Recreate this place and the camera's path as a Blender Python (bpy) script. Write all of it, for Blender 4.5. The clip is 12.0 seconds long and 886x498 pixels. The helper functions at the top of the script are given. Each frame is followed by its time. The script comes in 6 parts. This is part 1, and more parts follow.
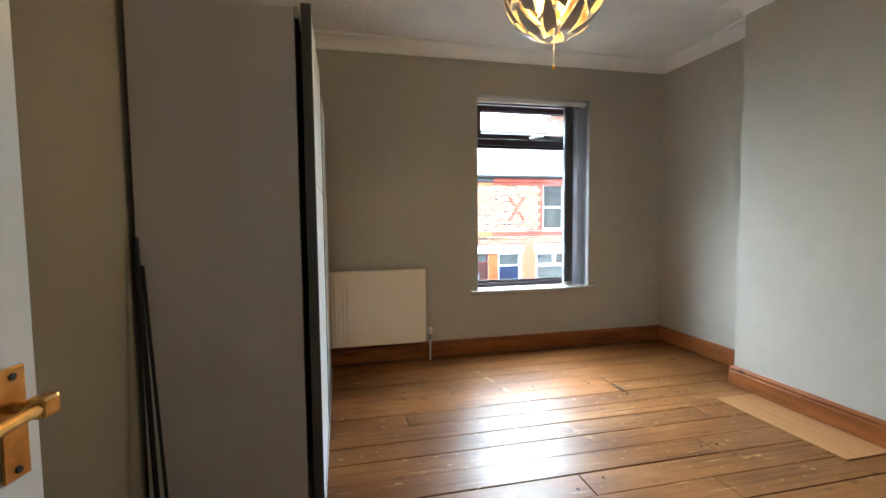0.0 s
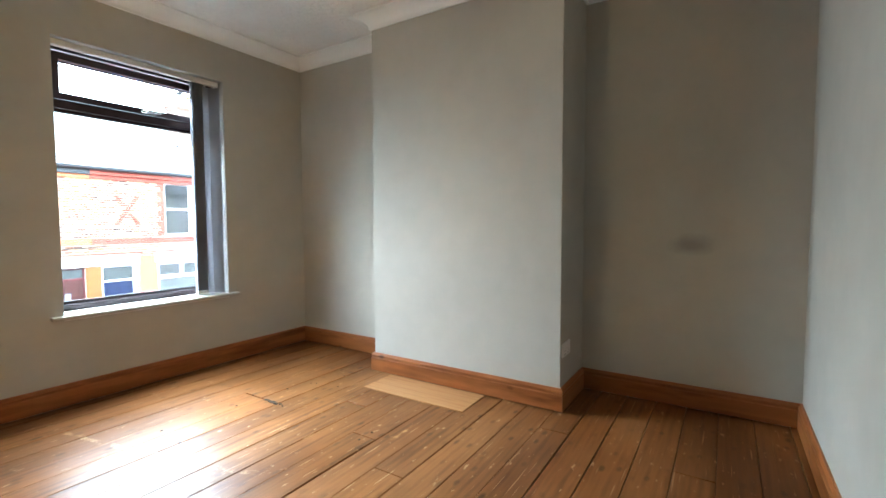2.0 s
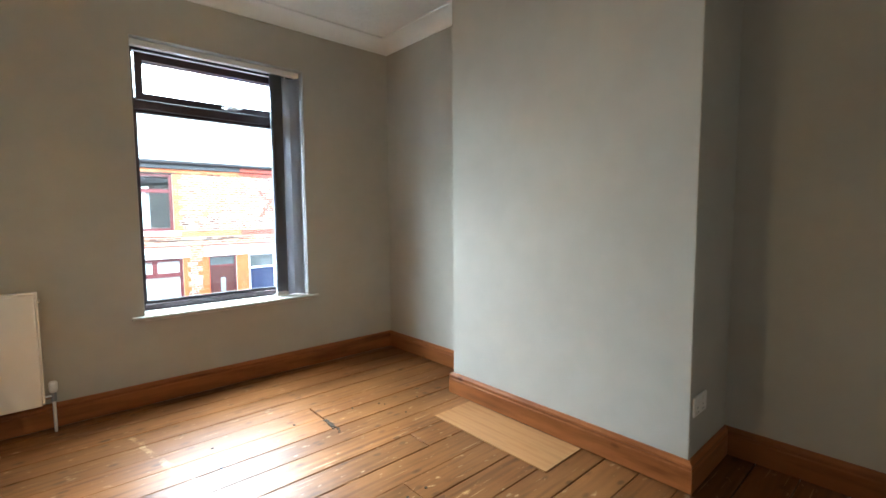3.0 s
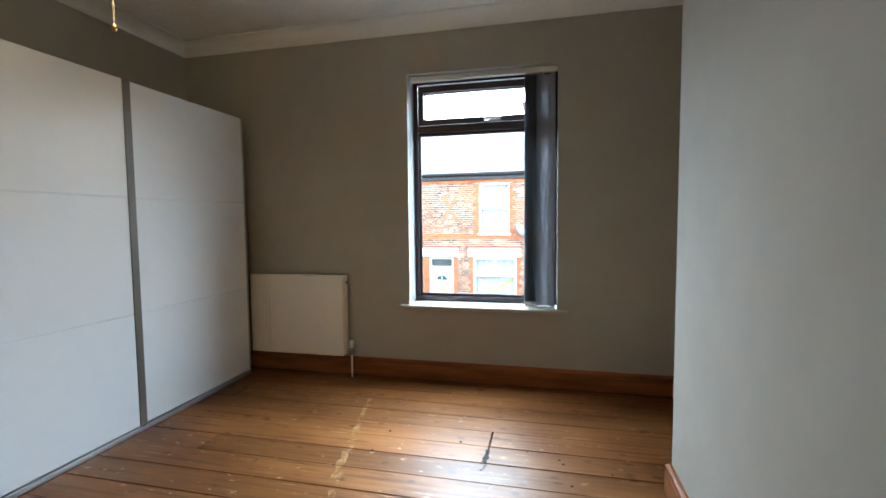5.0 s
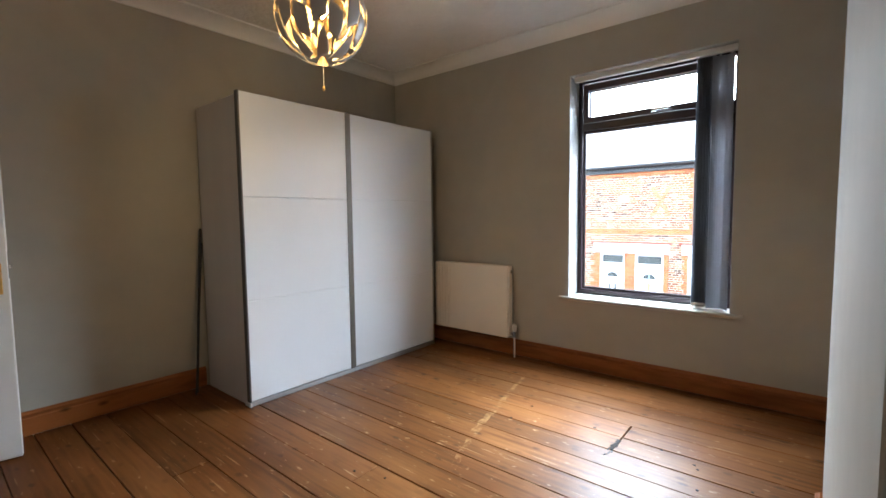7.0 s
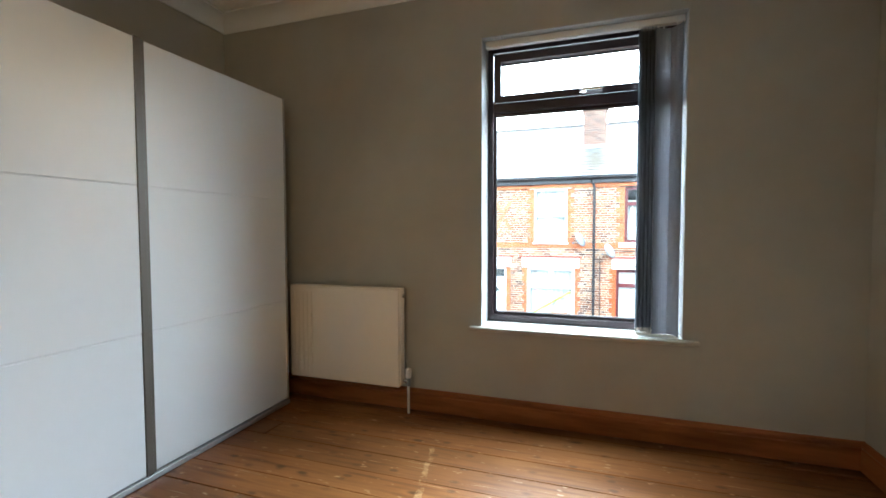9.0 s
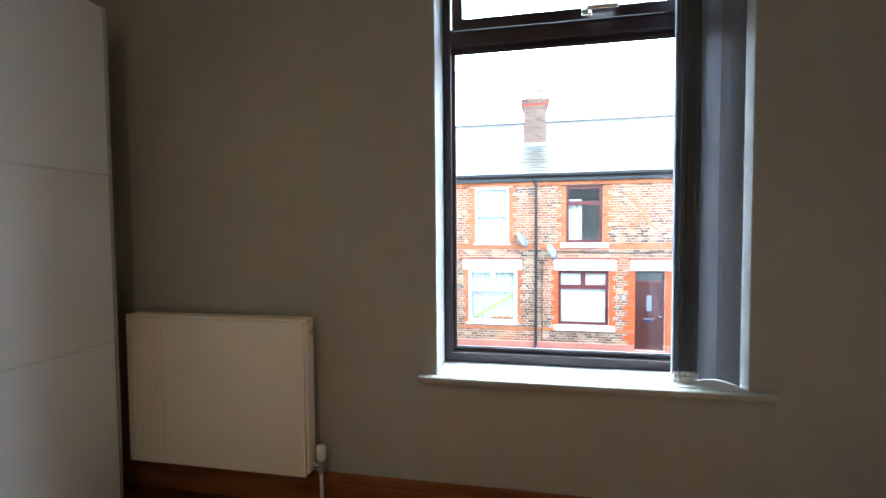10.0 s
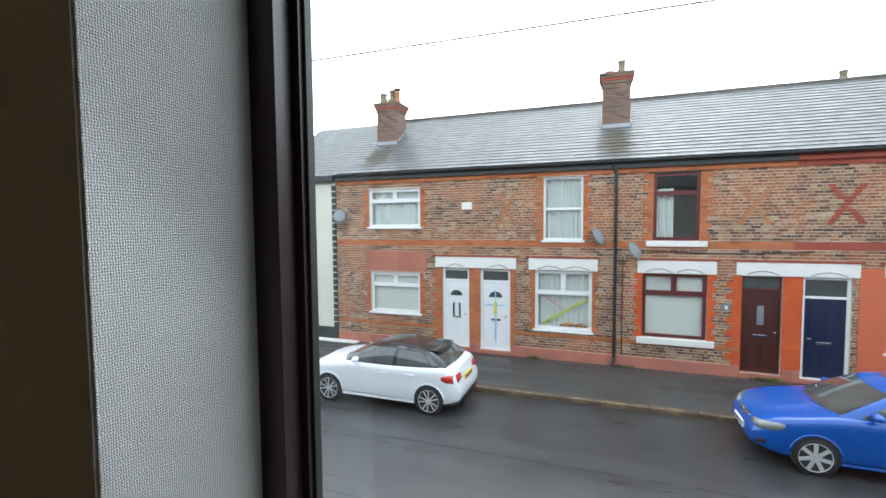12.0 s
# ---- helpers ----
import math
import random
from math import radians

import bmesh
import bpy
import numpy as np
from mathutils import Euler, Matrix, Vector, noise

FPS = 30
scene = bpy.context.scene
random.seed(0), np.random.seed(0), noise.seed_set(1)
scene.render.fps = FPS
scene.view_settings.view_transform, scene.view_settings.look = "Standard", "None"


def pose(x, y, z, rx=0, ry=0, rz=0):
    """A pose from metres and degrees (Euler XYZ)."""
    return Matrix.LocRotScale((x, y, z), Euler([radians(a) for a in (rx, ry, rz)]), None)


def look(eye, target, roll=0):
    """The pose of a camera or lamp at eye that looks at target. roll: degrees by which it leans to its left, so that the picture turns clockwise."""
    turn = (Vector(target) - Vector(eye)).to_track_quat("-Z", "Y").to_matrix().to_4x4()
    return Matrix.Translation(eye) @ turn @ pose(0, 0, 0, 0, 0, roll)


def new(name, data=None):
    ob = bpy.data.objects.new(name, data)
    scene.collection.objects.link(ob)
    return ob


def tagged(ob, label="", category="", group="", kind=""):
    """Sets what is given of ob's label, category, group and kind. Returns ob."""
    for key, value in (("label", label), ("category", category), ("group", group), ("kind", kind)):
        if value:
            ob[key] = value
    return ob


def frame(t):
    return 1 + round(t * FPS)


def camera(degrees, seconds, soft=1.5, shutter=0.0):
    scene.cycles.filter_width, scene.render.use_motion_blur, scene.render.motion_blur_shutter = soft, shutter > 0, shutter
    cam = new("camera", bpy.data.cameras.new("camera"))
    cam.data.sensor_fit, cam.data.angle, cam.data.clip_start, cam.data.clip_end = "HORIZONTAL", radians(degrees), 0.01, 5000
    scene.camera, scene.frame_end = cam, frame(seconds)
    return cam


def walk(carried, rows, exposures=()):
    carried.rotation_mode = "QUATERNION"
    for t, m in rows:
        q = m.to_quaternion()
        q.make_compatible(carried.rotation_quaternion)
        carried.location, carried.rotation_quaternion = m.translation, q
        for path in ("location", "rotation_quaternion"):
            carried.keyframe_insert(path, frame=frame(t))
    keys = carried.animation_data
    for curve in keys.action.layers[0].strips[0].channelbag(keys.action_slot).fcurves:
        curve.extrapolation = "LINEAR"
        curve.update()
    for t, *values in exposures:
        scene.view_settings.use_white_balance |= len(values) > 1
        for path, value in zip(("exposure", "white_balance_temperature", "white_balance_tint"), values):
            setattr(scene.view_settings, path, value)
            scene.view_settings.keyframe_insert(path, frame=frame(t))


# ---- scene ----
cam = camera(89.66, 12.0, soft=1.6)
PATH = [  # seconds, eye, target, roll
    (0, (0.734, -3.773, 1.202), (1.182, -1.828, 1.072), -0.54),
    (0.5, (0.692, -3.665, 1.203), (1.686, -1.933, 1.089), -0.46),
    (1, (0.665, -3.579, 1.187), (2.117, -2.208, 1.077), -0.35),
    (1.5, (0.710, -3.533, 1.148), (2.364, -2.412, 1.053), -0.21),
    (2, (0.868, -3.462, 1.133), (2.553, -2.391, 1.021), -0.20),
    (2.5, (1.171, -3.393, 1.142), (2.702, -2.112, 1.021), -0.43),
    (2.7, (1.287, -3.348, 1.179), (2.745, -1.987, 1.042), -0.37),
    (4.5, (2.584, -3.244, 1.215), (2.692, -1.252, 1.075), -0.99),
    (5, (2.926, -3.225, 1.208), (2.479, -1.280, 1.080), -0.56),
    (5.5, (3.203, -3.261, 1.245), (2.310, -1.477, 1.095), -0.52),
    (6, (3.393, -3.326, 1.237), (2.194, -1.733, 1.081), -0.54),
    (6.5, (3.438, -3.347, 1.216), (2.188, -1.793, 1.067), -0.64),
    (7, (3.392, -3.353, 1.214), (2.123, -1.814, 1.070), -0.69),
    (7.5, (3.236, -3.273, 1.173), (2.132, -1.609, 1.060), -0.58),
    (7.7, (3.159, -3.206, 1.161), (2.174, -1.469, 1.051), -0.46),
    (9.3, (2.432, -2.322, 1.150), (1.882, -0.401, 1.068), -0.22),
    (9.5, (2.353, -2.091, 1.131), (1.887, -0.148, 1.051), -0.27),
    (10, (2.265, -1.672, 1.125), (1.893, 0.291, 1.045), -0.43),
    (10.5, (2.247, -1.257, 1.158), (2.031, 0.729, 1.073), -0.31),
    (11, (2.238, -0.844, 1.184), (2.083, 1.148, 1.093), -0.47),
    (11.5, (2.266, -0.452, 1.139), (2.100, 1.539, 1.050), -0.40),
    (12, (2.284, -0.219, 1.232), (1.598, 1.657, 1.117), -0.46),
]

EXPOSURES = [  # seconds, stops, kelvin, tint
    (0.0, 2.66, 5400, 2), (0.6, 2.92, 5200, 2), (2.0, 3.06, 5250, 1), (3.2, 2.85, 5300, 1), (4.5, 2.42, 5250, 1), (5.3, 2.08, 5200, 2), (6.0, 2.15, 5350, 6), (6.6, 2.46, 5450, 8),
    (7.5, 2.46, 5450, 8), (9.5, 2.3, 5250, 0), (10.0, 2.02, 5150, 2), (10.5, 1.42, 5200, 2), (11.0, 1.05, 5250, 2), (11.5, 0.74, 5550, 4), (12.0, 0.24, 5900, 5),
]
walk(cam, [(t, look(eye, target, roll)) for t, eye, target, roll in PATH], EXPOSURES)

# ---- world, sun, lamp ----
SUN_EL, SUN_ROT = radians(42), radians(4)
world = bpy.data.worlds.new("overcast_sky")
scene.world = world
world.use_nodes = True
wn, wl = world.node_tree.nodes, world.node_tree.links
wn.clear()
sky = wn.new("ShaderNodeTexSky")
sky.sky_type, sky.sun_disc = "NISHITA", False
sky.sun_elevation, sky.sun_rotation = SUN_EL, SUN_ROT
sky.air_density, sky.dust_density, sky.ozone_density = 2.0, 1.2, 1.0
grey = wn.new("ShaderNodeHueSaturation")
grey.inputs["Saturation"].default_value, grey.inputs["Value"].default_value = 0.16, 9.0
back = wn.new("ShaderNodeBackground")
back.inputs["Strength"].default_value = 0.072
wout = wn.new("ShaderNodeOutputWorld")
wl.new(sky.outputs["Color"], grey.inputs["Color"])
wl.new(grey.outputs["Color"], back.inputs["Color"])
wl.new(back.outputs["Background"], wout.inputs["Surface"])

sun = new("sun", bpy.data.lights.new("sun", "SUN"))
sun.data.energy, sun.data.angle, sun.data.color = 0.25, radians(60), (1.0, 0.97, 0.93)
sun.matrix_world = look((0, 0, 0), (-math.sin(SUN_ROT) * math.cos(SUN_EL), -math.cos(SUN_ROT) * math.cos(SUN_EL), -math.sin(SUN_EL)))

# the sky's light through the window's opening
for k in range(4):
    opening = new("window_daylight", bpy.data.lights.new("window_daylight", "AREA"))
    opening.data.shape, opening.data.size, opening.data.size_y = "RECTANGLE", 0.8, 0.3
    opening.data.energy, opening.data.color = 1.6, (0.93, 0.99, 1.0)
    opening.matrix_world = look((2.37, 0.1, 0.93 + 0.37 * k), (2.37, -0.9, 0.3 + 0.37 * k))
    opening.data.spread = radians(118)

LAMP = (1.605, -2.05, 2.145)
bulb_light = new("bulb_light", bpy.data.lights.new("bulb_light", "POINT"))
bulb_light.data.energy, bulb_light.data.color, bulb_light.data.shadow_soft_size = 7.5, (1.0, 0.65, 0.28), 0.06
bulb_light.location = (LAMP[0], LAMP[1], LAMP[2] - 0.045)


# ---- materials ----
def nodes_of(name):
    m = bpy.data.materials.new(name)
    m.use_nodes = True
    n, l = m.node_tree.nodes, m.node_tree.links
    return m, n, l, n["Principled BSDF"]


def coords(n, l, stretch=(1, 1, 1), flat=False):
    """Object coordinates in metres, stretched; flat: the upright plane x, z laid into x, y."""
    tc = n.new("ShaderNodeTexCoord")
    out = tc.outputs["Object"]
    if flat:
        sep, com = n.new("ShaderNodeSeparateXYZ"), n.new("ShaderNodeCombineXYZ")
        l.new(out, sep.inputs[0])
        l.new(sep.outputs["X"], com.inputs["X"])
        l.new(sep.outputs["Z"], com.inputs["Y"])
        out = com.outputs[0]
    mp = n.new("ShaderNodeMapping")
    mp.inputs["Scale"].default_value = stretch
    l.new(out, mp.inputs["Vector"])
    return mp.outputs["Vector"]


def noise_tex(n, l, vec, scale, detail=4.0, rough=0.55):
    t = n.new("ShaderNodeTexNoise")
    t.inputs["Scale"].default_value, t.inputs["Detail"].default_value, t.inputs["Roughness"].default_value = scale, detail, rough
    l.new(vec, t.inputs["Vector"])
    return t.outputs["Fac"]


def ramp(n, l, fac, stops):
    r = n.new("ShaderNodeValToRGB")
    while len(r.color_ramp.elements) < len(stops):
        r.color_ramp.elements.new(0.5)
    for e, (p, c) in zip(r.color_ramp.elements, stops):
        e.position, e.color = p, (*c, 1) if len(c) == 3 else c
    l.new(fac, r.inputs["Fac"])
    return r.outputs["Color"]


def mixc(n, l, fac, a, b, mode="MIX"):
    m = n.new("ShaderNodeMix")
    m.data_type, m.blend_type = "RGBA", mode
    for sock, v in ((m.inputs[0], fac), (m.inputs[6], a), (m.inputs[7], b)):
        if isinstance(v, (int, float)):
            sock.default_value = v
        elif isinstance(v, tuple):
            sock.default_value = (*v, 1)
        else:
            l.new(v, sock)
    return m.outputs[2]


def bump(n, l, height, strength, dist, bsdf, normal=None):
    b = n.new("ShaderNodeBump")
    b.inputs["Strength"].default_value, b.inputs["Distance"].default_value = strength, dist
    l.new(height, b.inputs["Height"])
    if normal:
        l.new(normal, b.inputs["Normal"])
    l.new(b.outputs["Normal"], bsdf.inputs["Normal"])
    return b.outputs["Normal"]


def plain(name, col, rough=0.5, metal=0.0, vary=0.12, big=1.5, fine=60.0, relief=0.15, dist=0.002, coat=0.0, stretch=(1, 1, 1)):
    """A surface of one colour with blotches, grain and fine relief."""
    m, n, l, b = nodes_of(name)
    v = coords(n, l, stretch)
    f1, f2 = noise_tex(n, l, v, big), noise_tex(n, l, v, fine, 3.0)
    lo, hi = tuple(c * (1 - vary) for c in col), tuple(min(1.0, c * (1 + vary)) for c in col)
    c1 = ramp(n, l, f1, [(0.3, lo), (0.7, hi)])
    c2 = ramp(n, l, f2, [(0.3, (1 - vary / 2,) * 3), (0.7, (1.0,) * 3)])
    l.new(mixc(n, l, 1.0, c1, c2, "MULTIPLY"), b.inputs["Base Color"])
    r_lo, r_hi = max(0.02, rough * 0.85), min(1, rough * 1.15)
    r_lo, r_hi = (max(r_lo, 0.285), max(r_hi, 0.3)) if rough > 0.27 else (r_lo, min(r_hi, 0.265))
    r = ramp(n, l, f1, [(0.25, (r_lo,) * 3), (0.75, (r_hi,) * 3)])
    l.new(r, b.inputs["Roughness"])
    b.inputs["Metallic"].default_value, b.inputs["Coat Weight"].default_value = metal, coat
    if relief:
        bump(n, l, f2, relief, dist, b)
    return m


def wall_paint(name, col, smudge=None):
    """Matt paint on textured lining paper; smudge: centre and half sizes (y, z) of a rubbed dark mark."""
    m, n, l, b = nodes_of(name)
    v = coords(n, l)
    f1 = noise_tex(n, l, v, 0.9, 5.0, 0.6)
    f2 = noise_tex(n, l, v, 7.0, 4.0)
    f3 = noise_tex(n, l, v, 680.0, 2.0, 0.6)
    c = ramp(n, l, f1, [(0.3, tuple(x * 0.93 for x in col)), (0.7, tuple(min(1, x * 1.05) for x in col))])
    c = mixc(n, l, 1.0, c, ramp(n, l, f2, [(0.25, (0.95,) * 3), (0.6, (1.0,) * 3)]), "MULTIPLY")
    if smudge:
        cy, cz, hy, hz = smudge
        mp = n.new("ShaderNodeMapping")
        mp.inputs["Location"].default_value, mp.inputs["Scale"].default_value = (0, -cy / hy, -cz / hz), (0, 1 / hy, 1 / hz)
        tc = n.new("ShaderNodeTexCoord")
        l.new(tc.outputs["Object"], mp.inputs["Vector"])
        ln = n.new("ShaderNodeVectorMath")
        ln.operation = "LENGTH"
        l.new(mp.outputs["Vector"], ln.inputs[0])
        add = n.new("ShaderNodeMath")
        add.operation = "MULTIPLY_ADD"
        l.new(f2, add.inputs[0])
        add.inputs[1].default_value = 0.5
        l.new(ln.outputs["Value"], add.inputs[2])
        k = ramp(n, l, add.outputs[0], [(0.45, (0.6, 0.6, 0.6)), (1.1, (0.0, 0.0, 0.0))])
        c = mixc(n, l, k, c, tuple(x * 0.42 for x in col))
    l.new(c, b.inputs["Base Color"])
    b.inputs["Roughness"].default_value = 0.75
    b.inputs["Specular IOR Level"].default_value = 0.3
    coarse = bump(n, l, noise_tex(n, l, v, 20.0, 4.0, 0.65), 0.45, 0.004, b)
    bump(n, l, f3, 0.75, 0.003, b, coarse)
    return m


def woven(name, col):
    """Painted woven lining: fine threads both ways, uneven under the paint."""
    m, n, l, b = nodes_of(name)
    v = coords(n, l)
    c = ramp(n, l, noise_tex(n, l, v, 6.0, 4.0), [(0.3, tuple(x * 0.94 for x in col)), (0.7, col)])
    heights = []
    for axis, scale in (("Y", 150.0), ("Z", 130.0)):
        w = n.new("ShaderNodeTexWave")
        w.wave_type, w.bands_direction = "BANDS", axis
        w.inputs["Scale"].default_value, w.inputs["Distortion"].default_value, w.inputs["Detail"].default_value = scale, 5.0, 2.0
        w.inputs["Detail Scale"].default_value = 1.6
        l.new(v, w.inputs["Vector"])
        heights.append(w.outputs["Fac"])
    weave = n.new("ShaderNodeMath")
    weave.operation = "MULTIPLY"
    l.new(heights[0], weave.inputs[0]), l.new(heights[1], weave.inputs[1])
    l.new(mixc(n, l, 1.0, c, ramp(n, l, weave.outputs[0], [(0.0, (0.92,) * 3), (0.5, (1.0,) * 3)]), "MULTIPLY"), b.inputs["Base Color"])
    b.inputs["Roughness"].default_value = 0.7
    b.inputs["Specular IOR Level"].default_value = 0.3
    bump(n, l, weave.outputs[0], 0.9, 0.0018, b)
    return m


def pine(name, light, dark, gloss, along="x", worn=False):
    """Varnished pine with grain along one axis, knots, and, where worn, scuffs and paint drips."""
    m, n, l, b = nodes_of(name)
    info = n.new("ShaderNodeObjectInfo")
    s = {"x": (1.2, 9.0, 9.0), "y": (9.0, 1.2, 9.0)}[along]
    v = coords(n, l, s)
    shift = n.new("ShaderNodeVectorMath")
    shift.operation = "MULTIPLY_ADD"
    com = n.new("ShaderNodeCombineXYZ")
    for k in range(3):
        l.new(info.outputs["Random"], com.inputs[k])
    l.new(com.outputs[0], shift.inputs[0])
    shift.inputs[1].default_value = (37.0, 91.0, 53.0)
    l.new(v, shift.inputs[2])
    gv = shift.outputs[0]
    g1 = noise_tex(n, l, gv, 2.0, 4.0, 0.5)
    wv = n.new("ShaderNodeTexWave")
    wv.wave_type, wv.bands_direction = "BANDS", "Y" if along == "x" else "X"
    wv.inputs["Scale"].default_value, wv.inputs["Distortion"].default_value, wv.inputs["Detail"].default_value = 0.8, 2.0, 1.0
    l.new(gv, wv.inputs["Vector"])
    g = n.new("ShaderNodeMath")
    g.operation = "MULTIPLY_ADD"
    l.new(wv.outputs["Fac"], g.inputs[0])
    g.inputs[1].default_value = 0.2
    l.new(g1, g.inputs[2])
    c = ramp(n, l, g.outputs[0], [(0.3, dark), (0.6, light), (0.9, tuple(x * 0.8 for x in light))])
    tone = ramp(n, l, info.outputs["Random"], [(0.0, (0.76, 0.73, 0.68)), (0.5, (0.95, 0.93, 0.9)), (1.0, (1.08, 1.02, 0.95))])
    c = mixc(n, l, 1.0, c, tone, "MULTIPLY")
    kn = n.new("ShaderNodeTexVoronoi")
    kn.inputs["Scale"].default_value = 1.0
    kv = coords(n, l, (2.6, 5.5, 5.5) if along == "x" else (5.5, 2.6, 5.5))
    l.new(kv, kn.inputs["Vector"])
    kf = ramp(n, l, kn.outputs["Distance"], [(0.04, (0.9, 0.9, 0.9)), (0.1, (0, 0, 0))])
    c = mixc(n, l, kf, c, tuple(x * 0.5 for x in dark))
    base = coords(n, l)
    rough_f = noise_tex(n, l, gv, 0.6, 5.0, 0.65)
    rg = ramp(n, l, rough_f, [(0.3, (gloss - 0.01,) * 3), (0.7, (gloss + 0.16,) * 3)])
    if worn:
        stain = ramp(n, l, noise_tex(n, l, coords(n, l, (1.0, 2.5, 1.0)), 1.1, 3.0, 0.5), [(0.3, (0.55, 0.47, 0.4)), (0.65, (1.1, 1.1, 1.1))])
        c = mixc(n, l, 1.0, c, stain, "MULTIPLY")
        fleck = ramp(n, l, noise_tex(n, l, coords(n, l, (1.0, 2.2, 1.0)), 15.0, 2.0, 0.5), [(0.66, (0, 0, 0)), (0.76, (0.6, 0.6, 0.6))])
        c = mixc(n, l, fleck, c, (0.55, 0.4, 0.25))
        # old nail stains and knots, soft dark ovals in some of the cells
        cell = n.new("ShaderNodeTexVoronoi")
        cell.voronoi_dimensions, cell.inputs["Scale"].default_value = "2D", 1.0
        l.new(coords(n, l, (6.0, 11.0, 1.0)), cell.inputs["Vector"])
        wob = n.new("ShaderNodeMath")
        wob.operation = "MULTIPLY_ADD"
        l.new(noise_tex(n, l, base, 40.0, 2.0), wob.inputs[0])
        wob.inputs[1].default_value = 0.12
        l.new(cell.outputs["Distance"], wob.inputs[2])
        oval = ramp(n, l, wob.outputs[0], [(0.13, (0.65, 0.65, 0.65)), (0.24, (0, 0, 0))])
        pick = n.new("ShaderNodeSeparateColor")
        l.new(cell.outputs["Color"], pick.inputs[0])
        some = ramp(n, l, pick.outputs[0], [(0.45, (0, 0, 0)), (0.95, (1, 1, 1))])
        c = mixc(n, l, mixc(n, l, 1.0, oval, some, "MULTIPLY"), c, (0.05, 0.02, 0.009))
        # pale scratches across the boards
        for turn, at_ in ((0.7, 0.735), (-0.45, 0.74)):
            mp = n.new("ShaderNodeMapping")
            mp.inputs["Rotation"].default_value, mp.inputs["Scale"].default_value = (0, 0, turn), (2.5, 70.0, 1.0)
            l.new(base, mp.inputs["Vector"])
            scr = ramp(n, l, noise_tex(n, l, mp.outputs["Vector"], 1.0, 2.0, 0.5), [(at_ - 0.05, (0, 0, 0)), (at_, (0.55, 0.55, 0.55))])
            c = mixc(n, l, scr, c, (0.5, 0.36, 0.22))
        # varnish worn pale where people walked; full, red-brown round it, edge shade coloured in
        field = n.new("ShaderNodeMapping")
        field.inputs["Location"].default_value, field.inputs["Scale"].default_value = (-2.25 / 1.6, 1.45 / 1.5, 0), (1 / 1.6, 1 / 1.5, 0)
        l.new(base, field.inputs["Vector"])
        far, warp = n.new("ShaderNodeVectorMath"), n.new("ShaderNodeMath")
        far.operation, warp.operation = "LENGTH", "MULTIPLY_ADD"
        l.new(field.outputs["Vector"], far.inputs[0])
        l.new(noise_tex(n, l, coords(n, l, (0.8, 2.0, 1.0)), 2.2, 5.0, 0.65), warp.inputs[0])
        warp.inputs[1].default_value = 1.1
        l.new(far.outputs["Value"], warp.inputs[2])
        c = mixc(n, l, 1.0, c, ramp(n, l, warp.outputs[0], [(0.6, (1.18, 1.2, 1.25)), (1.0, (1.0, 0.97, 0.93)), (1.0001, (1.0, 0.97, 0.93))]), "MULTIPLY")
        edge_dark = n.new("ShaderNodeMath")
        edge_dark.operation = "MULTIPLY_ADD"
        l.new(warp.outputs[0], edge_dark.inputs[0])
        edge_dark.inputs[1].default_value, edge_dark.inputs[2].default_value = 0.8, -0.72
        edge_dark.use_clamp = True
        c = mixc(n, l, edge_dark.outputs[0], c, mixc(n, l, 1.0, c, (0.66, 0.55, 0.45), "MULTIPLY"))
        # a broken line of old paint that slants across the boards
        sep, skew, near, run = n.new("ShaderNodeSeparateXYZ"), n.new("ShaderNodeMath"), n.new("ShaderNodeMath"), n.new("ShaderNodeMath")
        l.new(base, sep.inputs[0])
        skew.operation, near.operation, run.operation = "MULTIPLY_ADD", "COMPARE", "COMPARE"
        l.new(sep.outputs["Y"], skew.inputs[0])
        skew.inputs[1].default_value = 0.24
        sway = n.new("ShaderNodeMath")
        sway.operation = "MULTIPLY_ADD"
        l.new(noise_tex(n, l, base, 3.0, 3.0, 0.6), sway.inputs[0])
        sway.inputs[1].default_value = 0.16
        l.new(sep.outputs["X"], sway.inputs[2])
        l.new(sway.outputs[0], skew.inputs[2])
        l.new(skew.outputs[0], near.inputs[0])
        near.inputs[1].default_value, near.inputs[2].default_value = 1.735, 0.017
        l.new(sep.outputs["Y"], run.inputs[0])
        run.inputs[1].default_value, run.inputs[2].default_value = -1.05, 0.68
        broken = ramp(n, l, noise_tex(n, l, base, 9.0, 5.0, 0.7), [(0.48, (0, 0, 0)), (0.64, (0.5, 0.5, 0.5))])
        line = mixc(n, l, 1.0, mixc(n, l, 1.0, broken, near.outputs[0], "MULTIPLY"), run.outputs[0], "MULTIPLY")
        c = mixc(n, l, line, c, (0.6, 0.42, 0.22))
        # a scraped pale stretch along one board, and a scuffed one by the cut boards
        for cx, cy, hx, hy in ((2.75, -2.0, 0.42, 0.05), (2.72, -1.02, 0.16, 0.05), (1.9, -1.0, 0.09, 0.03)):
            patch, at_edge, rag = n.new("ShaderNodeMapping"), n.new("ShaderNodeVectorMath"), n.new("ShaderNodeMath")
            patch.inputs["Location"].default_value, patch.inputs["Scale"].default_value = (-cx / hx, -cy / hy, 0), (1 / hx, 1 / hy, 0)
            l.new(base, patch.inputs["Vector"])
            at_edge.operation, rag.operation = "LENGTH", "MULTIPLY_ADD"
            l.new(patch.outputs["Vector"], at_edge.inputs[0])
            l.new(noise_tex(n, l, coords(n, l, (1.0, 3.0, 1.0)), 14.0, 4.0, 0.7), rag.inputs[0])
            rag.inputs[1].default_value = 1.6
            l.new(at_edge.outputs["Value"], rag.inputs[2])
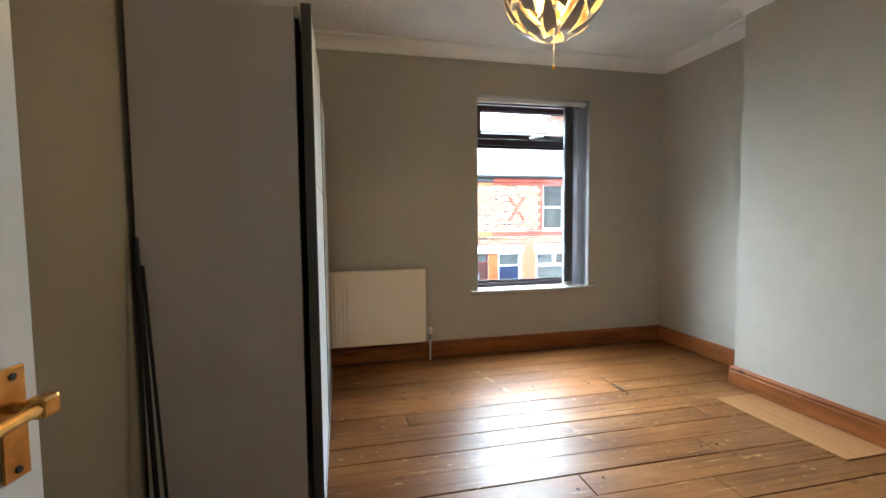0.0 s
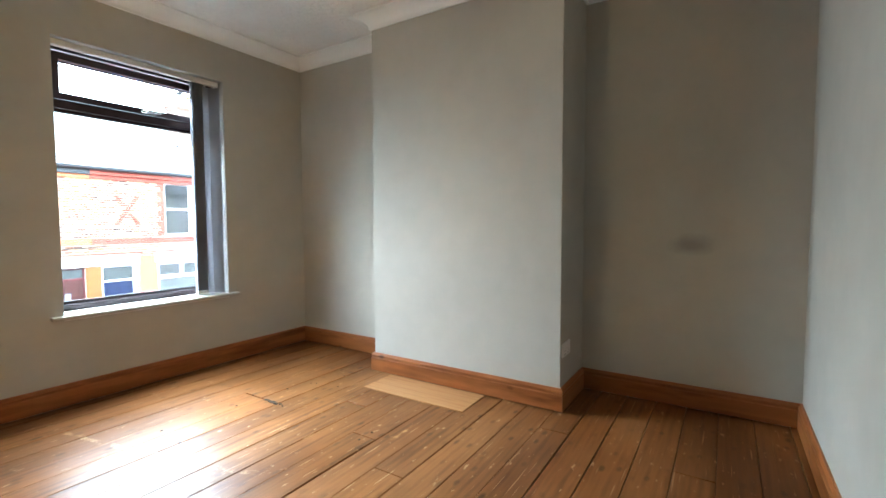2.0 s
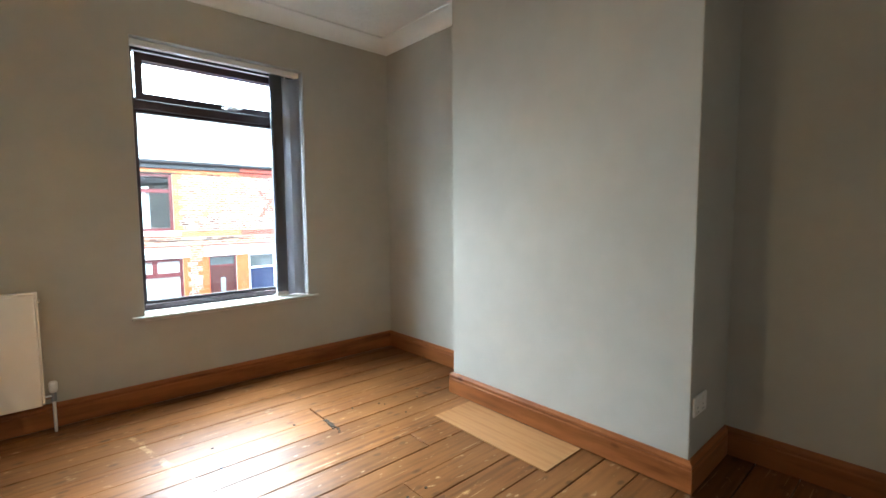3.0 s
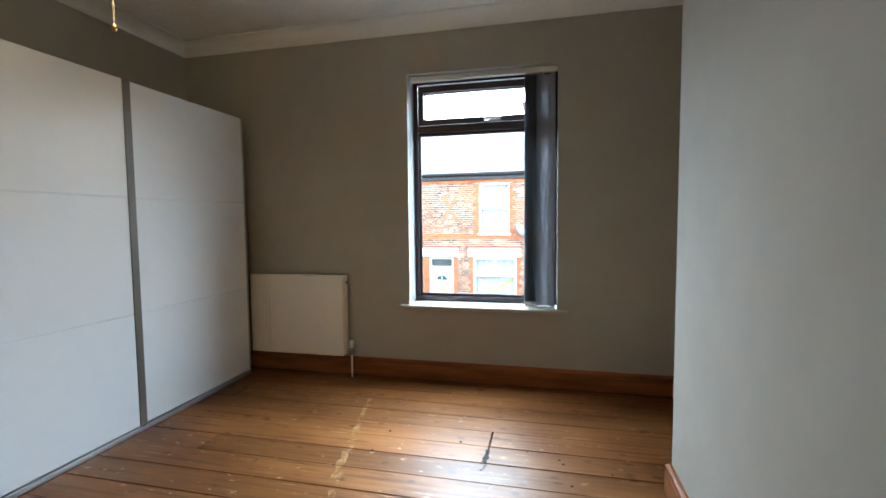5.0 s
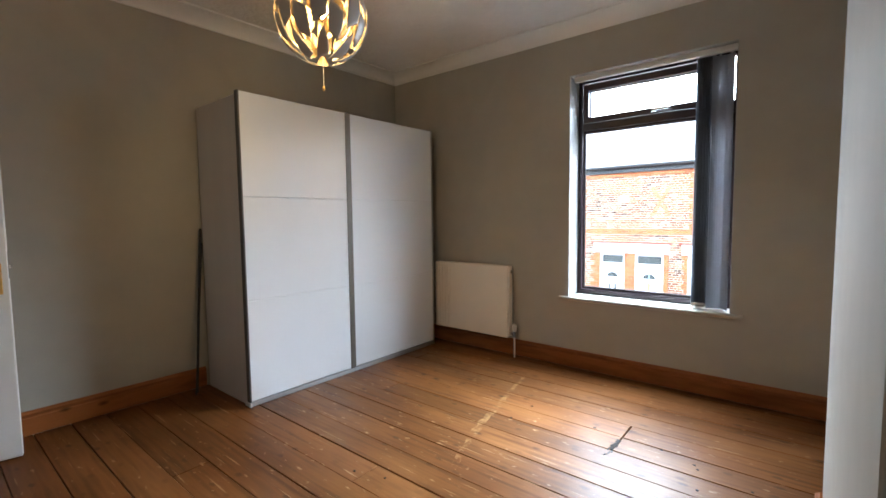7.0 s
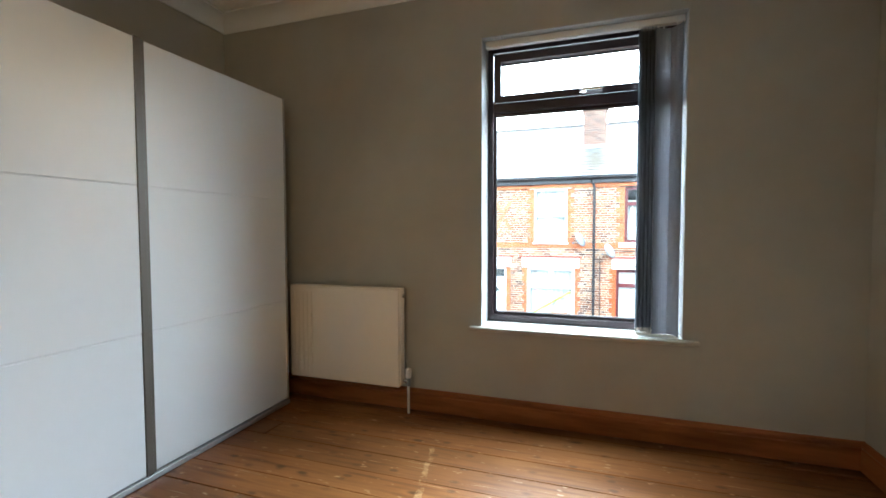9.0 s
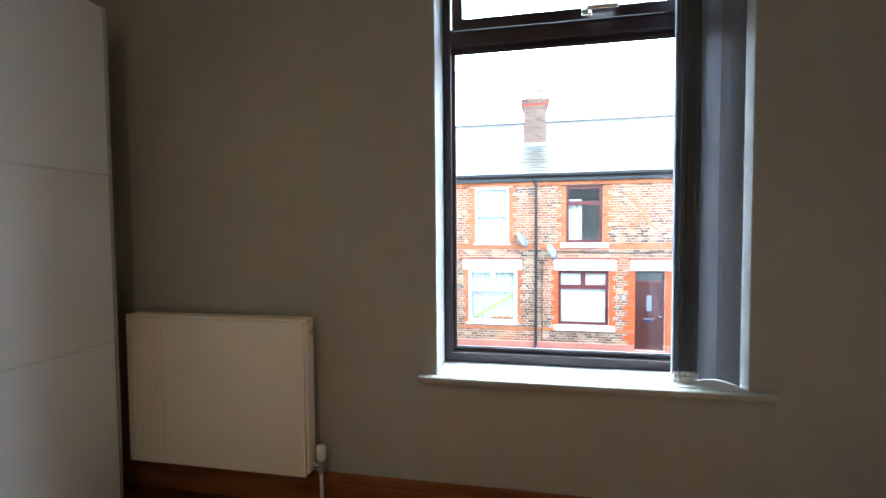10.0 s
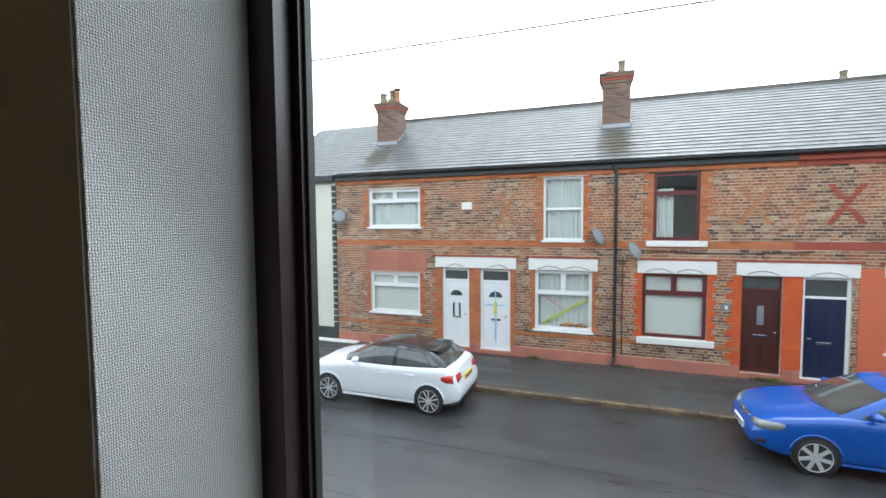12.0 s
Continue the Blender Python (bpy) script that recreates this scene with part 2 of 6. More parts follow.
            k = ramp(n, l, rag.outputs[0], [(0.75, (0.6, 0.6, 0.6)), (1.0, (0, 0, 0))])
            c = mixc(n, l, k, c, (0.5, 0.33, 0.15))
    l.new(c, b.inputs["Base Color"])
    l.new(rg, b.inputs["Roughness"])
    b.inputs["Specular IOR Level"].default_value = 0.15
    bump(n, l, g1, 0.12, 0.001, b)
    return m


def bricks(name, cols, mortar, gap=0.009, relief=0.5):
    """Weathered brickwork in the plane x, z, with 225 x 75 mm bricks."""
    m, n, l, b = nodes_of(name)
    v = coords(n, l, flat=True)
    t = n.new("ShaderNodeTexBrick")
    t.inputs["Scale"].default_value = 1.0
    t.inputs["Brick Width"].default_value, t.inputs["Row Height"].default_value = 0.225, 0.075
    t.inputs["Mortar Size"].default_value, t.inputs["Mortar Smooth"].default_value = gap, 0.25
    t.inputs["Color1"].default_value, t.inputs["Color2"].default_value, t.inputs["Mortar"].default_value = (0, 0, 0, 1), (1, 1, 1, 1), (0.5, 0.5, 0.5, 1)
    l.new(v, t.inputs["Vector"])
    c = ramp(n, l, t.outputs["Color"], [(i / (len(cols) - 1), k) for i, k in enumerate(cols)])
    fine = noise_tex(n, l, v, 30.0, 4.0, 0.7)
    c = mixc(n, l, 1.0, c, ramp(n, l, fine, [(0.3, (0.72,) * 3), (0.7, (1.12,) * 3)]), "MULTIPLY")
    mo = mixc(n, l, noise_tex(n, l, v, 2.5, 4.0), mortar, tuple(x * 0.55 for x in mortar))
    c = mixc(n, l, t.outputs["Fac"], c, mo)
    dirt = ramp(n, l, noise_tex(n, l, v, 0.8, 5.0, 0.65), [(0.3, (0.72, 0.68, 0.64)), (0.6, (1, 1, 1))])
    l.new(mixc(n, l, 1.0, c, dirt, "MULTIPLY"), b.inputs["Base Color"])
    b.inputs["Roughness"].default_value = 0.85
    inv = n.new("ShaderNodeMath")
    inv.operation = "SUBTRACT"
    inv.inputs[0].default_value = 1.0
    l.new(t.outputs["Fac"], inv.inputs[1])
    bump(n, l, inv.outputs[0], relief, 0.008, b)
    return m


def single_brick(name, cols, rusty):
    """Bricks built one by one: each has its own tone, with grain, soot and rusty areas across the wall."""
    m, n, l, b = nodes_of(name)
    geo, info = n.new("ShaderNodeNewGeometry"), n.new("ShaderNodeObjectInfo")
    add = n.new("ShaderNodeMath")
    add.operation = "ADD"
    l.new(geo.outputs["Random Per Island"], add.inputs[0])
    l.new(info.outputs["Random"], add.inputs[1])
    fr = n.new("ShaderNodeMath")
    fr.operation = "FRACT"
    l.new(add.outputs[0], fr.inputs[0])
    c = ramp(n, l, fr.outputs[0], [(i / (len(cols) - 1), k) for i, k in enumerate(cols)])
    pos = geo.outputs["Position"]
    rust = ramp(n, l, noise_tex(n, l, pos, 1.0, 4.0, 0.6), [(0.47, (0, 0, 0)), (0.6, (0.85, 0.85, 0.85))])
    c = mixc(n, l, rust, c, mixc(n, l, 0.35, rusty, c))
    grain = noise_tex(n, l, pos, 38.0, 4.0, 0.7)
    c = mixc(n, l, 1.0, c, ramp(n, l, grain, [(0.3, (0.65,) * 3), (0.7, (1.2,) * 3)]), "MULTIPLY")
    soot = ramp(n, l, noise_tex(n, l, pos, 1.6, 5.0, 0.6), [(0.3, (0.66, 0.63, 0.6)), (0.6, (1, 1, 1))])
    l.new(mixc(n, l, 1.0, c, soot, "MULTIPLY"), b.inputs["Base Color"])
    b.inputs["Roughness"].default_value = 0.85
    bump(n, l, grain, 0.4, 0.004, b)
    return m


def glass(name, tint=(1, 1, 1), shine=1.0):
    """A thin pane: clear, with a mirror that grows at grazing angles."""
    m, n, l, b = nodes_of(name)
    n.remove(b)
    tr, gl, mx, fr = n.new("ShaderNodeBsdfTransparent"), n.new("ShaderNodeBsdfGlossy"), n.new("ShaderNodeMixShader"), n.new("ShaderNodeLayerWeight")
    tr.inputs["Color"].default_value = (*tint, 1)
    gl.inputs["Roughness"].default_value = 0.01
    gl.inputs["Color"].default_value = (shine, shine, shine, 1)
    fr.inputs["Blend"].default_value = 0.5
    pw, ad = n.new("ShaderNodeMath"), n.new("ShaderNodeMath")
    pw.operation, ad.operation = "POWER", "MULTIPLY_ADD"
    l.new(fr.outputs["Facing"], pw.inputs[0])
    pw.inputs[1].default_value = 5.0
    l.new(pw.outputs[0], ad.inputs[0])
    ad.inputs[1].default_value, ad.inputs[2].default_value = 0.7, 0.035
    l.new(ad.outputs[0], mx.inputs[0])
    l.new(tr.outputs[0], mx.inputs[1])
    l.new(gl.outputs[0], mx.inputs[2])
    l.new(mx.outputs[0], n["Material Output"].inputs["Surface"])
    return m


def wet_asphalt(name, col, rough_lo, rough_hi):
    m, n, l, b = nodes_of(name)
    v = coords(n, l)
    f1, f2, f3 = noise_tex(n, l, v, 0.5, 6.0, 0.6), noise_tex(n, l, v, 90.0, 2.0), noise_tex(n, l, coords(n, l, (0.35, 2.2, 1)), 1.0, 5.0, 0.6)
    c = ramp(n, l, f1, [(0.3, tuple(x * 0.7 for x in col)), (0.7, tuple(x * 1.3 for x in col))])
    c = mixc(n, l, 1.0, c, ramp(n, l, f2, [(0.3, (0.6,) * 3), (0.7, (1.3,) * 3)]), "MULTIPLY")
    l.new(c, b.inputs["Base Color"])
    l.new(ramp(n, l, f3, [(0.35, (rough_lo,) * 3), (0.65, (rough_hi,) * 3)]), b.inputs["Roughness"])
    bump(n, l, f2, 0.3, 0.003, b)
    return m


def slates(name, col, stacks):
    """Wet slate, each one with its own tone; down the slope from the chimney stacks at (x, y) a brown-green patch
    paints moss and the stacks' dark reflection.
    """
    m, n, l, b = nodes_of(name)
    geo = n.new("ShaderNodeNewGeometry")
    pos = geo.outputs["Position"]
    f1, f2 = noise_tex(n, l, pos, 2.5), noise_tex(n, l, pos, 30.0, 3.0)
    c = ramp(n, l, geo.outputs["Random Per Island"], [(0.0, tuple(x * 0.78 for x in col)), (1.0, tuple(x * 1.22 for x in col))])
    c = mixc(n, l, 1.0, c, ramp(n, l, f1, [(0.3, (0.8,) * 3), (0.7, (1.15,) * 3)]), "MULTIPLY")
    rough = ramp(n, l, f1, [(0.25, (0.36,) * 3), (0.75, (0.5,) * 3)])
    for x, y in stacks:
        mp, ln, rag = n.new("ShaderNodeMapping"), n.new("ShaderNodeVectorMath"), n.new("ShaderNodeMath")
        mp.inputs["Location"].default_value, mp.inputs["Scale"].default_value = (-x / 1.1, -y / 1.7, 0), (1 / 1.1, 1 / 1.7, 0)
        l.new(pos, mp.inputs["Vector"])
        ln.operation, rag.operation = "LENGTH", "MULTIPLY_ADD"
        l.new(mp.outputs["Vector"], ln.inputs[0])
        l.new(noise_tex(n, l, pos, 3.5, 5.0, 0.7), rag.inputs[0])
        rag.inputs[1].default_value = 1.0
        l.new(ln.outputs["Value"], rag.inputs[2])
        k = ramp(n, l, rag.outputs[0], [(0.72, (0.85,) * 3), (0.98, (0, 0, 0))])
        c = mixc(n, l, k, c, (0.075, 0.06, 0.035))
        rough = mixc(n, l, k, rough, (0.8, 0.8, 0.8))
    l.new(c, b.inputs["Base Color"])
    l.new(rough, b.inputs["Roughness"])
    bump(n, l, f2, 0.25, 0.004, b)
    return m


GREIGE = (0.435, 0.41, 0.352)
M = {}
M["wall"] = wall_paint("greige_wall_paint", GREIGE)
M["wall_smudged"] = wall_paint("greige_wall_paint_smudged", GREIGE, (-3.29, 1.0, 0.2, 0.1))
M["ceiling"] = plain("white_stippled_ceiling", (0.78, 0.76, 0.72), 0.85, vary=0.07, big=2.0, fine=24.0, relief=1.0, dist=0.012)
M["cornice"] = plain("white_plaster_cornice", (0.8, 0.79, 0.76), 0.7, vary=0.03, fine=25.0, relief=0.1)
M["gloss_white"] = plain("white_gloss_paint", (0.8, 0.79, 0.76), 0.35, vary=0.04, fine=30.0, relief=0.06)
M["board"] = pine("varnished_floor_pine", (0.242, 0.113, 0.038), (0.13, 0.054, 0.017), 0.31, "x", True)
M["hearth"] = pine("pale_infill_pine", (0.36, 0.19, 0.078), (0.27, 0.13, 0.048), 0.33, "y")
M["skirt_x"] = pine("varnished_skirting_pine_x", (0.28, 0.1, 0.028), (0.14, 0.044, 0.012), 0.29, "x")
M["skirt_y"] = pine("varnished_skirting_pine_y", (0.28, 0.1, 0.028), (0.14, 0.044, 0.012), 0.29, "y")
M["underfloor"] = plain("dusty_dark_joist_gap", (0.03, 0.022, 0.016), 0.95)
M["wardrobe"] = plain("white_foil_board", (0.73, 0.75, 0.765), 0.38, vary=0.02, big=0.8, fine=35.0, relief=0.05)
M["wardrobe_side"] = plain("white_stained_ash_board", (0.66, 0.62, 0.58), 0.5, vary=0.04, big=1.0, fine=20.0, relief=0.08, stretch=(6, 6, 0.7))
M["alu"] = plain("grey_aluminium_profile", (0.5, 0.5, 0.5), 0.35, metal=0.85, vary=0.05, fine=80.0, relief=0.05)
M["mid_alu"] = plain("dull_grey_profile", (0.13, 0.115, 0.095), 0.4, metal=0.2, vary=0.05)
# the same profile with the near edge's shadow put into its colour
M["shaded_alu"] = plain("dark_shadowed_profile", (0.1, 0.095, 0.09), 0.4, metal=0.2, vary=0.05)
M["radiator"] = plain("cream_radiator_enamel", (0.8, 0.72, 0.6), 0.35, vary=0.03, fine=20.0, relief=0.04)
M["upvc_dark"] = plain("rosewood_upvc", (0.032, 0.016, 0.02), 0.36, vary=0.2, big=3.0, fine=25.0, relief=0.08, stretch=(1, 1, 1))
M["rubber"] = plain("black_rubber_gasket", (0.02, 0.02, 0.02), 0.6)
M["glass"] = glass("clear_window_glass", (0.97, 0.98, 0.98))
M["steel"] = plain("brushed_chrome", (0.7, 0.69, 0.66), 0.22, metal=1.0, vary=0.05)
M["brass"] = plain("worn_brass", (0.72, 0.42, 0.12), 0.28, metal=1.0, vary=0.2, big=25.0, fine=120.0)
M["plastic"] = plain("white_plastic", (0.72, 0.7, 0.66), 0.4, vary=0.04)


def cloth(name, col, through_light):
    """Woven fabric that lets part of the light through."""
    m, n, l, b = nodes_of(name)
    n.remove(b)
    v = coords(n, l)
    c = ramp(n, l, noise_tex(n, l, v, 220.0, 3.0), [(0.3, tuple(x * 0.85 for x in col)), (0.7, col)])
    d, t, mx = n.new("ShaderNodeBsdfDiffuse"), n.new("ShaderNodeBsdfTranslucent"), n.new("ShaderNodeMixShader")
    l.new(c, d.inputs["Color"]), l.new(c, t.inputs["Color"])
    mx.inputs[0].default_value = through_light
    l.new(d.outputs[0], mx.inputs[1]), l.new(t.outputs[0], mx.inputs[2])
    l.new(mx.outputs[0], n["Material Output"].inputs["Surface"])
    return m


M["vane"] = cloth("grey_blind_fabric", (0.4, 0.41, 0.44), 0.42)
M["chain"] = plain("cream_bead_chain", (0.8, 0.77, 0.7), 0.5, vary=0.1)
M["petal"] = plain("silver_white_lamp_shell", (0.5, 0.46, 0.41), 0.4, metal=0.1, vary=0.05)
M["petal_gold"] = plain("brass_lamp_lining", (0.38, 0.3, 0.17), 0.4, metal=0.85, vary=0.1, big=10.0)
M["rod"] = plain("black_rod_and_gap_shade", (0.014, 0.014, 0.015), 0.75, vary=0.1)
M["landing"] = plain("landing_plaster", (0.5, 0.46, 0.4), 0.8)


def emitter(name, col, power):
    m, n, l, b = nodes_of(name)
    b.inputs["Base Color"].default_value = (*col, 1)
    b.inputs["Emission Color"].default_value = (*col, 1)
    b.inputs["Emission Strength"].default_value = power
    return m


M["bulb"] = emitter("warm_glowing_bulb", (1.0, 0.74, 0.42), 2.0)
# street
M["brick"] = single_brick("brown_stock_brick", [(0.07, 0.04, 0.03), (0.19, 0.09, 0.055), (0.29, 0.135, 0.07), (0.36, 0.2, 0.11), (0.5, 0.36, 0.23)], (0.46, 0.15, 0.05))
M["mortar"] = plain("weathered_lime_mortar", (0.56, 0.5, 0.41), 0.9, vary=0.2, big=1.2, fine=40.0, relief=0.3)
M["orange"] = bricks("orange_red_brick", [(0.33, 0.095, 0.035), (0.6, 0.165, 0.045), (0.48, 0.135, 0.045), (0.55, 0.19, 0.07), (0.4, 0.12, 0.05)], (0.42, 0.22, 0.12), 0.007, 0.4)
M["orange_paint"] = bricks("orange_red_painted_brick", [(0.6, 0.095, 0.02), (0.66, 0.12, 0.026)], (0.56, 0.11, 0.03), 0.004, 0.25)
M["faint_orange"] = bricks("faded_orange_brick", [(0.44, 0.19, 0.09), (0.5, 0.19, 0.075)], (0.5, 0.36, 0.24), 0.007, 0.3)
M["dark_red"] = bricks("dark_red_painted_brick", [(0.33, 0.065, 0.04), (0.37, 0.08, 0.05)], (0.3, 0.09, 0.06), 0.004, 0.3)
M["chimney"] = bricks("sooty_chimney_brick", [(0.06, 0.038, 0.032), (0.15, 0.078, 0.056), (0.2, 0.12, 0.09), (0.1, 0.06, 0.048)], (0.3, 0.24, 0.19))
M["plinth"] = plain("salmon_painted_plinth", (0.4, 0.15, 0.105), 0.8, vary=0.18, big=2.0, fine=14.0, relief=0.3, dist=0.006)
M["red_render"] = plain("red_painted_render", (0.54, 0.13, 0.06), 0.75, vary=0.08, big=1.2, fine=30.0, relief=0.2)
M["slate"] = slates("wet_grey_slate", (0.125, 0.123, 0.121), ((2.53, 13.35), (10.33, 13.35), (-5.05, 13.35)))
M["ridge"] = plain("weathered_ridge_tile", (0.1, 0.088, 0.075), 0.7, vary=0.3, big=4.0)
M["lead"] = plain("grey_lead_flashing", (0.3, 0.31, 0.33), 0.5, metal=0.4, vary=0.1)
M["stone_white"] = plain("white_painted_stone", (0.74, 0.72, 0.68), 0.7, vary=0.06, big=2.0, fine=20.0, relief=0.15)
M["upvc"] = plain("white_upvc", (0.8, 0.8, 0.8), 0.3, vary=0.02)
M["brown_frame"] = plain("brown_painted_frame", (0.12, 0.025, 0.025), 0.35, vary=0.1)
M["street_glass"] = glass("street_window_glass", (0.93, 0.95, 0.94), 1.0)
M["net"] = plain("pale_net_curtain", (0.66, 0.67, 0.65), 0.9, vary=0.08, big=3.0, fine=25.0, stretch=(9, 1, 0.6))
# the rooms' dimness is put into this colour; it also darkens the unseen front
M["inside"] = plain("darkened_plaster", (0.2, 0.19, 0.18), 0.9)
M["door_white"] = plain("white_composite_door", (0.78, 0.79, 0.8), 0.3, vary=0.02)
M["door_brown"] = plain("dark_brown_wooden_door", (0.07, 0.022, 0.016), 0.35, vary=0.15, stretch=(12, 12, 1))
M["door_blue"] = plain("navy_painted_door", (0.014, 0.022, 0.06), 0.3, vary=0.1)
M["gutter"] = plain("black_gutter_paint", (0.016, 0.017, 0.02), 0.35, vary=0.15)
M["render_cream"] = plain("cream_rendered_wall", (0.66, 0.63, 0.54), 0.85, vary=0.05, big=0.8, relief=0.3)
M["quoin_dark"] = plain("dark_green_quoin_paint", (0.03, 0.04, 0.038), 0.6)
M["clay"] = plain("terracotta_chimney_pot", (0.42, 0.17, 0.08), 0.8, vary=0.15, big=6.0)
M["buff"] = plain("buff_clay_pot", (0.22, 0.175, 0.12), 0.85, vary=0.15, big=6.0)
M["dish"] = plain("grey_dish_enamel", (0.2, 0.21, 0.23), 0.45)
M["road"] = wet_asphalt("wet_road_asphalt", (0.04, 0.04, 0.041), 0.27, 0.46)
M["pavement"] = wet_asphalt("wet_pavement_asphalt", (0.06, 0.058, 0.055), 0.35, 0.7)
M["kerb"] = plain("worn_kerb_stone", (0.16, 0.11, 0.062), 0.7, vary=0.6, big=5.0, fine=25.0, relief=0.4, dist=0.006)
M["seam"] = plain("dull_tar_seam", (0.03, 0.03, 0.03), 0.4, vary=0.3, big=3.0)
M["litter"] = plain("wet_dead_leaf", (0.2, 0.12, 0.05), 0.6, vary=0.5, big=3.0)
M["weed"] = plain("green_weed_leaf", (0.09, 0.14, 0.03), 0.6, vary=0.3, big=9.0)
M["tyre"] = plain("black_tyre_rubber", (0.018, 0.018, 0.018), 0.75)
M["alloy"] = plain("silver_alloy", (0.6, 0.6, 0.61), 0.35, metal=0.3, vary=0.05)
M["car_white"] = plain("white_car_paint", (0.74, 0.76, 0.79), 0.22, vary=0.02, relief=0, coat=0.8)
M["car_blue"] = plain("blue_car_paint", (0.0, 0.07, 0.36), 0.25, vary=0.05, relief=0, coat=0.5)
M["car_red"] = plain("red_car_paint", (0.55, 0.02, 0.018), 0.22, vary=0.04, relief=0, coat=0.8)
M["car_black"] = plain("gloss_black_panel", (0.02, 0.021, 0.023), 0.2, vary=0.1, relief=0, coat=0.5)
M["car_glass"] = plain("dark_car_glass", (0.06, 0.07, 0.068), 0.05, vary=0.3, big=2.5, relief=0, coat=1.0)
M["headlamp"] = plain("clear_headlamp", (0.24, 0.25, 0.24), 0.12, vary=0.1, coat=1.0)
M["tail_red"] = plain("red_tail_lens", (0.5, 0.015, 0.01), 0.15, coat=1.0)
M["plate_white"] = plain("white_number_plate", (0.75, 0.75, 0.72), 0.4)
M["plate_yellow"] = plain("yellow_number_plate", (0.7, 0.5, 0.05), 0.4)
M["cable"] = plain("black_overhead_cable", (0.03, 0.03, 0.03), 0.6)
M["tape_yellow"] = plain("yellow_green_tape", (0.6, 0.62, 0.1), 0.5)
M["tape_blue"] = plain("blue_plastic_strip", (0.3, 0.58, 0.8), 0.5)
M["tape_pink"] = plain("pink_strip", (0.7, 0.35, 0.45), 0.5)
M["toys"] = plain("orange_window_ornaments", (0.55, 0.2, 0.06), 0.6, vary=0.4, big=12.0)

# ---- building helpers ----
BASE = {}


def thing(name, base, label, category, group="", kind=""):
    """An empty at the base of a thing, that parents its parts."""
    ob = new(name)
    ob.location = base
    ob.empty_display_size = 0.1
    BASE[ob] = Vector(base)
    return tagged(ob, label, category, group, kind)


def finish(name, bm, material, smooth=False):
    me = bpy.data.meshes.new(name)
    bmesh.ops.recalc_face_normals(bm, faces=bm.faces[:])
    bm.to_mesh(me)
    bm.free()
    for m in material if isinstance(material, (list, tuple)) else [material]:
        me.materials.append(m)
    if smooth:
        for p in me.polygons:
            p.use_smooth = True
    return me


def part(name, bm, material, parent, label="", smooth=False):
    """Links a bmesh, built in world coordinates, as one mesh under a thing or a part."""
    base = BASE[parent]
    bmesh.ops.translate(bm, vec=-base, verts=bm.verts[:])
    ob = new(name, finish(name, bm, material, smooth))
    ob.parent = parent
    BASE[ob] = base
    return tagged(ob, label)


def single(name, bm, material, label="", category="", group="", kind="", smooth=False, base=(0, 0, 0)):
    """A thing of one mesh."""
    bmesh.ops.translate(bm, vec=-Vector(base), verts=bm.verts[:])
    ob = new(name, finish(name, bm, material, smooth))
    ob.location = base
    BASE[ob] = Vector(base)
    return tagged(ob, label, category, group, kind)


def box(x0, x1, y0, y1, z0, z1, bevel=0.0, bm=None, seg=1):
    """A box, with its edges bevelled, added to bm."""
    tmp = bmesh.new()
    m = Matrix.Translation(((x0 + x1) / 2, (y0 + y1) / 2, (z0 + z1) / 2)) @ Matrix.Diagonal((x1 - x0, y1 - y0, z1 - z0, 1))
    bmesh.ops.create_cube(tmp, size=1, matrix=m)
    if bevel:
        bmesh.ops.bevel(tmp, geom=tmp.edges[:], offset=bevel, segments=seg, affect="EDGES", profile=0.6)
    return join(bm, tmp)


def join(bm, tmp, m=None):
    if m is not None:
        bmesh.ops.transform(tmp, matrix=m, verts=tmp.verts[:])
    if bm is None:
        return tmp
    me = bpy.data.meshes.new("tmp")
    tmp.to_mesh(me)
    tmp.free()
    bm.from_mesh(me)
    bpy.data.meshes.remove(me)
    return bm


def tube(a, b, r, bm=None, n=12, r2=None):
    """A round bar from a to b."""
    a, b = Vector(a), Vector(b)
    tmp = bmesh.new()
    bmesh.ops.create_cone(tmp, cap_ends=True, segments=n, radius1=r, radius2=r if r2 is None else r2, depth=(b - a).length)
    m = Matrix.Translation((a + b) / 2) @ (b - a).to_track_quat("Z", "Y").to_matrix().to_4x4()
    return join(bm, tmp, m)


def ball(c, r, bm=None, n=12):
    tmp = bmesh.new()
    bmesh.ops.create_uvsphere(tmp, u_segments=n, v_segments=max(6, n // 2), radius=r)
    return join(bm, tmp, Matrix.Translation(c))


def lathe(profile, centre, axis="z", n=24, bm=None):
    """Turns (radius, height) pairs round an axis."""
    tmp = bmesh.new()
    rings = []
    for r, h in profile:
        ring = []
        for i in range(n):
            a = 2 * math.pi * i / n
            c, s = r * math.cos(a), r * math.sin(a)
            ring.append(tmp.verts.new({"z": (c, s, h), "y": (c, h, s), "x": (h, c, s)}[axis]))
        rings.append(ring)
    for p, q in zip(rings, rings[1:]):
        for i in range(n):
            tmp.faces.new((p[i], p[(i + 1) % n], q[(i + 1) % n], q[i]))
    return join(bm, tmp, Matrix.Translation(centre))


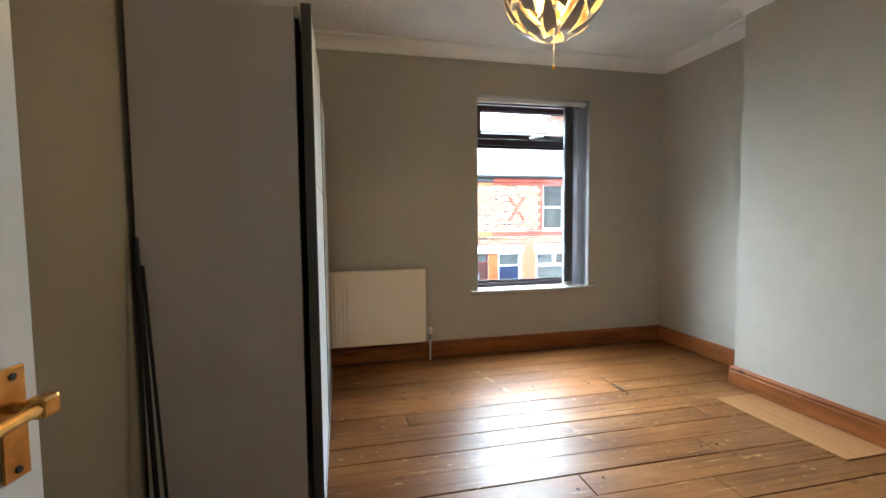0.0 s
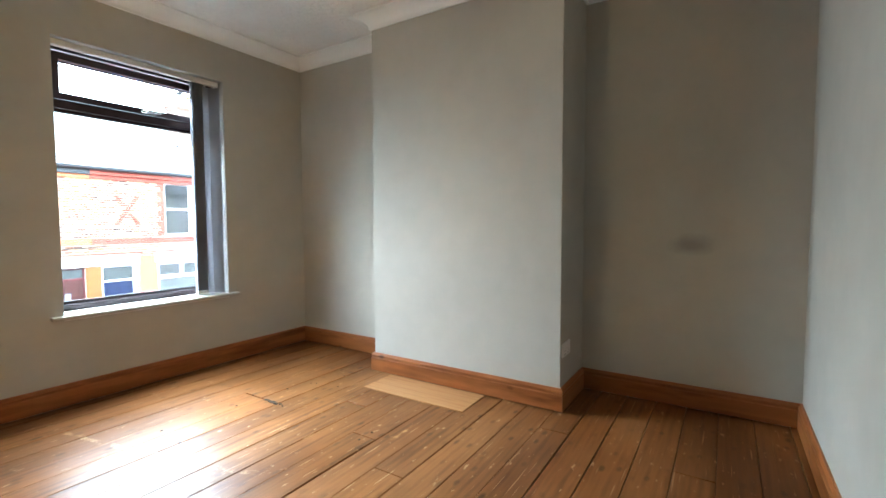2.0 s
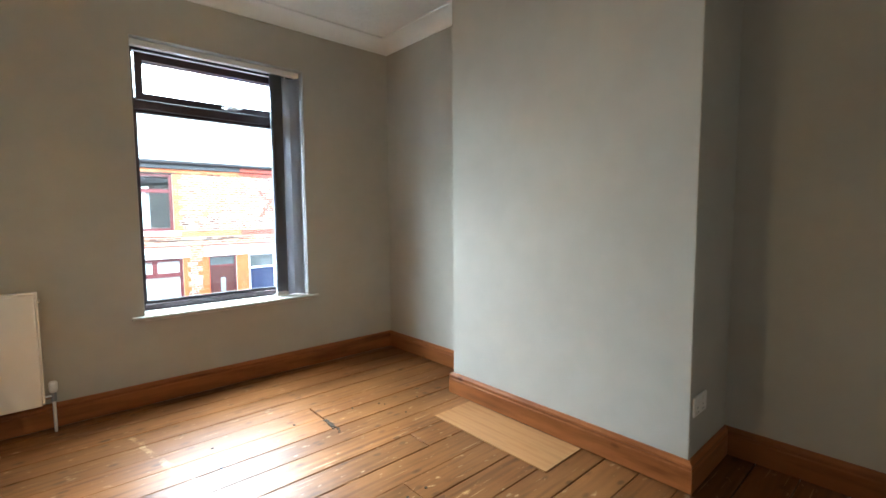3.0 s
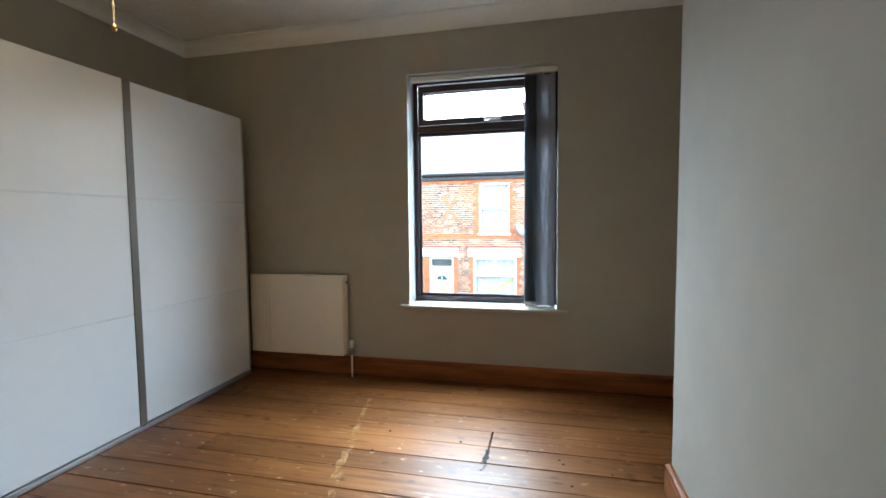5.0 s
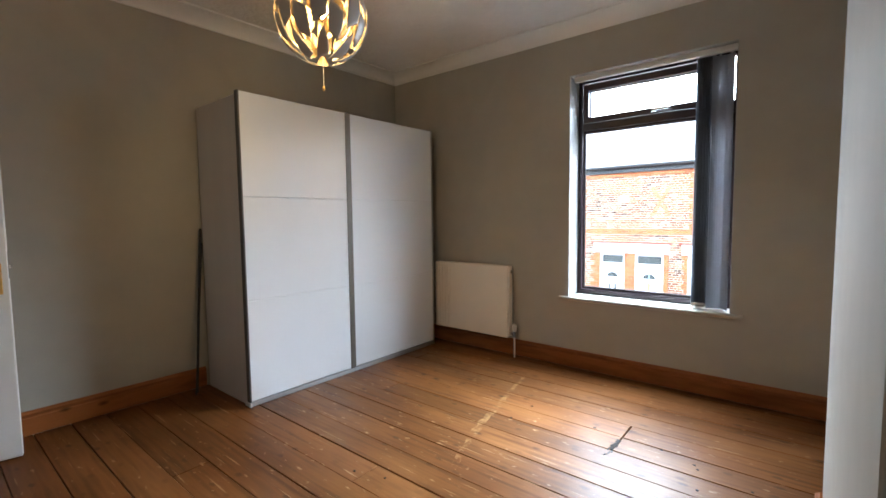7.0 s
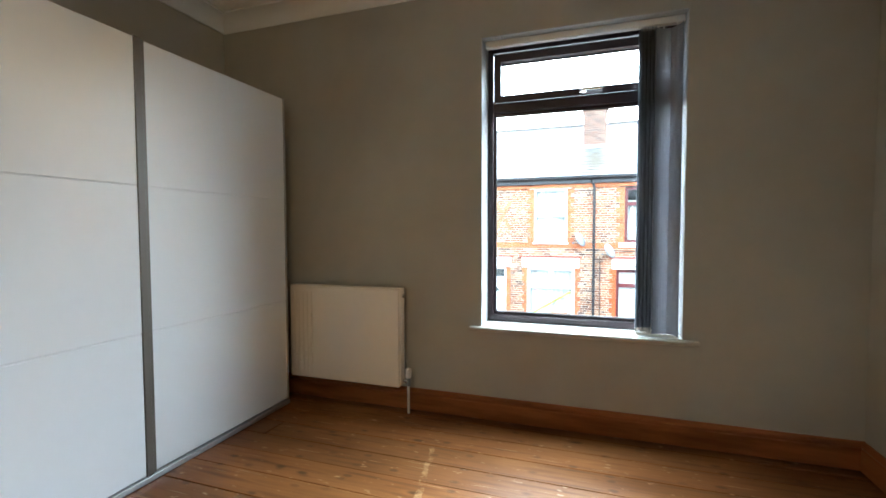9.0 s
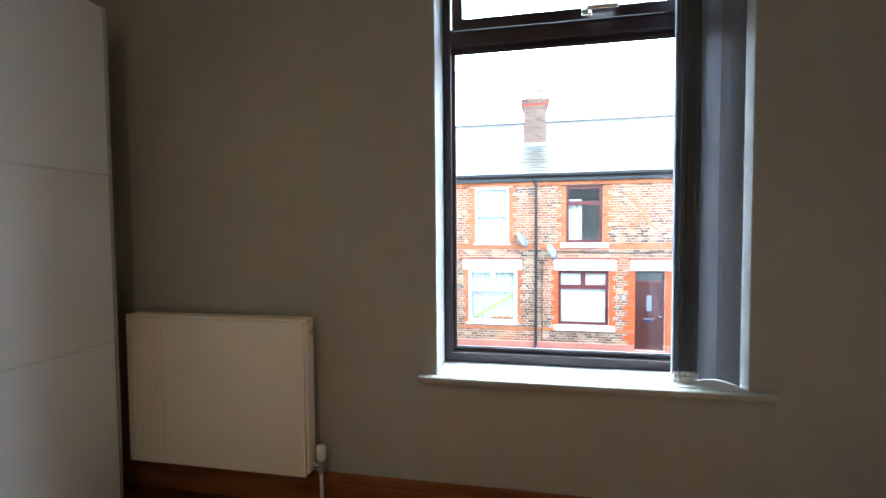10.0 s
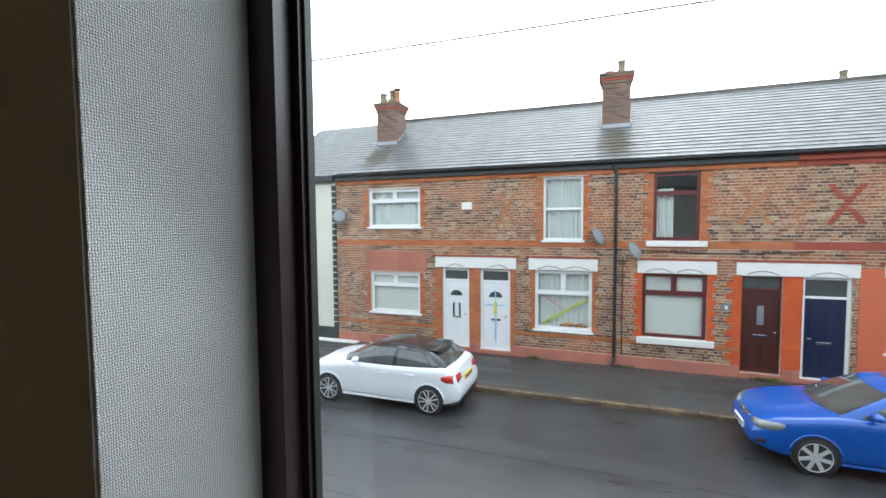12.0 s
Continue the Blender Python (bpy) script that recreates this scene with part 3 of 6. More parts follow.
def extrude_profile(profile, a, b, up=(0, 0, 1), bm=None):
    """Sweeps a closed profile of (out, up) points straight from a to b; out is to the left of the way."""
    a, b, up = Vector(a), Vector(b), Vector(up)
    side = up.cross((b - a).normalized())
    tmp = bmesh.new()
    ends = [[tmp.verts.new(p + side * o + up * h) for o, h in profile] for p in (a, b)]
    n = len(profile)
    for i in range(n):
        tmp.faces.new((ends[0][i], ends[0][(i + 1) % n], ends[1][(i + 1) % n], ends[1][i]))
    tmp.faces.new(ends[0][::-1])
    tmp.faces.new(ends[1])
    return join(bm, tmp)


def holed(x0, x1, z0, z1, y0, y1, holes, bm=None):
    """An upright wall in the plane x, z with thickness y0 to y1 and openings (x0, x1, z0, z1) that go through it."""
    xs = sorted({x0, x1, *(h[0] for h in holes), *(h[1] for h in holes)})
    zs = sorted({z0, z1, *(h[2] for h in holes), *(h[3] for h in holes)})
    xs, zs = [x for x in xs if x0 <= x <= x1], [z for z in zs if z0 <= z <= z1]
    bm = bm or bmesh.new()
    nx, nz = len(xs) - 1, len(zs) - 1

    def solid(i, k):
        if not (0 <= i < nx and 0 <= k < nz):
            return False
        cx, cz = (xs[i] + xs[i + 1]) / 2, (zs[k] + zs[k + 1]) / 2
        return not any(h[0] < cx < h[1] and h[2] < cz < h[3] for h in holes)

    cache = {}

    def v(i, k, y):
        key = (i, k, y)
        if key not in cache:
            cache[key] = bm.verts.new((xs[i], y, zs[k]))
        return cache[key]

    for i in range(nx):
        for k in range(nz):
            if not solid(i, k):
                continue
            for y in (y0, y1):
                bm.faces.new((v(i, k, y), v(i + 1, k, y), v(i + 1, k + 1, y), v(i, k + 1, y)))
            for di, dk, p, q in ((-1, 0, (i, k), (i, k + 1)), (1, 0, (i + 1, k), (i + 1, k + 1)), (0, -1, (i, k), (i + 1, k)), (0, 1, (i, k + 1), (i + 1, k + 1))):
                if not solid(i + di, k + dk):
                    bm.faces.new((v(*p, y0), v(*q, y0), v(*q, y1), v(*p, y1)))
    return bm


# ---- the bedroom ----
EAST, ALC, CBX, SOUTH = 3.79, 3.94, 3.465, -3.84
CBN, CBS, CEIL, CZ = -1.183, -2.643, 2.665, 2.573
WX0, WX1, WZ0, WZ1 = 1.918, 3.012, 0.568, 2.286
DX0, DX1 = 0.06, 0.90

single("wall_north", holed(-0.2, 4.3, -0.3, 2.95, 0.0, 0.23, [(WX0, WX1, WZ0, WZ1)]), M["wall"], "greige painted wall with a window opening", "wall", kind="structure")
single("wall_west", box(-0.2, 0.0, SOUTH - 1.5, 0.0, -0.3, 2.95), M["wall"], "greige painted wall behind the wardrobe", "wall", kind="structure")
single("wall_east", box(EAST, 4.3, CBN, 0.0, -0.3, 2.95), M["wall"], "greige painted alcove wall beside the window", "wall", kind="structure")
single("wall_alcove", box(ALC, 4.3, SOUTH - 1.5, CBS, -0.3, 2.95), M["wall_smudged"], "greige painted alcove wall with a dark smudge", "wall", kind="structure")
single("wall_chimney_breast", box(CBX, 4.3, CBS, CBN, -0.3, 2.95, 0.004), M["wall"], "greige painted chimney breast", "wall", kind="structure")
single("wall_south", holed(0.0, ALC, -0.3, 2.95, SOUTH - 0.13, SOUTH, [(DX0, DX1, -0.3, 2.04)]), M["wall"], "greige painted wall with a doorway", "wall", kind="structure")
bm = box(-0.2, 4.3, SOUTH - 1.5, 0.32, CEIL, 2.9)
single("ceiling", bm, M["ceiling"], "white stippled ceiling", "ceiling", kind="structure")
# plain walls that close the landing behind the door
single("wall_landing", box(-0.2, 4.3, SOUTH - 1.62, SOUTH - 1.5, -0.3, 2.95), M["landing"], "plain wall of the landing", "wall", kind="structure")
single("floor_landing", box(0.0, 3.94, SOUTH - 1.5, SOUTH - 0.0, -0.3, -0.004), M["hearth"], "wooden floor of the landing", "floor", kind="structure")

def cove_profile():
    h, d = CEIL - CZ, 0.125
    pts = [(0.0, h), (0.0, 0.0), (0.012, 0.0)]
    for k in range(1, 8):
        a = math.pi / 2 * k / 8
        pts.append((0.012 + (d - 0.024) * (1 - math.cos(a)), 0.008 + (h - 0.02) * math.sin(a)))
    return pts + [(d - 0.012, h - 0.012), (d, h - 0.012), (d, h)]


ROOM = [(EAST, 0.0), (0.0, 0.0), (0.0, SOUTH), (ALC, SOUTH), (ALC, CBS), (CBX, CBS), (CBX, CBN), (EAST, CBN)]


def mitred(profile, prev, p, q, after, z, bm=None):
    """A moulding along the wall from p to q, its ends mitred to the walls before and after."""
    def left(a, b):
        d = (Vector(b) - Vector(a)).normalized()
        return Vector((-d.y, d.x))

    def corner(n1, n2):
        return (n1 + n2) / (1 + n1.dot(n2))

    n = left(p, q)
    ends = [corner(left(prev, p), n) if prev else n, corner(n, left(q, after)) if after else n]
    bm = bm or bmesh.new()
    rings = [[bm.verts.new((e[0] + m.x * o, e[1] + m.y * o, z + h)) for o, h in profile] for e, m in zip((p, q), ends)]
    k = len(profile)
    for i in range(k):
        bm.faces.new((rings[0][i], rings[0][(i + 1) % k], rings[1][(i + 1) % k], rings[1][i]))
    bm.faces.new(rings[0][::-1])
    bm.faces.new(rings[1])
    return bm


cornice = bmesh.new()
for i in range(8):
    mitred(cove_profile(), ROOM[i - 1], ROOM[i], ROOM[(i + 1) % 8], ROOM[(i + 2) % 8], CZ, cornice)
single("cornice", cornice, M["cornice"], "white coved plaster cornice", "cornice", kind="structure")

SK = 0.143


def skirt_profile():
    return [(0, 0.007), (0.022, 0.007), (0.022, SK - 0.04), (0.019, SK - 0.034), (0.019, SK - 0.028), (0.022, SK - 0.022), (0.02, SK - 0.014), (0.011, SK - 0.006), (0.008, SK), (0, SK)]


skirting = thing("baseboard", (0, 0, 0), "varnished orange pine skirting board with a moulded top", "baseboard", kind="structure")
for prev, p, q, after, ax in ((ROOM[7], ROOM[0], (0.02, 0.0), None, "x"), (None, (0.0, -2.0), (0.0, -3.8), None, "y"), (None, (DX1 + 0.06, SOUTH), ROOM[3], ROOM[4], "x"),
                               *((ROOM[i - 1], ROOM[i], ROOM[(i + 1) % 8], ROOM[(i + 2) % 8], "yx"[i % 2 == 0]) for i in (3, 4, 5, 6, 7))):
    part("skirting_board", mitred(skirt_profile(), prev, p, q, after, 0.0), M["skirt_" + ax], skirting)

# ---- window ----
window = thing("window_1", (2.465, 0.15, WZ0), "dark rosewood plastic window with a top-hung vent and white reveals", "window", kind="structure")
FY0, GY = 0.172, 0.213
GX0, GX1, GZ0, GZ1 = 1.963, 2.973, 0.628, 1.868
VX0, VX1, VZ0, VZ1 = 2.004, 2.927, 1.984, 2.19


def frame_ring(x0, x1, z0, z1, u0, u1, w0, w1, ya, yb):
    """Four bars between an outer and an inner rectangle."""
    return holed(x0, x1, z0, z1, ya, yb, [(u0, u1, w0, w1)])


fr = frame_ring(WX0 + 0.001, WX1 - 0.001, WZ0 + 0.005, WZ1 - 0.002, 1.953, 2.982, 0.612, WZ1 - 0.035, FY0, 0.228)
box(1.953, 2.982, FY0 + 0.001, 0.227, 1.885, 1.955, 0.0, fr)
bmesh.ops.bevel(fr, geom=[e for e in fr.edges if not e.is_boundary and len(e.link_faces) == 2 and e.calc_face_angle(0) > 1], offset=0.003, segments=1, affect="EDGES")
outer = part("window_frame", fr, M["upvc_dark"], window)
bead = frame_ring(1.953, 2.982, 0.612, 1.885, GX0, GX1, GZ0, GZ1, FY0 + 0.028, 0.224)
part("glazing_bead", bead, M["upvc_dark"], outer)
vent = frame_ring(1.962, 2.968, 1.94, 2.236, VX0, VX1, VZ0, VZ1, FY0 - 0.014, 0.24)
vent_part = part("vent_sash", vent, M["upvc_dark"], window)
for r in ((GX0 - 0.002, GX1 + 0.002, GZ0 - 0.002, GZ1 + 0.002, 0.004), (VX0 - 0.002, VX1 + 0.002, VZ0 - 0.002, VZ1 + 0.002, 0.0035)):
    x0, x1, z0, z1, w = r
    part("gasket", frame_ring(x0, x1, z0, z1, x0 + w + 0.002, x1 - w - 0.002, z0 + w + 0.002, z1 - w - 0.002, GY - 0.006, GY + 0.006), M["rubber"], window)
for x0, x1, z0, z1 in ((GX0 - 0.001, GX1 + 0.001, GZ0 - 0.001, GZ1 + 0.001), (VX0 - 0.001, VX1 + 0.001, VZ0 - 0.001, VZ1 + 0.001)):
    p = part("pane", box(x0, x1, GY - 0.002, GY + 0.002, z0, z1), M["glass"], window, "clear glass pane")
    p.visible_shadow = False
hd = box(2.47, 2.51, FY0 - 0.028, FY0 - 0.014, 1.952, 1.976, 0.004)
tube((2.49, FY0 - 0.028, 1.964), (2.49, FY0 - 0.05, 1.964), 0.007, hd)
box(2.483, 2.60, FY0 - 0.06, FY0 - 0.046, 1.957, 1.975, 0.005, hd)
part("handle", hd, M["steel"], vent_part, "pale metal window handle")
sill = box(WX0 + 0.001, WX1 - 0.001, -0.002, FY0 - 0.001, WZ0 - 0.03, WZ0 + 0.005, 0.0)
single("window_sill", sill, M["gloss_white"], "white gloss painted inner window sill", "window sill", kind="structure")
nose = box(1.85, 3.085, -0.04, -0.002, WZ0 - 0.022, WZ0 + 0.003, 0.009, seg=3)
single("trim_sill_nosing", nose, M["wall"], "sill nosing painted in the wall colour", "trim", kind="structure")
# white lining of the reveal
lin = box(WX0 - 0.001, WX0 + 0.003, 0.002, FY0 - 0.002, WZ0 + 0.006, WZ1 - 0.004)
box(WX1 - 0.003, WX1 + 0.001, 0.002, FY0 - 0.002, WZ0 + 0.006, WZ1 - 0.004, 0, lin)
box(WX0 + 0.004, WX1 - 0.004, 0.002, FY0 - 0.002, WZ1 - 0.003, WZ1 + 0.001, 0, lin)
M["reveal"] = woven("white_reveal_lining", (0.5, 0.5, 0.48))
single("trim_window_reveal", lin, M["reveal"], "white painted textured lining of the window reveal", "trim", kind="structure")

# ---- vertical blind ----
blind = thing("vertical_blind", (2.9, 0.075, WZ0 + 0.005), "grey fabric vertical blind drawn aside in the window reveal", "blind")
rail = box(WX0 + 0.012, WX1 - 0.008, 0.055, 0.095, WZ1 - 0.042, WZ1 - 0.004, 0.004)
part("headrail", rail, M["plastic"], blind, "white headrail")


def vane(cx, cy, ang, z0, z1, w=0.089, bow=0.01):
    bm = bmesh.new()
    n, rows = 6, []
    for i in range(n + 1):
        u = (i / n - 0.5) * w
        d = bow * (1 - (2 * i / n - 1) ** 2)
        x, y = cx + u * math.cos(ang) - d * math.sin(ang), cy + u * math.sin(ang) + d * math.cos(ang)
        rows.append([bm.verts.new((x + 0.0006 * s * -math.sin(ang), y + 0.0006 * s * math.cos(ang), z)) for s in (-1, 1) for z in (z0, z1)])
    for p, q in zip(rows, rows[1:]):
        for a, b in ((0, 1), (1, 3), (3, 2), (2, 0)):
            bm.faces.new((p[a], q[a], q[b], p[b]))
    bm.faces.new(rows[0])
    bm.faces.new(rows[-1][::-1])
    return bm


VANES = [(2.797 + 0.0085 * i, 0.083 + 0.003 * (i % 3), radians(66 + 4 * (i % 2) + 0.6 * i)) for i in range(10)] + [(2.905, 0.083, radians(24)), (2.968, 0.062, radians(-58))]
for k, (x, y, a) in enumerate(VANES):
    vn = part("vane", vane(x, y, a, WZ0 + (0.04 if k < 10 else 0.007), WZ1 - 0.05), M["vane"], blind)
    if k < 10:
        part("weight", vane(x, y, a, WZ0 + 0.014, WZ0 + 0.0395, 0.086, 0.01), M["chain"], vn)
    part("hanger", box(x - 0.004, x + 0.004, y - 0.006, y + 0.006, WZ1 - 0.054, WZ1 - 0.04), M["plastic"], vn)
for side in (-0.04, 0.04):
    ch = bmesh.new()
    for (x0, y0, a0), (x1, y1, a1) in zip(VANES[:9], VANES[1:10]):
        p = Vector((x0 + side * math.cos(a0), y0 + side * math.sin(a0), WZ0 + 0.042))
        q = Vector((x1 + side * math.cos(a1), y1 + side * math.sin(a1), WZ0 + 0.035))
        for j in range(5):
            c = p.lerp(q, j / 4)
            c.z -= 0.03 * (1 - (2 * j / 4 - 1) ** 2)
            ball(c, 0.004, ch, 6)
    part("bead_chain", ch, M["chain"], blind, "cream bead chain linking the vanes")

# ---- radiator ----
RX0, RX1, RZ0, RZ1 = 0.615, 1.43, 0.168, 0.79
radiator = thing("radiator", (1.0, -0.07, RZ0), "cream flat-fronted panel radiator hung under the wall", "radiator")
part("front_panel", box(RX0, RX1 - 0.012, -0.104, -0.088, RZ0, RZ1 - 0.012, 0.006, seg=2), M["radiator"], radiator)
part("back_panel", box(RX0, RX1 - 0.008, -0.052, -0.04, RZ0 + 0.004, RZ1 - 0.016, 0.004), M["radiator"], radiator)
fins = bmesh.new()
for i in range(26):
    x = RX0 + 0.02 + i * 0.03
    box(x, x + 0.012, -0.086, -0.054, RZ0 + 0.02, RZ1 - 0.03, 0, fins)
part("convector_fins", fins, M["radiator"], radiator)
grl = box(RX0, RX1, -0.104, -0.04, RZ1 - 0.012, RZ1, 0.003)
part("top_grille", grl, M["radiator"], radiator)
part("side_cover", box(RX1 - 0.01, RX1, -0.1, -0.042, RZ0 + 0.012, RZ1 - 0.013, 0.003), M["radiator"], radiator)
for i in range(5):
    x = RX0 + 0.03 + i * 0.033
    part("pressed_rib", box(x, x + 0.012, -0.111, -0.1035, RZ0 + 0.03, RZ1 - 0.04, 0.003), M["radiator"], radiator)
part("end_plug", lathe([(0.0, 0.0), (0.013, 0.0), (0.013, 0.008), (0.009, 0.012), (0.0, 0.012)], (RX1, -0.068, RZ1 - 0.05), "x", 12), M["steel"], radiator)
for x in (0.75, 1.25):
    part("wall_bracket", box(x, x + 0.03, -0.042, 0.0, RZ0 + 0.05, RZ1 - 0.1), M["steel"], radiator)
valve = thing("radiator_valve", (1.45, -0.07, 0.0), "white thermostatic valve with a copper-painted tail pipe", "valve")
part("valve_body", tube((RX1, -0.068, 0.205), (1.466, -0.068, 0.205), 0.011), M["steel"], valve)
vb = tube((1.466, -0.068, 0.175), (1.466, -0.068, 0.225), 0.013)
part("valve_stem", vb, M["dish"], valve)
part("thermostat_head", lathe([(0.0, 0.0), (0.014, 0.0), (0.019, 0.01), (0.02, 0.05), (0.016, 0.06), (0.0, 0.062)], (1.466, -0.068, 0.225), "z", 16), M["plastic"], valve, "white valve cap", True)
part("tail_pipe", tube((1.466, -0.068, 0.0), (1.466, -0.068, 0.178), 0.0075), M["plastic"], valve)

# ---- wardrobe ----
WY0, WY1, WXF = -1.995, -0.16, 0.644
wardrobe = thing("wardrobe", (0.32, -1.08, 0), "large white sliding-door wardrobe with aluminium door edges", "wardrobe")
for y in (WY0 + 0.012, WY1 - 0.034):
    part("side_panel", box(0.024, 0.585, y, y + 0.022, 0.0, 1.995, 0.002), M["wardrobe_side"], wardrobe)
part("top_panel", box(0.028, 0.585, WY0 + 0.036, WY1 - 0.036, 1.965, 1.994, 0.002), M["wardrobe_side"], wardrobe)
part("bottom_panel", box(0.028, 0.585, WY0 + 0.036, WY1 - 0.036, 0.03, 0.055), M["wardrobe_side"], wardrobe)
part("back_panel", box(0.03, 0.036, WY0 + 0.036, WY1 - 0.036, 0.056, 1.964), M["wardrobe_side"], wardrobe)
part("bottom_rail", box(0.587, 0.65, WY0 + 0.006, WY1 - 0.006, 0.002, 0.028, 0.002), M["alu"], wardrobe, "aluminium bottom track")
part("top_rail", box(0.587, 0.60, WY0 + 0.01, WY1 - 0.01, 1.955, 2.0, 0.002), M["alu"], wardrobe, "aluminium top track")
part("track_end_cap", box(0.586, 0.656, WY0 - 0.004, WY0 + 0.012, 0.0, 0.029, 0.004), M["plastic"], wardrobe, "white plastic track end cap")
for y0, y1, xf in ((WY0, -1.135, WXF), (-1.132, WY1, WXF - 0.008)):
    th = 0.017
    slab = part("door", box(xf - th, xf - 0.006, y0 + 0.012, y1 - 0.012, 0.034, 2.006), M["wardrobe"], wardrobe, "white three-panel sliding door")
    for z0, z1 in ((0.036, 0.687), (0.693, 1.351), (1.357, 2.006)):
        part("door_panel", box(xf - 0.0058, xf, y0 + 0.013, y1 - (0.035 if y0 == WY0 else 0.013), z0, z1, 0.002), M["wardrobe"], slab)
    for y, w, dk in ((y0, 0.012, "shaded_alu" if y0 == WY0 else "alu"), (y1 - 0.034, 0.034, "mid_alu")) if y0 == WY0 else ((y0, 0.016, "mid_alu"), (y1 - 0.012, 0.012, "alu")):
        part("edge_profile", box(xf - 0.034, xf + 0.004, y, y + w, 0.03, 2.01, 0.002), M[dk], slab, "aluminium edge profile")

# ---- door ----
door = thing("door_1", (0.12, -3.82, 0), "white painted room door standing open with a brass lever", "door", kind="structure")
d_a, d_b = Vector((0.125, -3.80, 0)), Vector((0.303, -3.028, 0))
way = (d_b - d_a).normalized()
DM = Matrix(((way.x, way.y, 0, d_a.x), (way.y, -way.x, 0, d_a.y), (0, 0, 1, 0), (0, 0, 0, 1)))  # local x along the leaf, y out to the room
DL = (d_b - d_a).length
leaf = holed(0.0, DL, 0.012, 1.985, -0.04, 0.0, [])
bmesh.ops.bevel(leaf, geom=leaf.edges[:], offset=0.002, segments=1, affect="EDGES")
bmesh.ops.transform(leaf, matrix=DM, verts=leaf.verts[:])
leaf_ob = part("leaf", leaf, M["gloss_white"], door)
for x0, x1, z0, z1 in ((0.1, DL / 2 - 0.05, 0.2, 0.75), (DL / 2 + 0.05, DL - 0.1, 0.2, 0.75), (0.1, DL / 2 - 0.05, 1.1, 1.85), (DL / 2 + 0.05, DL - 0.1, 1.1, 1.85)):
    rg = frame_ring(x0, x1, z0, z1, x0 + 0.02, x1 - 0.02, z0 + 0.02, z1 - 0.02, 0.0, 0.008)
    bmesh.ops.transform(rg, matrix=DM, verts=rg.verts[:])
    part("panel_moulding", rg, M["gloss_white"], leaf_ob)
pl = box(DL - 0.062, DL - 0.022, 0.001, 0.006, 0.855, 1.01, 0.002)
bmesh.ops.transform(pl, matrix=DM, verts=pl.verts[:])
plate = part("handle_plate", pl, M["brass"], door, "worn brass handle plate")
lv = tube((DL - 0.042, 0.005, 0.955), (DL - 0.042, 0.045, 0.955), 0.009)
tube((DL - 0.042, 0.042, 0.955), (DL - 0.15, 0.05, 0.948), 0.009, lv, r2=0.007)
box(DL - 0.052, DL - 0.02, 0.03, 0.052, 0.94, 0.97, 0.006, lv, 2)
bmesh.ops.transform(lv, matrix=DM, verts=lv.verts[:])
part("lever", lv, M["brass"], plate, "brass lever")
for z in (0.868, 0.997):
    sc = tube((DL - 0.042, 0.005, z), (DL - 0.042, 0.008, z), 0.005)
    bmesh.ops.transform(sc, matrix=DM, verts=sc.verts[:])
    part("screw", sc, M["rubber"], plate)
lt = box(DL - 0.001, DL + 0.003, -0.03, -0.01, 0.93, 1.07, 0.001)
box(DL, DL + 0.012, -0.026, -0.014, 0.98, 1.0, 0.002, lt)
bmesh.ops.transform(lt, matrix=DM, verts=lt.verts[:])
part("latch", lt, M["steel"], door, "steel latch plate")
for z in (0.25, 1.7):
    hg = tube((0.0, 0.006, z), (0.0, 0.006, z + 0.09), 0.007)
    bmesh.ops.transform(hg, matrix=DM, verts=hg.verts[:])
    part("hinge", hg, M["brass"], door)

# ---- rod leaning by the wardrobe, and a bar for the shaded gap behind it ----
# black bar added where the gap behind the wardrobe lies in shade
single("leaning_rod", tube((0.1, -2.1, 0.0), (0.03, -1.998, 1.15), 0.009, n=10), M["rod"], "black bar added as the shade of the gap behind the wardrobe", "rod", "leaning rods", base=(0.1, -2.1, 0))
single("leaning_rod", tube((0.145, -2.125, 0.0), (0.048, -2.0, 1.05), 0.006, n=10), M["rod"], "thin black metal rod leaning against the wardrobe's side", "rod", "leaning rods", base=(0.145, -2.125, 0))

# ---- socket ----
socket = thing("wall_socket", (3.556, CBS, 0.366), "white plastic double wall socket on the chimney breast", "socket")
part("face_plate", box(3.484, 3.63, CBS - 0.01, CBS, 0.323, 0.409, 0.003), M["plastic"], socket)
for x in (3.515, 3.578):
    part("rocker_switch", box(x, x + 0.012, CBS - 0.014, CBS - 0.0095, 0.38, 0.4, 0.001), M["plastic"], socket)
    for dx, dz in ((0.004, 0.035), (-0.006, 0.015), (0.014, 0.015)):
        part("pin_hole", box(x + dx, x + dx + 0.004, CBS - 0.0112, CBS - 0.0098, 0.32 + dz, 0.328 + dz), M["rubber"], socket)

# ---- pendant lamp ----
lamp = thing("pendant_lamp", (LAMP[0], LAMP[1], 1.83), "globe pendant lamp of silver-white petals lined with brass, lit", "lamp")
part("ceiling_rose", lathe([(0.0, 0.0), (0.02, 0.0), (0.05, 0.025), (0.055, 0.04), (0.0, 0.04)], (LAMP[0], LAMP[1], CEIL - 0.04), "z", 24), M["plastic"], lamp, "white ceiling rose", True)
part("flex", tube((LAMP[0], LAMP[1], LAMP[2] + 0.06), (LAMP[0], LAMP[1], CEIL - 0.03), 0.004), M["plastic"], lamp)
part("bulb_holder", tube((LAMP[0], LAMP[1], LAMP[2] + 0.045), (LAMP[0], LAMP[1], LAMP[2] + 0.12), 0.02), M["brass"], lamp)
bulb = bmesh.new()
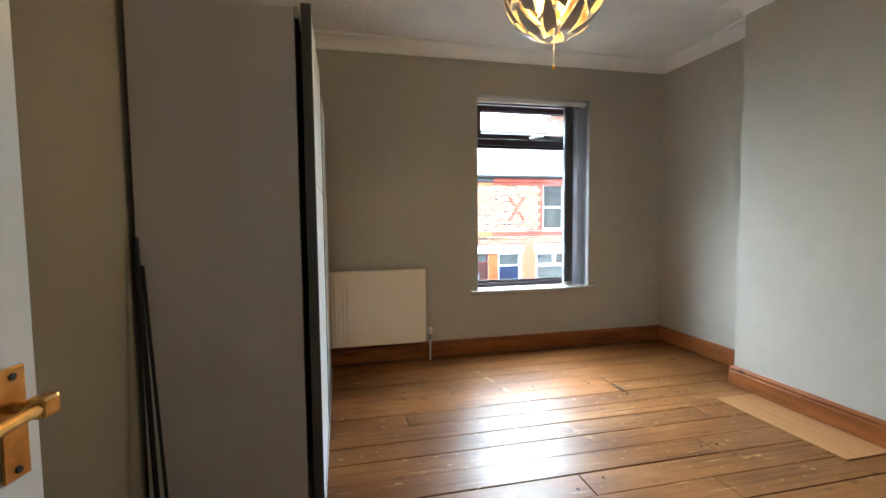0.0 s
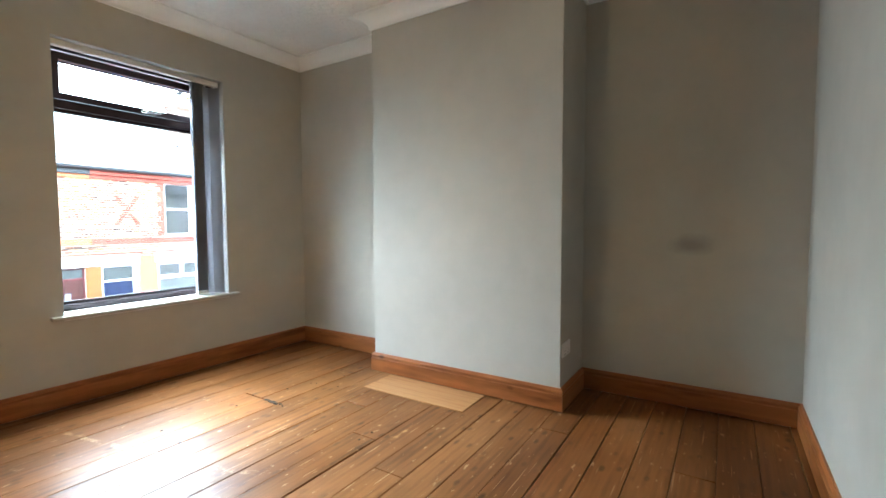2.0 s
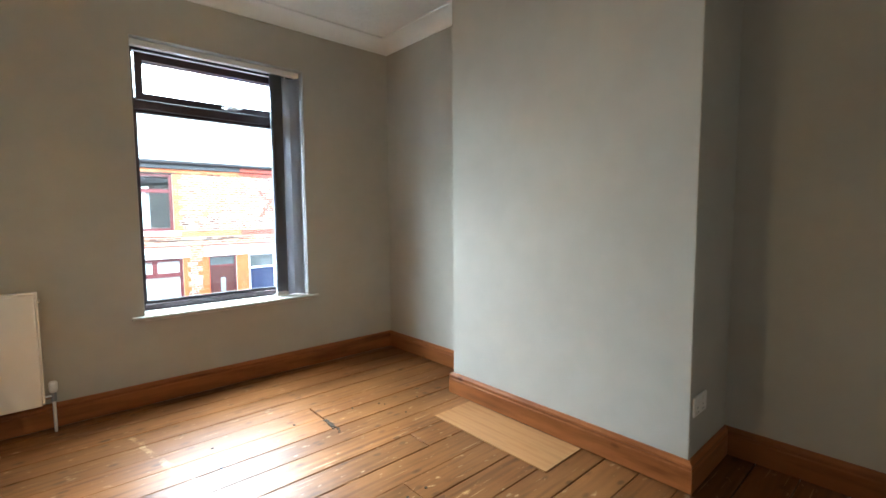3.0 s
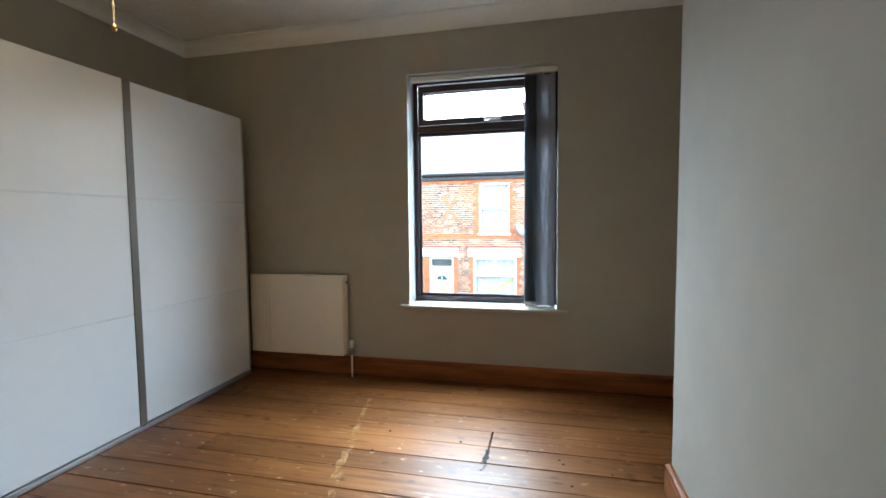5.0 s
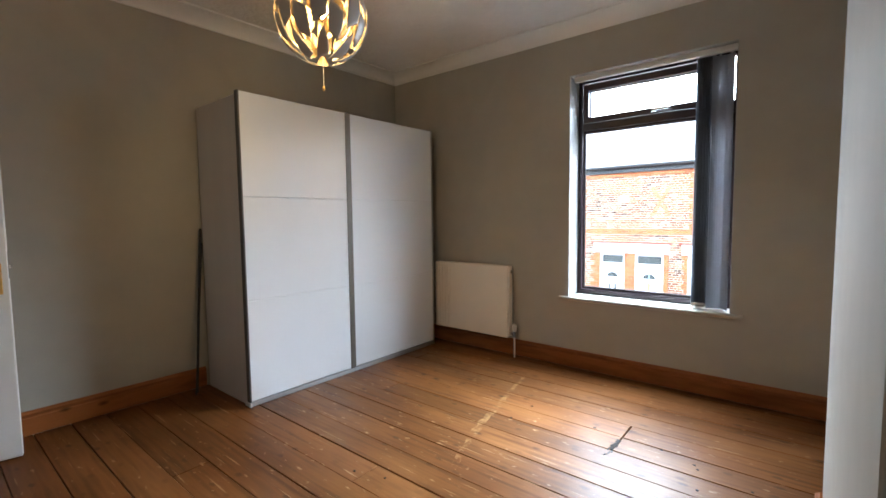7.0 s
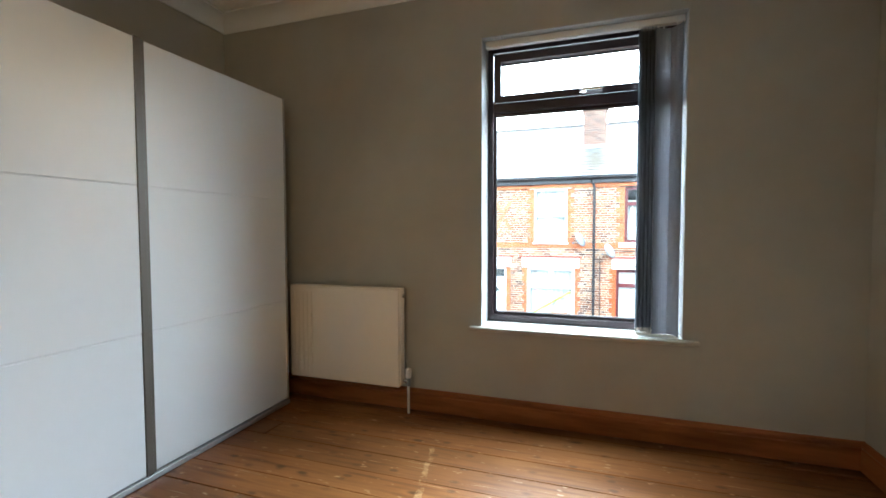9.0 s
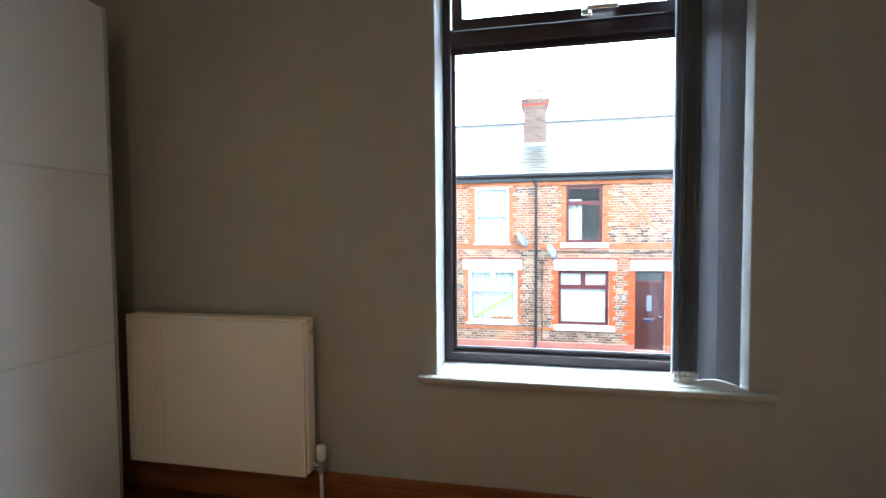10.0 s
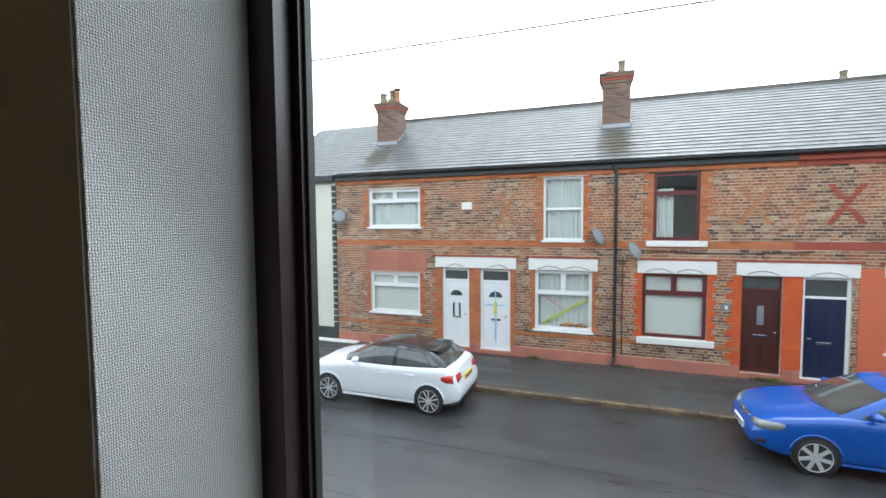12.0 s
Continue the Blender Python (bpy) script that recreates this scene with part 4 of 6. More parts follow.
bulb = lathe([(0.0, -0.052), (0.02, -0.048), (0.03, -0.03), (0.03, -0.015), (0.018, 0.02), (0.014, 0.045)], (LAMP[0], LAMP[1], LAMP[2] + 0.1 - 0.05), "z", 16)


def petal(r, az, half, lo, hi, notch, claw=False, step=8):
    """A curved shard of the globe between two heights (degrees), with slanted ends; shell outside, brass inside."""
    bm = bmesh.new()
    grid = []
    for i in range(step + 1):
        u = i / step
        row = []
        for j in range(step + 1):
            v = j / step
            el = lo + (hi - lo) * v + notch * (u - 0.5) * (1 - abs(2 * v - 1) * 0.2)
            wide = half * (0.82 + 0.18 * math.sin(math.pi * v))
            if claw:
                wide = half * (1.25 - 1.05 * v)
            a, e = radians(az + wide * (2 * u - 1)), radians(el)
            row.append([Vector((math.cos(e) * math.cos(a), math.cos(e) * math.sin(a), math.sin(e))) * rr + Vector(LAMP) for rr in (r, r - 0.0035)])
        grid.append(row)
    vs = [[[bm.verts.new(p) for p in c] for c in row] for row in grid]
    for i in range(step):
        for j in range(step):
            for s in (0, 1):
                f = bm.faces.new((vs[i][j][s], vs[i + 1][j][s], vs[i + 1][j + 1][s], vs[i][j + 1][s]))
                f.material_index, f.smooth = s, True
    for i in range(step):
        for j in (0, step):
            bm.faces.new((vs[i][j][0], vs[i + 1][j][0], vs[i + 1][j][1], vs[i][j][1]))
            bm.faces.new((vs[j][i][0], vs[j][i + 1][0], vs[j][i + 1][1], vs[j][i][1]))
    return bm


SHELL = [M["petal"], M["petal_gold"]]
for k in range(8):
    az = 45 * k
    part("petal", petal(0.212, az + 8, 15, -70, -34, 10, True), SHELL, lamp)
    part("petal", petal(0.207, az + 27, 10, -42, -6, -12), SHELL, lamp)
    part("petal", petal(0.211, az + 6, 10, -24, 14, 12), SHELL, lamp)
    part("petal", petal(0.206, az + 29, 11, 2, 38, -12), SHELL, lamp)
    part("petal", petal(0.21, az + 10, 14, 26, 66, 10), SHELL, lamp)
    part("inner_petal", petal(0.15, az + 18, 11, -52, -18, 26), [M["petal_gold"], M["petal_gold"]], lamp, "brass inner petal")
    part("inner_petal", petal(0.145, az + 40, 13, -18, 20, -30), [M["petal_gold"], M["petal_gold"]], lamp, "brass inner petal")
for k in range(4):
    for e0 in (-1, 1):
        a = radians(45 + 90 * k)
        tip = Vector((math.cos(a) * 0.205 * 0.5, math.sin(a) * 0.205 * 0.5, e0 * 0.175)) + Vector(LAMP)
        part("strut", tube((LAMP[0], LAMP[1], LAMP[2] + e0 * 0.12), tip, 0.002, n=6), M["brass"], lamp)
for z in (-0.12, 0.12):
    part("hub", lathe([(0.0, 0.0), (0.024, 0.0), (0.024, 0.012), (0.0, 0.012)], (LAMP[0], LAMP[1], LAMP[2] + z), "z", 16), M["brass"], lamp)
part("bulb", bulb, M["bulb"], lamp, "glowing warm bulb", True)
cord = part("pull_cord", tube((LAMP[0], LAMP[1], 1.822), (LAMP[0], LAMP[1], LAMP[2] - 0.12), 0.0022, n=6), M["chain"], lamp, "cream pull cord")
part("cord_end", lathe([(0.0, -0.012), (0.006, -0.008), (0.008, 0.0), (0.005, 0.01), (0.0, 0.012)], (LAMP[0], LAMP[1], 1.82), "z", 10), M["brass"], cord, "small brass cord end", True)

# ---- the street ----
F, ZP, ZR = 12.755, -2.72, -2.82
KERB = 9.97
gb = bmesh.new()
bmesh.ops.create_grid(gb, x_segments=8, y_segments=8, size=900, matrix=Matrix.Translation((0, 860, ZR)))
single("ground", gb, M["road"], "wet dark asphalt street", "road", kind="structure")
single("pavement", box(-60, 60, KERB + 0.14, F + 0.05, ZR - 0.05, ZP), M["pavement"], "wet dark asphalt pavement", "pavement", kind="structure")
kerb = thing("pavement_kerb", (0, KERB, ZR), "worn stone kerb with dirt along its joints", "kerb", kind="structure")
for i in range(40):
    x = -16 + i * 0.915
    part("kerb_stone", box(x, x + 0.905, KERB + 0.006 * math.sin(i * 2.1), KERB + 0.14, ZR - 0.05, ZP + 0.004 + 0.003 * math.sin(i * 1.3), 0.012), M["kerb"], kerb)

single("low_white_step", box(-8.4, -5.45, 12.42, 12.715, ZP, ZP + 0.035, 0.008), M["stone_white"], "low white painted step along the house front", "step", base=(-7, 12.5, ZP))
for ya, yb, xa, xb in ((5.3, 5.62, -6.0, 20.0), (7.15, 7.3, -9.0, 16.0)):
    sm = bmesh.new()
    rs = random.Random(int(ya * 10))
    x = xa
    while x < xb:
        w = rs.uniform(0.3, 1.4)
        t = (x - xa) / (xb - xa)
        y = ya + (yb - ya) * t + rs.uniform(-0.012, 0.012)
        box(x, x + w, y, y + rs.uniform(0.015, 0.04), ZR - 0.01, ZR + 0.004, 0, sm)
        x += w + rs.uniform(0.0, 0.3)
    single("road_seam", sm, M["seam"], "worn tar seam along the wet road", "road seam", kind="structure")
lit = bmesh.new()
rs = random.Random(8)
for k in range(260):
    x = rs.uniform(-6, 13)
    y, z = rs.choice(((KERB - rs.uniform(0.02, 0.12), ZR), (KERB + rs.uniform(0.0, 0.5) ** 1.5, ZP + 0.008), (F - 0.06 - rs.uniform(0, 0.8) ** 2, ZP)))
    a, s = rs.uniform(0, 6.28), rs.uniform(0.015, 0.05)
    vs = [lit.verts.new((x + s * math.cos(a + t) * q, y + s * math.sin(a + t) * q, z + 0.004 + h)) for t, q, h in ((0, 1, 0.006), (1.57, 0.5, 0), (3.14, 1, 0.004), (4.71, 0.5, 0.008))]
    lit.faces.new(vs)
single("leaf_litter", lit, M["litter"], "fallen leaves and grit along kerb and wall", "litter", kind="stuff")

# unseen front and roof of the bedroom's row, added to hold back sky light
OWN = [(WX0 - 0.07, WX1 + 0.07, WZ0 - 0.07, WZ1 + 0.07)]
single("wall_own_terrace", holed(-40, 40, ZR - 0.2, 3.0, 0.234, 0.36, OWN), M["inside"], "unseen plain terrace front, added to keep sky light off the street", "wall", kind="structure")
rb_ = bmesh.new()
ov = [rb_.verts.new((x, y, z)) for x in (-40, 40) for y, z in ((0.55, 3.0), (-3.6, 5.6), (-7.8, 3.0))]
for i, k in ((0, 1), (1, 2), (2, 0)):
    rb_.faces.new((ov[i], ov[k], ov[k + 3], ov[i + 3]))
single("roof_own_terrace", rb_, M["slate"], "unseen slate terrace roof, added to keep sky light off the street", "roof", kind="structure")


def bar_frame(x0, x1, z0, z1, w, y0, y1, bars=(), bm=None):
    """A window frame of square bars; bars: more bars (x0, x1, z0, z1)."""
    holes = [(x0 + w, x1 - w, z0 + w, z1 - w)]
    bm = holed(x0, x1, z0, z1, y0, y1, holes, bm)
    for b in bars:
        box(b[0], b[1], y0 + 0.001, y1 - 0.001, b[2], b[3], 0, bm)
    return bm


def curtain(x0, x1, z0, z1, y, folds, bm=None):
    bm = bm or bmesh.new()
    n = max(8, folds * 6)
    rows = []
    for i in range(n + 1):
        x = x0 + (x1 - x0) * i / n
        d = 0.015 * math.sin(i / n * folds * 2 * math.pi)
        rows.append([bm.verts.new((x, y + d, z)) for z in (z0, z1)] + [bm.verts.new((x, y + d + 0.003, z)) for z in (z1, z0)])
    for p, q in zip(rows, rows[1:]):
        for k in range(4):
            bm.faces.new((p[k], q[k], q[(k + 1) % 4], p[(k + 1) % 4]))
    return bm


def street_window(house, r, style, material="upvc", sill=True, dress="net"):
    """A house window: outer rectangle r, style 'sash', 'lights' (two top lights), 'pair' or 'vent'."""
    x0, x1, z0, z1 = r
    w, y0, y1 = 0.06, F + 0.07, F + 0.13
    xm, zm = (x0 + x1) / 2, (z0 + z1) / 2
    win = part("window", bar_frame(x0, x1, z0, z1, w, y0, y1), M[material], house, "house window in its frame")
    h = z1 - z0
    if style == "sash":
        bars = [(x0 + w, x1 - w, zm - 0.035, zm + 0.035)]
        panes = [(x0 + w, x1 - w, z0 + w, zm - 0.035), (x0 + w, x1 - w, zm + 0.035, z1 - w)]
    elif style == "vent":
        zt = z1 - h * 0.4
        bars = [(x0 + w, x1 - w, zt - 0.04, zt + 0.04)]
        panes = [(x0 + w, x1 - w, z0 + w, zt - 0.04), (x0 + w, x1 - w, zt + 0.04, z1 - w)]
    elif style == "single_light":
        zt = z1 - h * 0.3
        bars = [(x0 + w, x1 - w, zt - 0.03, zt + 0.03)]
        panes = [(x0 + w, x1 - w, z0 + w, zt - 0.03), (x0 + w, x1 - w, zt + 0.03, z1 - w)]
    else:
        zt = z1 - h * (0.3 if style == "lights" else 0.37)
        bars = [(x0 + w, x1 - w, zt - 0.035, zt + 0.035), (xm - 0.04, xm + 0.04, zt + 0.036, z1 - w)]
        panes = [(x0 + w, x1 - w, z0 + w, zt - 0.035), (x0 + w, xm - 0.04, zt + 0.035, z1 - w), (xm + 0.04, x1 - w, zt + 0.035, z1 - w)]
    for b in bars:
        part("glazing_bar", box(b[0], b[1], y0 - 0.004, y1 - 0.004, b[2], b[3], 0.004), M[material], win)
    for p in panes:
        if style != "sash":
            s = 0.028
            part("sash_frame", holed(p[0] + 0.001, p[1] - 0.001, p[2] + 0.001, p[3] - 0.001, y0 - 0.008, y0 + 0.03, [(p[0] + s, p[1] - s, p[2] + s, p[3] - s)]), M[material], win)
        g = part("pane", box(p[0] - 0.002, p[1] + 0.002, F + 0.1, F + 0.106, p[2] - 0.002, p[3] + 0.002), M["street_glass"], win)
        g.visible_shadow = False
    if sill:
        part("sill", box(x0 - 0.05, x1 + 0.05, F - 0.05, F + 0.08, z0 - 0.06, z0 - 0.002, 0.006), M["upvc" if material == "upvc" else "stone_white"], win)
    if dress == "net":
        part("net_curtain", curtain(x0 + 0.03, x1 - 0.03, z0 + 0.02, z1 - 0.03, F + 0.2, 9), M["net"], win, "pale net curtain")
    elif dress == "half":
        # pale sheet that stands in for a sash reflected in the glass
        part("net_curtain", curtain(x0 + 0.1, xm - 0.05, z0 + 0.05, z1 - 0.4, F + 0.2, 4), M["net"], win, "pale net curtain")
    elif dress == "blank":
        part("roller_blind", box(x0 + 0.03, x1 - 0.03, F + 0.15, F + 0.155, z0 + 0.02, z1 - 0.03), M["stone_white"], win, "white roller blind, drawn")
    elif dress == "slats":
        for i in range(int(h / 0.06)):
            z = z0 + 0.05 + i * 0.06
            part("blind_slat", box(x0 + 0.05, x1 - 0.05, F + 0.16, F + 0.185, z, z + 0.006), M["upvc"], win)
    elif dress == "side":
        part("net_curtain", curtain(x1 - 0.3, x1 - 0.05, z0 + 0.03, z1 - 0.03, F + 0.2, 3), M["net"], win, "pale curtain drawn aside")
    return win


def street_door(house, r, col, frame_mat, light_z, style):
    """A front door: outer rectangle r, with a fanlight over light_z."""
    x0, x1, z0, z1 = r
    w = 0.07 if frame_mat != "brown_frame" else 0.04
    y0 = F + 0.09
    d = part("door", box(x0 + w + 0.004, x1 - w - 0.004, y0, y0 + 0.045, z0 + 0.03, light_z - 0.03, 0.004), M[col], house, "front door")
    fr = holed(x0, x1, z0, z1, y0 - 0.02, y0 + 0.06, [(x0 + w, x1 - w, z0 + 0.03, light_z - 0.027), (x0 + w, x1 - w, light_z + 0.03, z1 - w)])
    part("door_frame", fr, M[frame_mat], d)
    g = part("fanlight", box(x0 + w - 0.002, x1 - w + 0.002, y0 + 0.02, y0 + 0.026, light_z + 0.028, z1 - w + 0.002), M["car_glass"], d, "dark fanlight pane")
    dx0, dx1 = x0 + w + 0.02, x1 - w - 0.02
    dw, zt = dx1 - dx0, light_z - 0.05
    zb, yf = z0 + 0.06, y0 - 0.014

    def raised(u0, u1, z_0, z_1, t=0.026):
        part("door_panel", holed(dx0 + u0 * dw, dx0 + u1 * dw, z_0, z_1, yf, y0, [(dx0 + u0 * dw + t, dx0 + u1 * dw - t, z_0 + t, z_1 - t)]), M[col], d)

    hh = zt - zb
    for u0, u1 in ((0.1, 0.46), (0.54, 0.9)):
        raised(u0, u1, zb + 0.04 * hh, zb + 0.36 * hh)
        if style != "fan":
            raised(u0, u1, zb + 0.5 * hh, zb + 0.93 * hh)
    if style in ("fan", "long"):
        fan = bmesh.new()
        c = fan.verts.new(((dx0 + dx1) / 2, yf - 0.002, zb + 0.78 * hh))
        ring = [fan.verts.new(((dx0 + dx1) / 2 + 0.28 * dw * math.cos(math.pi * k / 10), yf - 0.002, zb + 0.78 * hh + 0.24 * dw * math.sin(math.pi * k / 10))) for k in range(11)]
        for p, q in zip(ring, ring[1:]):
            fan.faces.new((c, p, q))
        geo = bmesh.ops.extrude_face_region(fan, geom=fan.faces[:])
        bmesh.ops.translate(fan, vec=(0, 0.012, 0), verts=[v for v in geo["geom"] if isinstance(v, bmesh.types.BMVert)])
        part("fan_pane", fan, M["car_glass"], d, "dark fan-shaped pane")
    if style == "long":
        for u in (0.32, 0.6):
            part("slit_pane", box(dx0 + u * dw, dx0 + (u + 0.09) * dw, yf - 0.002, y0 + 0.01, zb + 0.42 * hh, zb + 0.66 * hh), M["car_glass"], d)
    if style == "square":
        part("centre_pane", box(dx0 + 0.4 * dw, dx0 + 0.6 * dw, yf - 0.004, y0 + 0.01, zb + 0.58 * hh, zb + 0.82 * hh, 0.003), M["dish"], d, "small leaded glass pane")
    part("letterbox", box(dx0 + 0.3 * dw, dx0 + 0.7 * dw, yf - 0.008, y0 - 0.001, zb + 0.42 * hh, zb + 0.455 * hh, 0.003), M["steel"], d, "metal letterbox")
    part("door_handle", box(dx0 + (0.03 if col == "door_blue" else 0.88) * dw, dx0 + (0.16 if col == "door_blue" else 0.97) * dw, yf - 0.03, y0 - 0.001, zb + 0.48 * hh, zb + 0.5 * hh, 0.003), M["steel"], d, "metal door handle")
    part("doorstep", box(x0 - 0.05, x1 + 0.05, F - 0.06, F + 0.16, ZP, z0, 0.01), M["plinth"], d)
    return d


ROOF_Y0, ROOF_Z0, ROOF_Y1, ROOF_Z1 = 12.58, 2.885, 15.77, 5.18


def roof_slates(x0, x1, seed, drop=0.0):
    """Courses of overlapping slates up the slope, each slate with its own edges."""
    rnd = random.Random(seed)
    length = math.hypot(ROOF_Y1 - ROOF_Y0, ROOF_Z1 - ROOF_Z0)
    sl = Vector((0, ROOF_Y1 - ROOF_Y0, ROOF_Z1 - ROOF_Z0)).normalized()
    nr = Vector((0, -sl.z, sl.y))
    verts, faces = [], []
    n = 21
    step = length / n
    for i in range(n):
        x = x0 - (0.15 if i % 2 else 0.0)
        while x < x1:
            a, b = max(x0, x), min(x1, x + 0.298)
            if b - a > 0.02:
                t, j = 0.013 + rnd.random() * 0.003, rnd.uniform(-0.003, 0.003)
                lo = Vector((0, ROOF_Y0, ROOF_Z0 - drop)) + sl * (i * step + j)
                hi = Vector((0, ROOF_Y0, ROOF_Z0 - drop)) + sl * ((i + 1) * step + 0.06)
                k = len(verts)
                for p, h in ((lo, 0.012), (lo, 0.012 + t), (hi, 0.0), (hi, t * 0.4)):
                    q = p + nr * h
                    verts += [(a, q.y, q.z), (b - 0.0015, q.y, q.z)]
                faces += [(k + 2, k + 3, k + 7, k + 6), (k, k + 1, k + 3, k + 2), (k, k + 2, k + 6, k + 4), (k + 1, k + 5, k + 7, k + 3), (k + 4, k + 6, k + 7, k + 5), (k, k + 4, k + 5, k + 1)]
            x += 0.302
    bm = bmesh.new()
    me = bpy.data.meshes.new("slates")
    me.from_pydata(verts, [], faces)
    bm.from_mesh(me)
    bpy.data.meshes.remove(me)
    return bm


def brick_x(house, x0, x1, z0, z1, mat):
    """A cross of stepped bricks laid into the wall."""
    n, w = 13, 0.15
    for i in range(n):
        z = z0 + (z1 - z0) * i / n
        for s in (0, 1):
            u = (i / (n - 1), 1 - i / (n - 1))[s]
            if s and abs(2 * u - 1) * (x1 - x0 - w) < w:
                continue
            x = x0 + (x1 - x0 - w) * u
            part("brick", box(x, x + w, F - 0.006, F + 0.02, z + 0.003, z + (z1 - z0) / n - 0.003), M[mat], house)


def lintel(house, x0, x1, z0, z1, arches):
    """A painted stone lintel with shallow arches cut into its foot."""
    lt = part("lintel", box(x0, x1, F - 0.035, F + 0.1, z0, z1, 0.006), M["stone_white"], house, "white painted stone lintel")
    for a, b in arches:
        bm = bmesh.new()
        pts = [(a + (b - a) * k / 12, z0 + 0.03 + 0.085 * math.sin(math.pi * k / 12)) for k in range(13)]
        for (xa, za), (xb, zb) in zip(pts, pts[1:]):
            tube((xa, F - 0.036, za), (xb, F - 0.036, zb), 0.009, bm, 6)
        part("arch_line", bm, M["quoin_dark"], lt, "thin dark arched moulding")
    part("drip_course", box(x0 - 0.08, x1 + 0.08, F - 0.045, F + 0.01, z1 + 0.002, z1 + 0.05, 0.006), M["dark_red"], lt, "dark red brick drip course")


def house(x0, x1, holes, label, trim, seed, lower=None):
    h = thing("terraced_house", ((x0 + x1) / 2, F, ZP), label, "house", "terraced houses")
    part("wall", holed(x0, x1, ZP - 0.1, 2.86, F + 0.004, F + 0.25, [tuple(r) for r in holes]), M["mortar"], h, "brown brick front wall")
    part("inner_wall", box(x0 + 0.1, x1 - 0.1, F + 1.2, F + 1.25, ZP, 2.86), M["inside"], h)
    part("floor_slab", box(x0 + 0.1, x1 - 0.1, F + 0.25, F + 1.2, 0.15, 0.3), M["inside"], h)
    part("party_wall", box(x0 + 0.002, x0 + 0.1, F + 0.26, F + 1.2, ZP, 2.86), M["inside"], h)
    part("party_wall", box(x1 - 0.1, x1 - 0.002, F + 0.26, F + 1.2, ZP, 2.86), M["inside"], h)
    rf = part("roof", roof_slates(x0, x1, seed), M["slate"], h, "wet grey slates")
    deck = bmesh.new()
    sl = Vector((0, ROOF_Y1 - ROOF_Y0, ROOF_Z1 - ROOF_Z0))
    vs = [deck.verts.new((x, y, z)) for x in (x0, x1) for y, z in ((ROOF_Y0 + 0.03, ROOF_Z0 - 0.02), (ROOF_Y1, ROOF_Z1 - 0.02), (ROOF_Y1 + 3.1, ROOF_Z0 - 0.02), (F + 0.05, ROOF_Z0 - 0.08))]
    for a, b in ((0, 1), (1, 2), (2, 3), (3, 0)):
        deck.faces.new((vs[a], vs[b], vs[b + 4], vs[a + 4]))
    part("roof_deck", deck, M["slate"], rf)
    for i in range(math.ceil((x1 - x0) / 0.45)):
        xa = x0 + i * 0.45
        part("ridge_tile", tube((xa + 0.004, ROOF_Y1, ROOF_Z1), (min(x1, xa + 0.446), ROOF_Y1, ROOF_Z1), 0.085, n=10), M["ridge"], rf)
    part("gutter", extrude_profile([(0.0, 0.0), (0.06, -0.04), (0.11, 0.0), (0.11, 0.03), (0.0, 0.03)], (x1, ROOF_Y0 + 0.02, 2.83), (x0, ROOF_Y0 + 0.02, 2.83)), M["gutter"], h, "black gutter")
    part("fascia", box(x0, x1, F - 0.11, F - 0.002, 2.66, 2.87), M["gutter" if trim == "orange" else "dark_red"], h, "painted fascia board")
    part("eaves_band", box(x0, x1, F - 0.03, F + 0.05, 2.53, 2.655, 0.004), M[trim], h, "red brick eaves band")
    part("string_course", box(x0, x1, F - 0.012, F + 0.05, 0.53, 0.71, 0.003), M[trim], h, "red brick string course")
    cuts = sorted([(r[0] - 0.02, r[1] + 0.02) for r in holes if r[2] < -2.2])
    for a, b in zip([x0] + [b for _, b in cuts], [a for a, _ in cuts] + [x1]):
        part("plinth", box(a, b, F - 0.035, F + 0.05, ZP - 0.05, -2.42, 0.012), M["plinth"], h, "salmon painted plinth")
    cuts = sorted([(r[0] - 0.02, r[1] + 0.02) for r in holes if r[2] < -2.2])
    spans = list(zip([x0] + [b for _, b in cuts], [a for a, _ in cuts] + [x1]))
    for a, b in [] if lower else spans:
        part("sill_band", box(a, b, F - 0.006, F + 0.05, -2.06, -1.96, 0.002), M[trim], h, "red brick band")
    return h


def surround(h, r, trim, w=0.13):
    """Red brick jambs beside an opening, toothed into the wall."""
    x0, x1, z0, z1 = r
    n = max(2, int((z1 - z0) / 0.15))
    for k in range(n):
        z = z0 + (z1 - z0) * k / n
        ww = w if k % 2 else w * 1.7
        for a, b in ((x0 - ww, x0 - 0.001), (x1 + 0.001, x1 + ww)):
            part("brick", box(a, b, F - 0.005, F + 0.03, z + 0.002, z + (z1 - z0) / n - 0.002), M[trim], h)


# openings as x0, x1, z0, z1
A_UP, A_LOW, A_DOOR = (-5.05, -3.215, 1.13, 2.34), (-5.02, -3.25, -1.65, -0.36), (-2.486, -1.617, -2.58, -0.15)
B_DOOR, B_UP, B_LOW = (-1.268, -0.354, -2.6, -0.15), (0.6, 1.684, 0.728, 2.51), (0.37, 1.941, -1.85, -0.14)
C_UP, C_LOW, C_DOOR = (3.455, 4.547, 0.735, 2.5), (3.22, 4.74, -1.85, -0.14), (5.5, 6.356, -2.58, -0.14)
D_DOOR, D_UP, D_LOW = (6.756, 7.718, -2.62, -0.12), (8.665, 9.853, 0.78, 2.57), (8.362, 10.019, -1.84, -0.13)
E_UP, E_LOW = (11.5, 12.73, 0.76, 2.5), (11.24, 12.85, -1.84, -0.15)

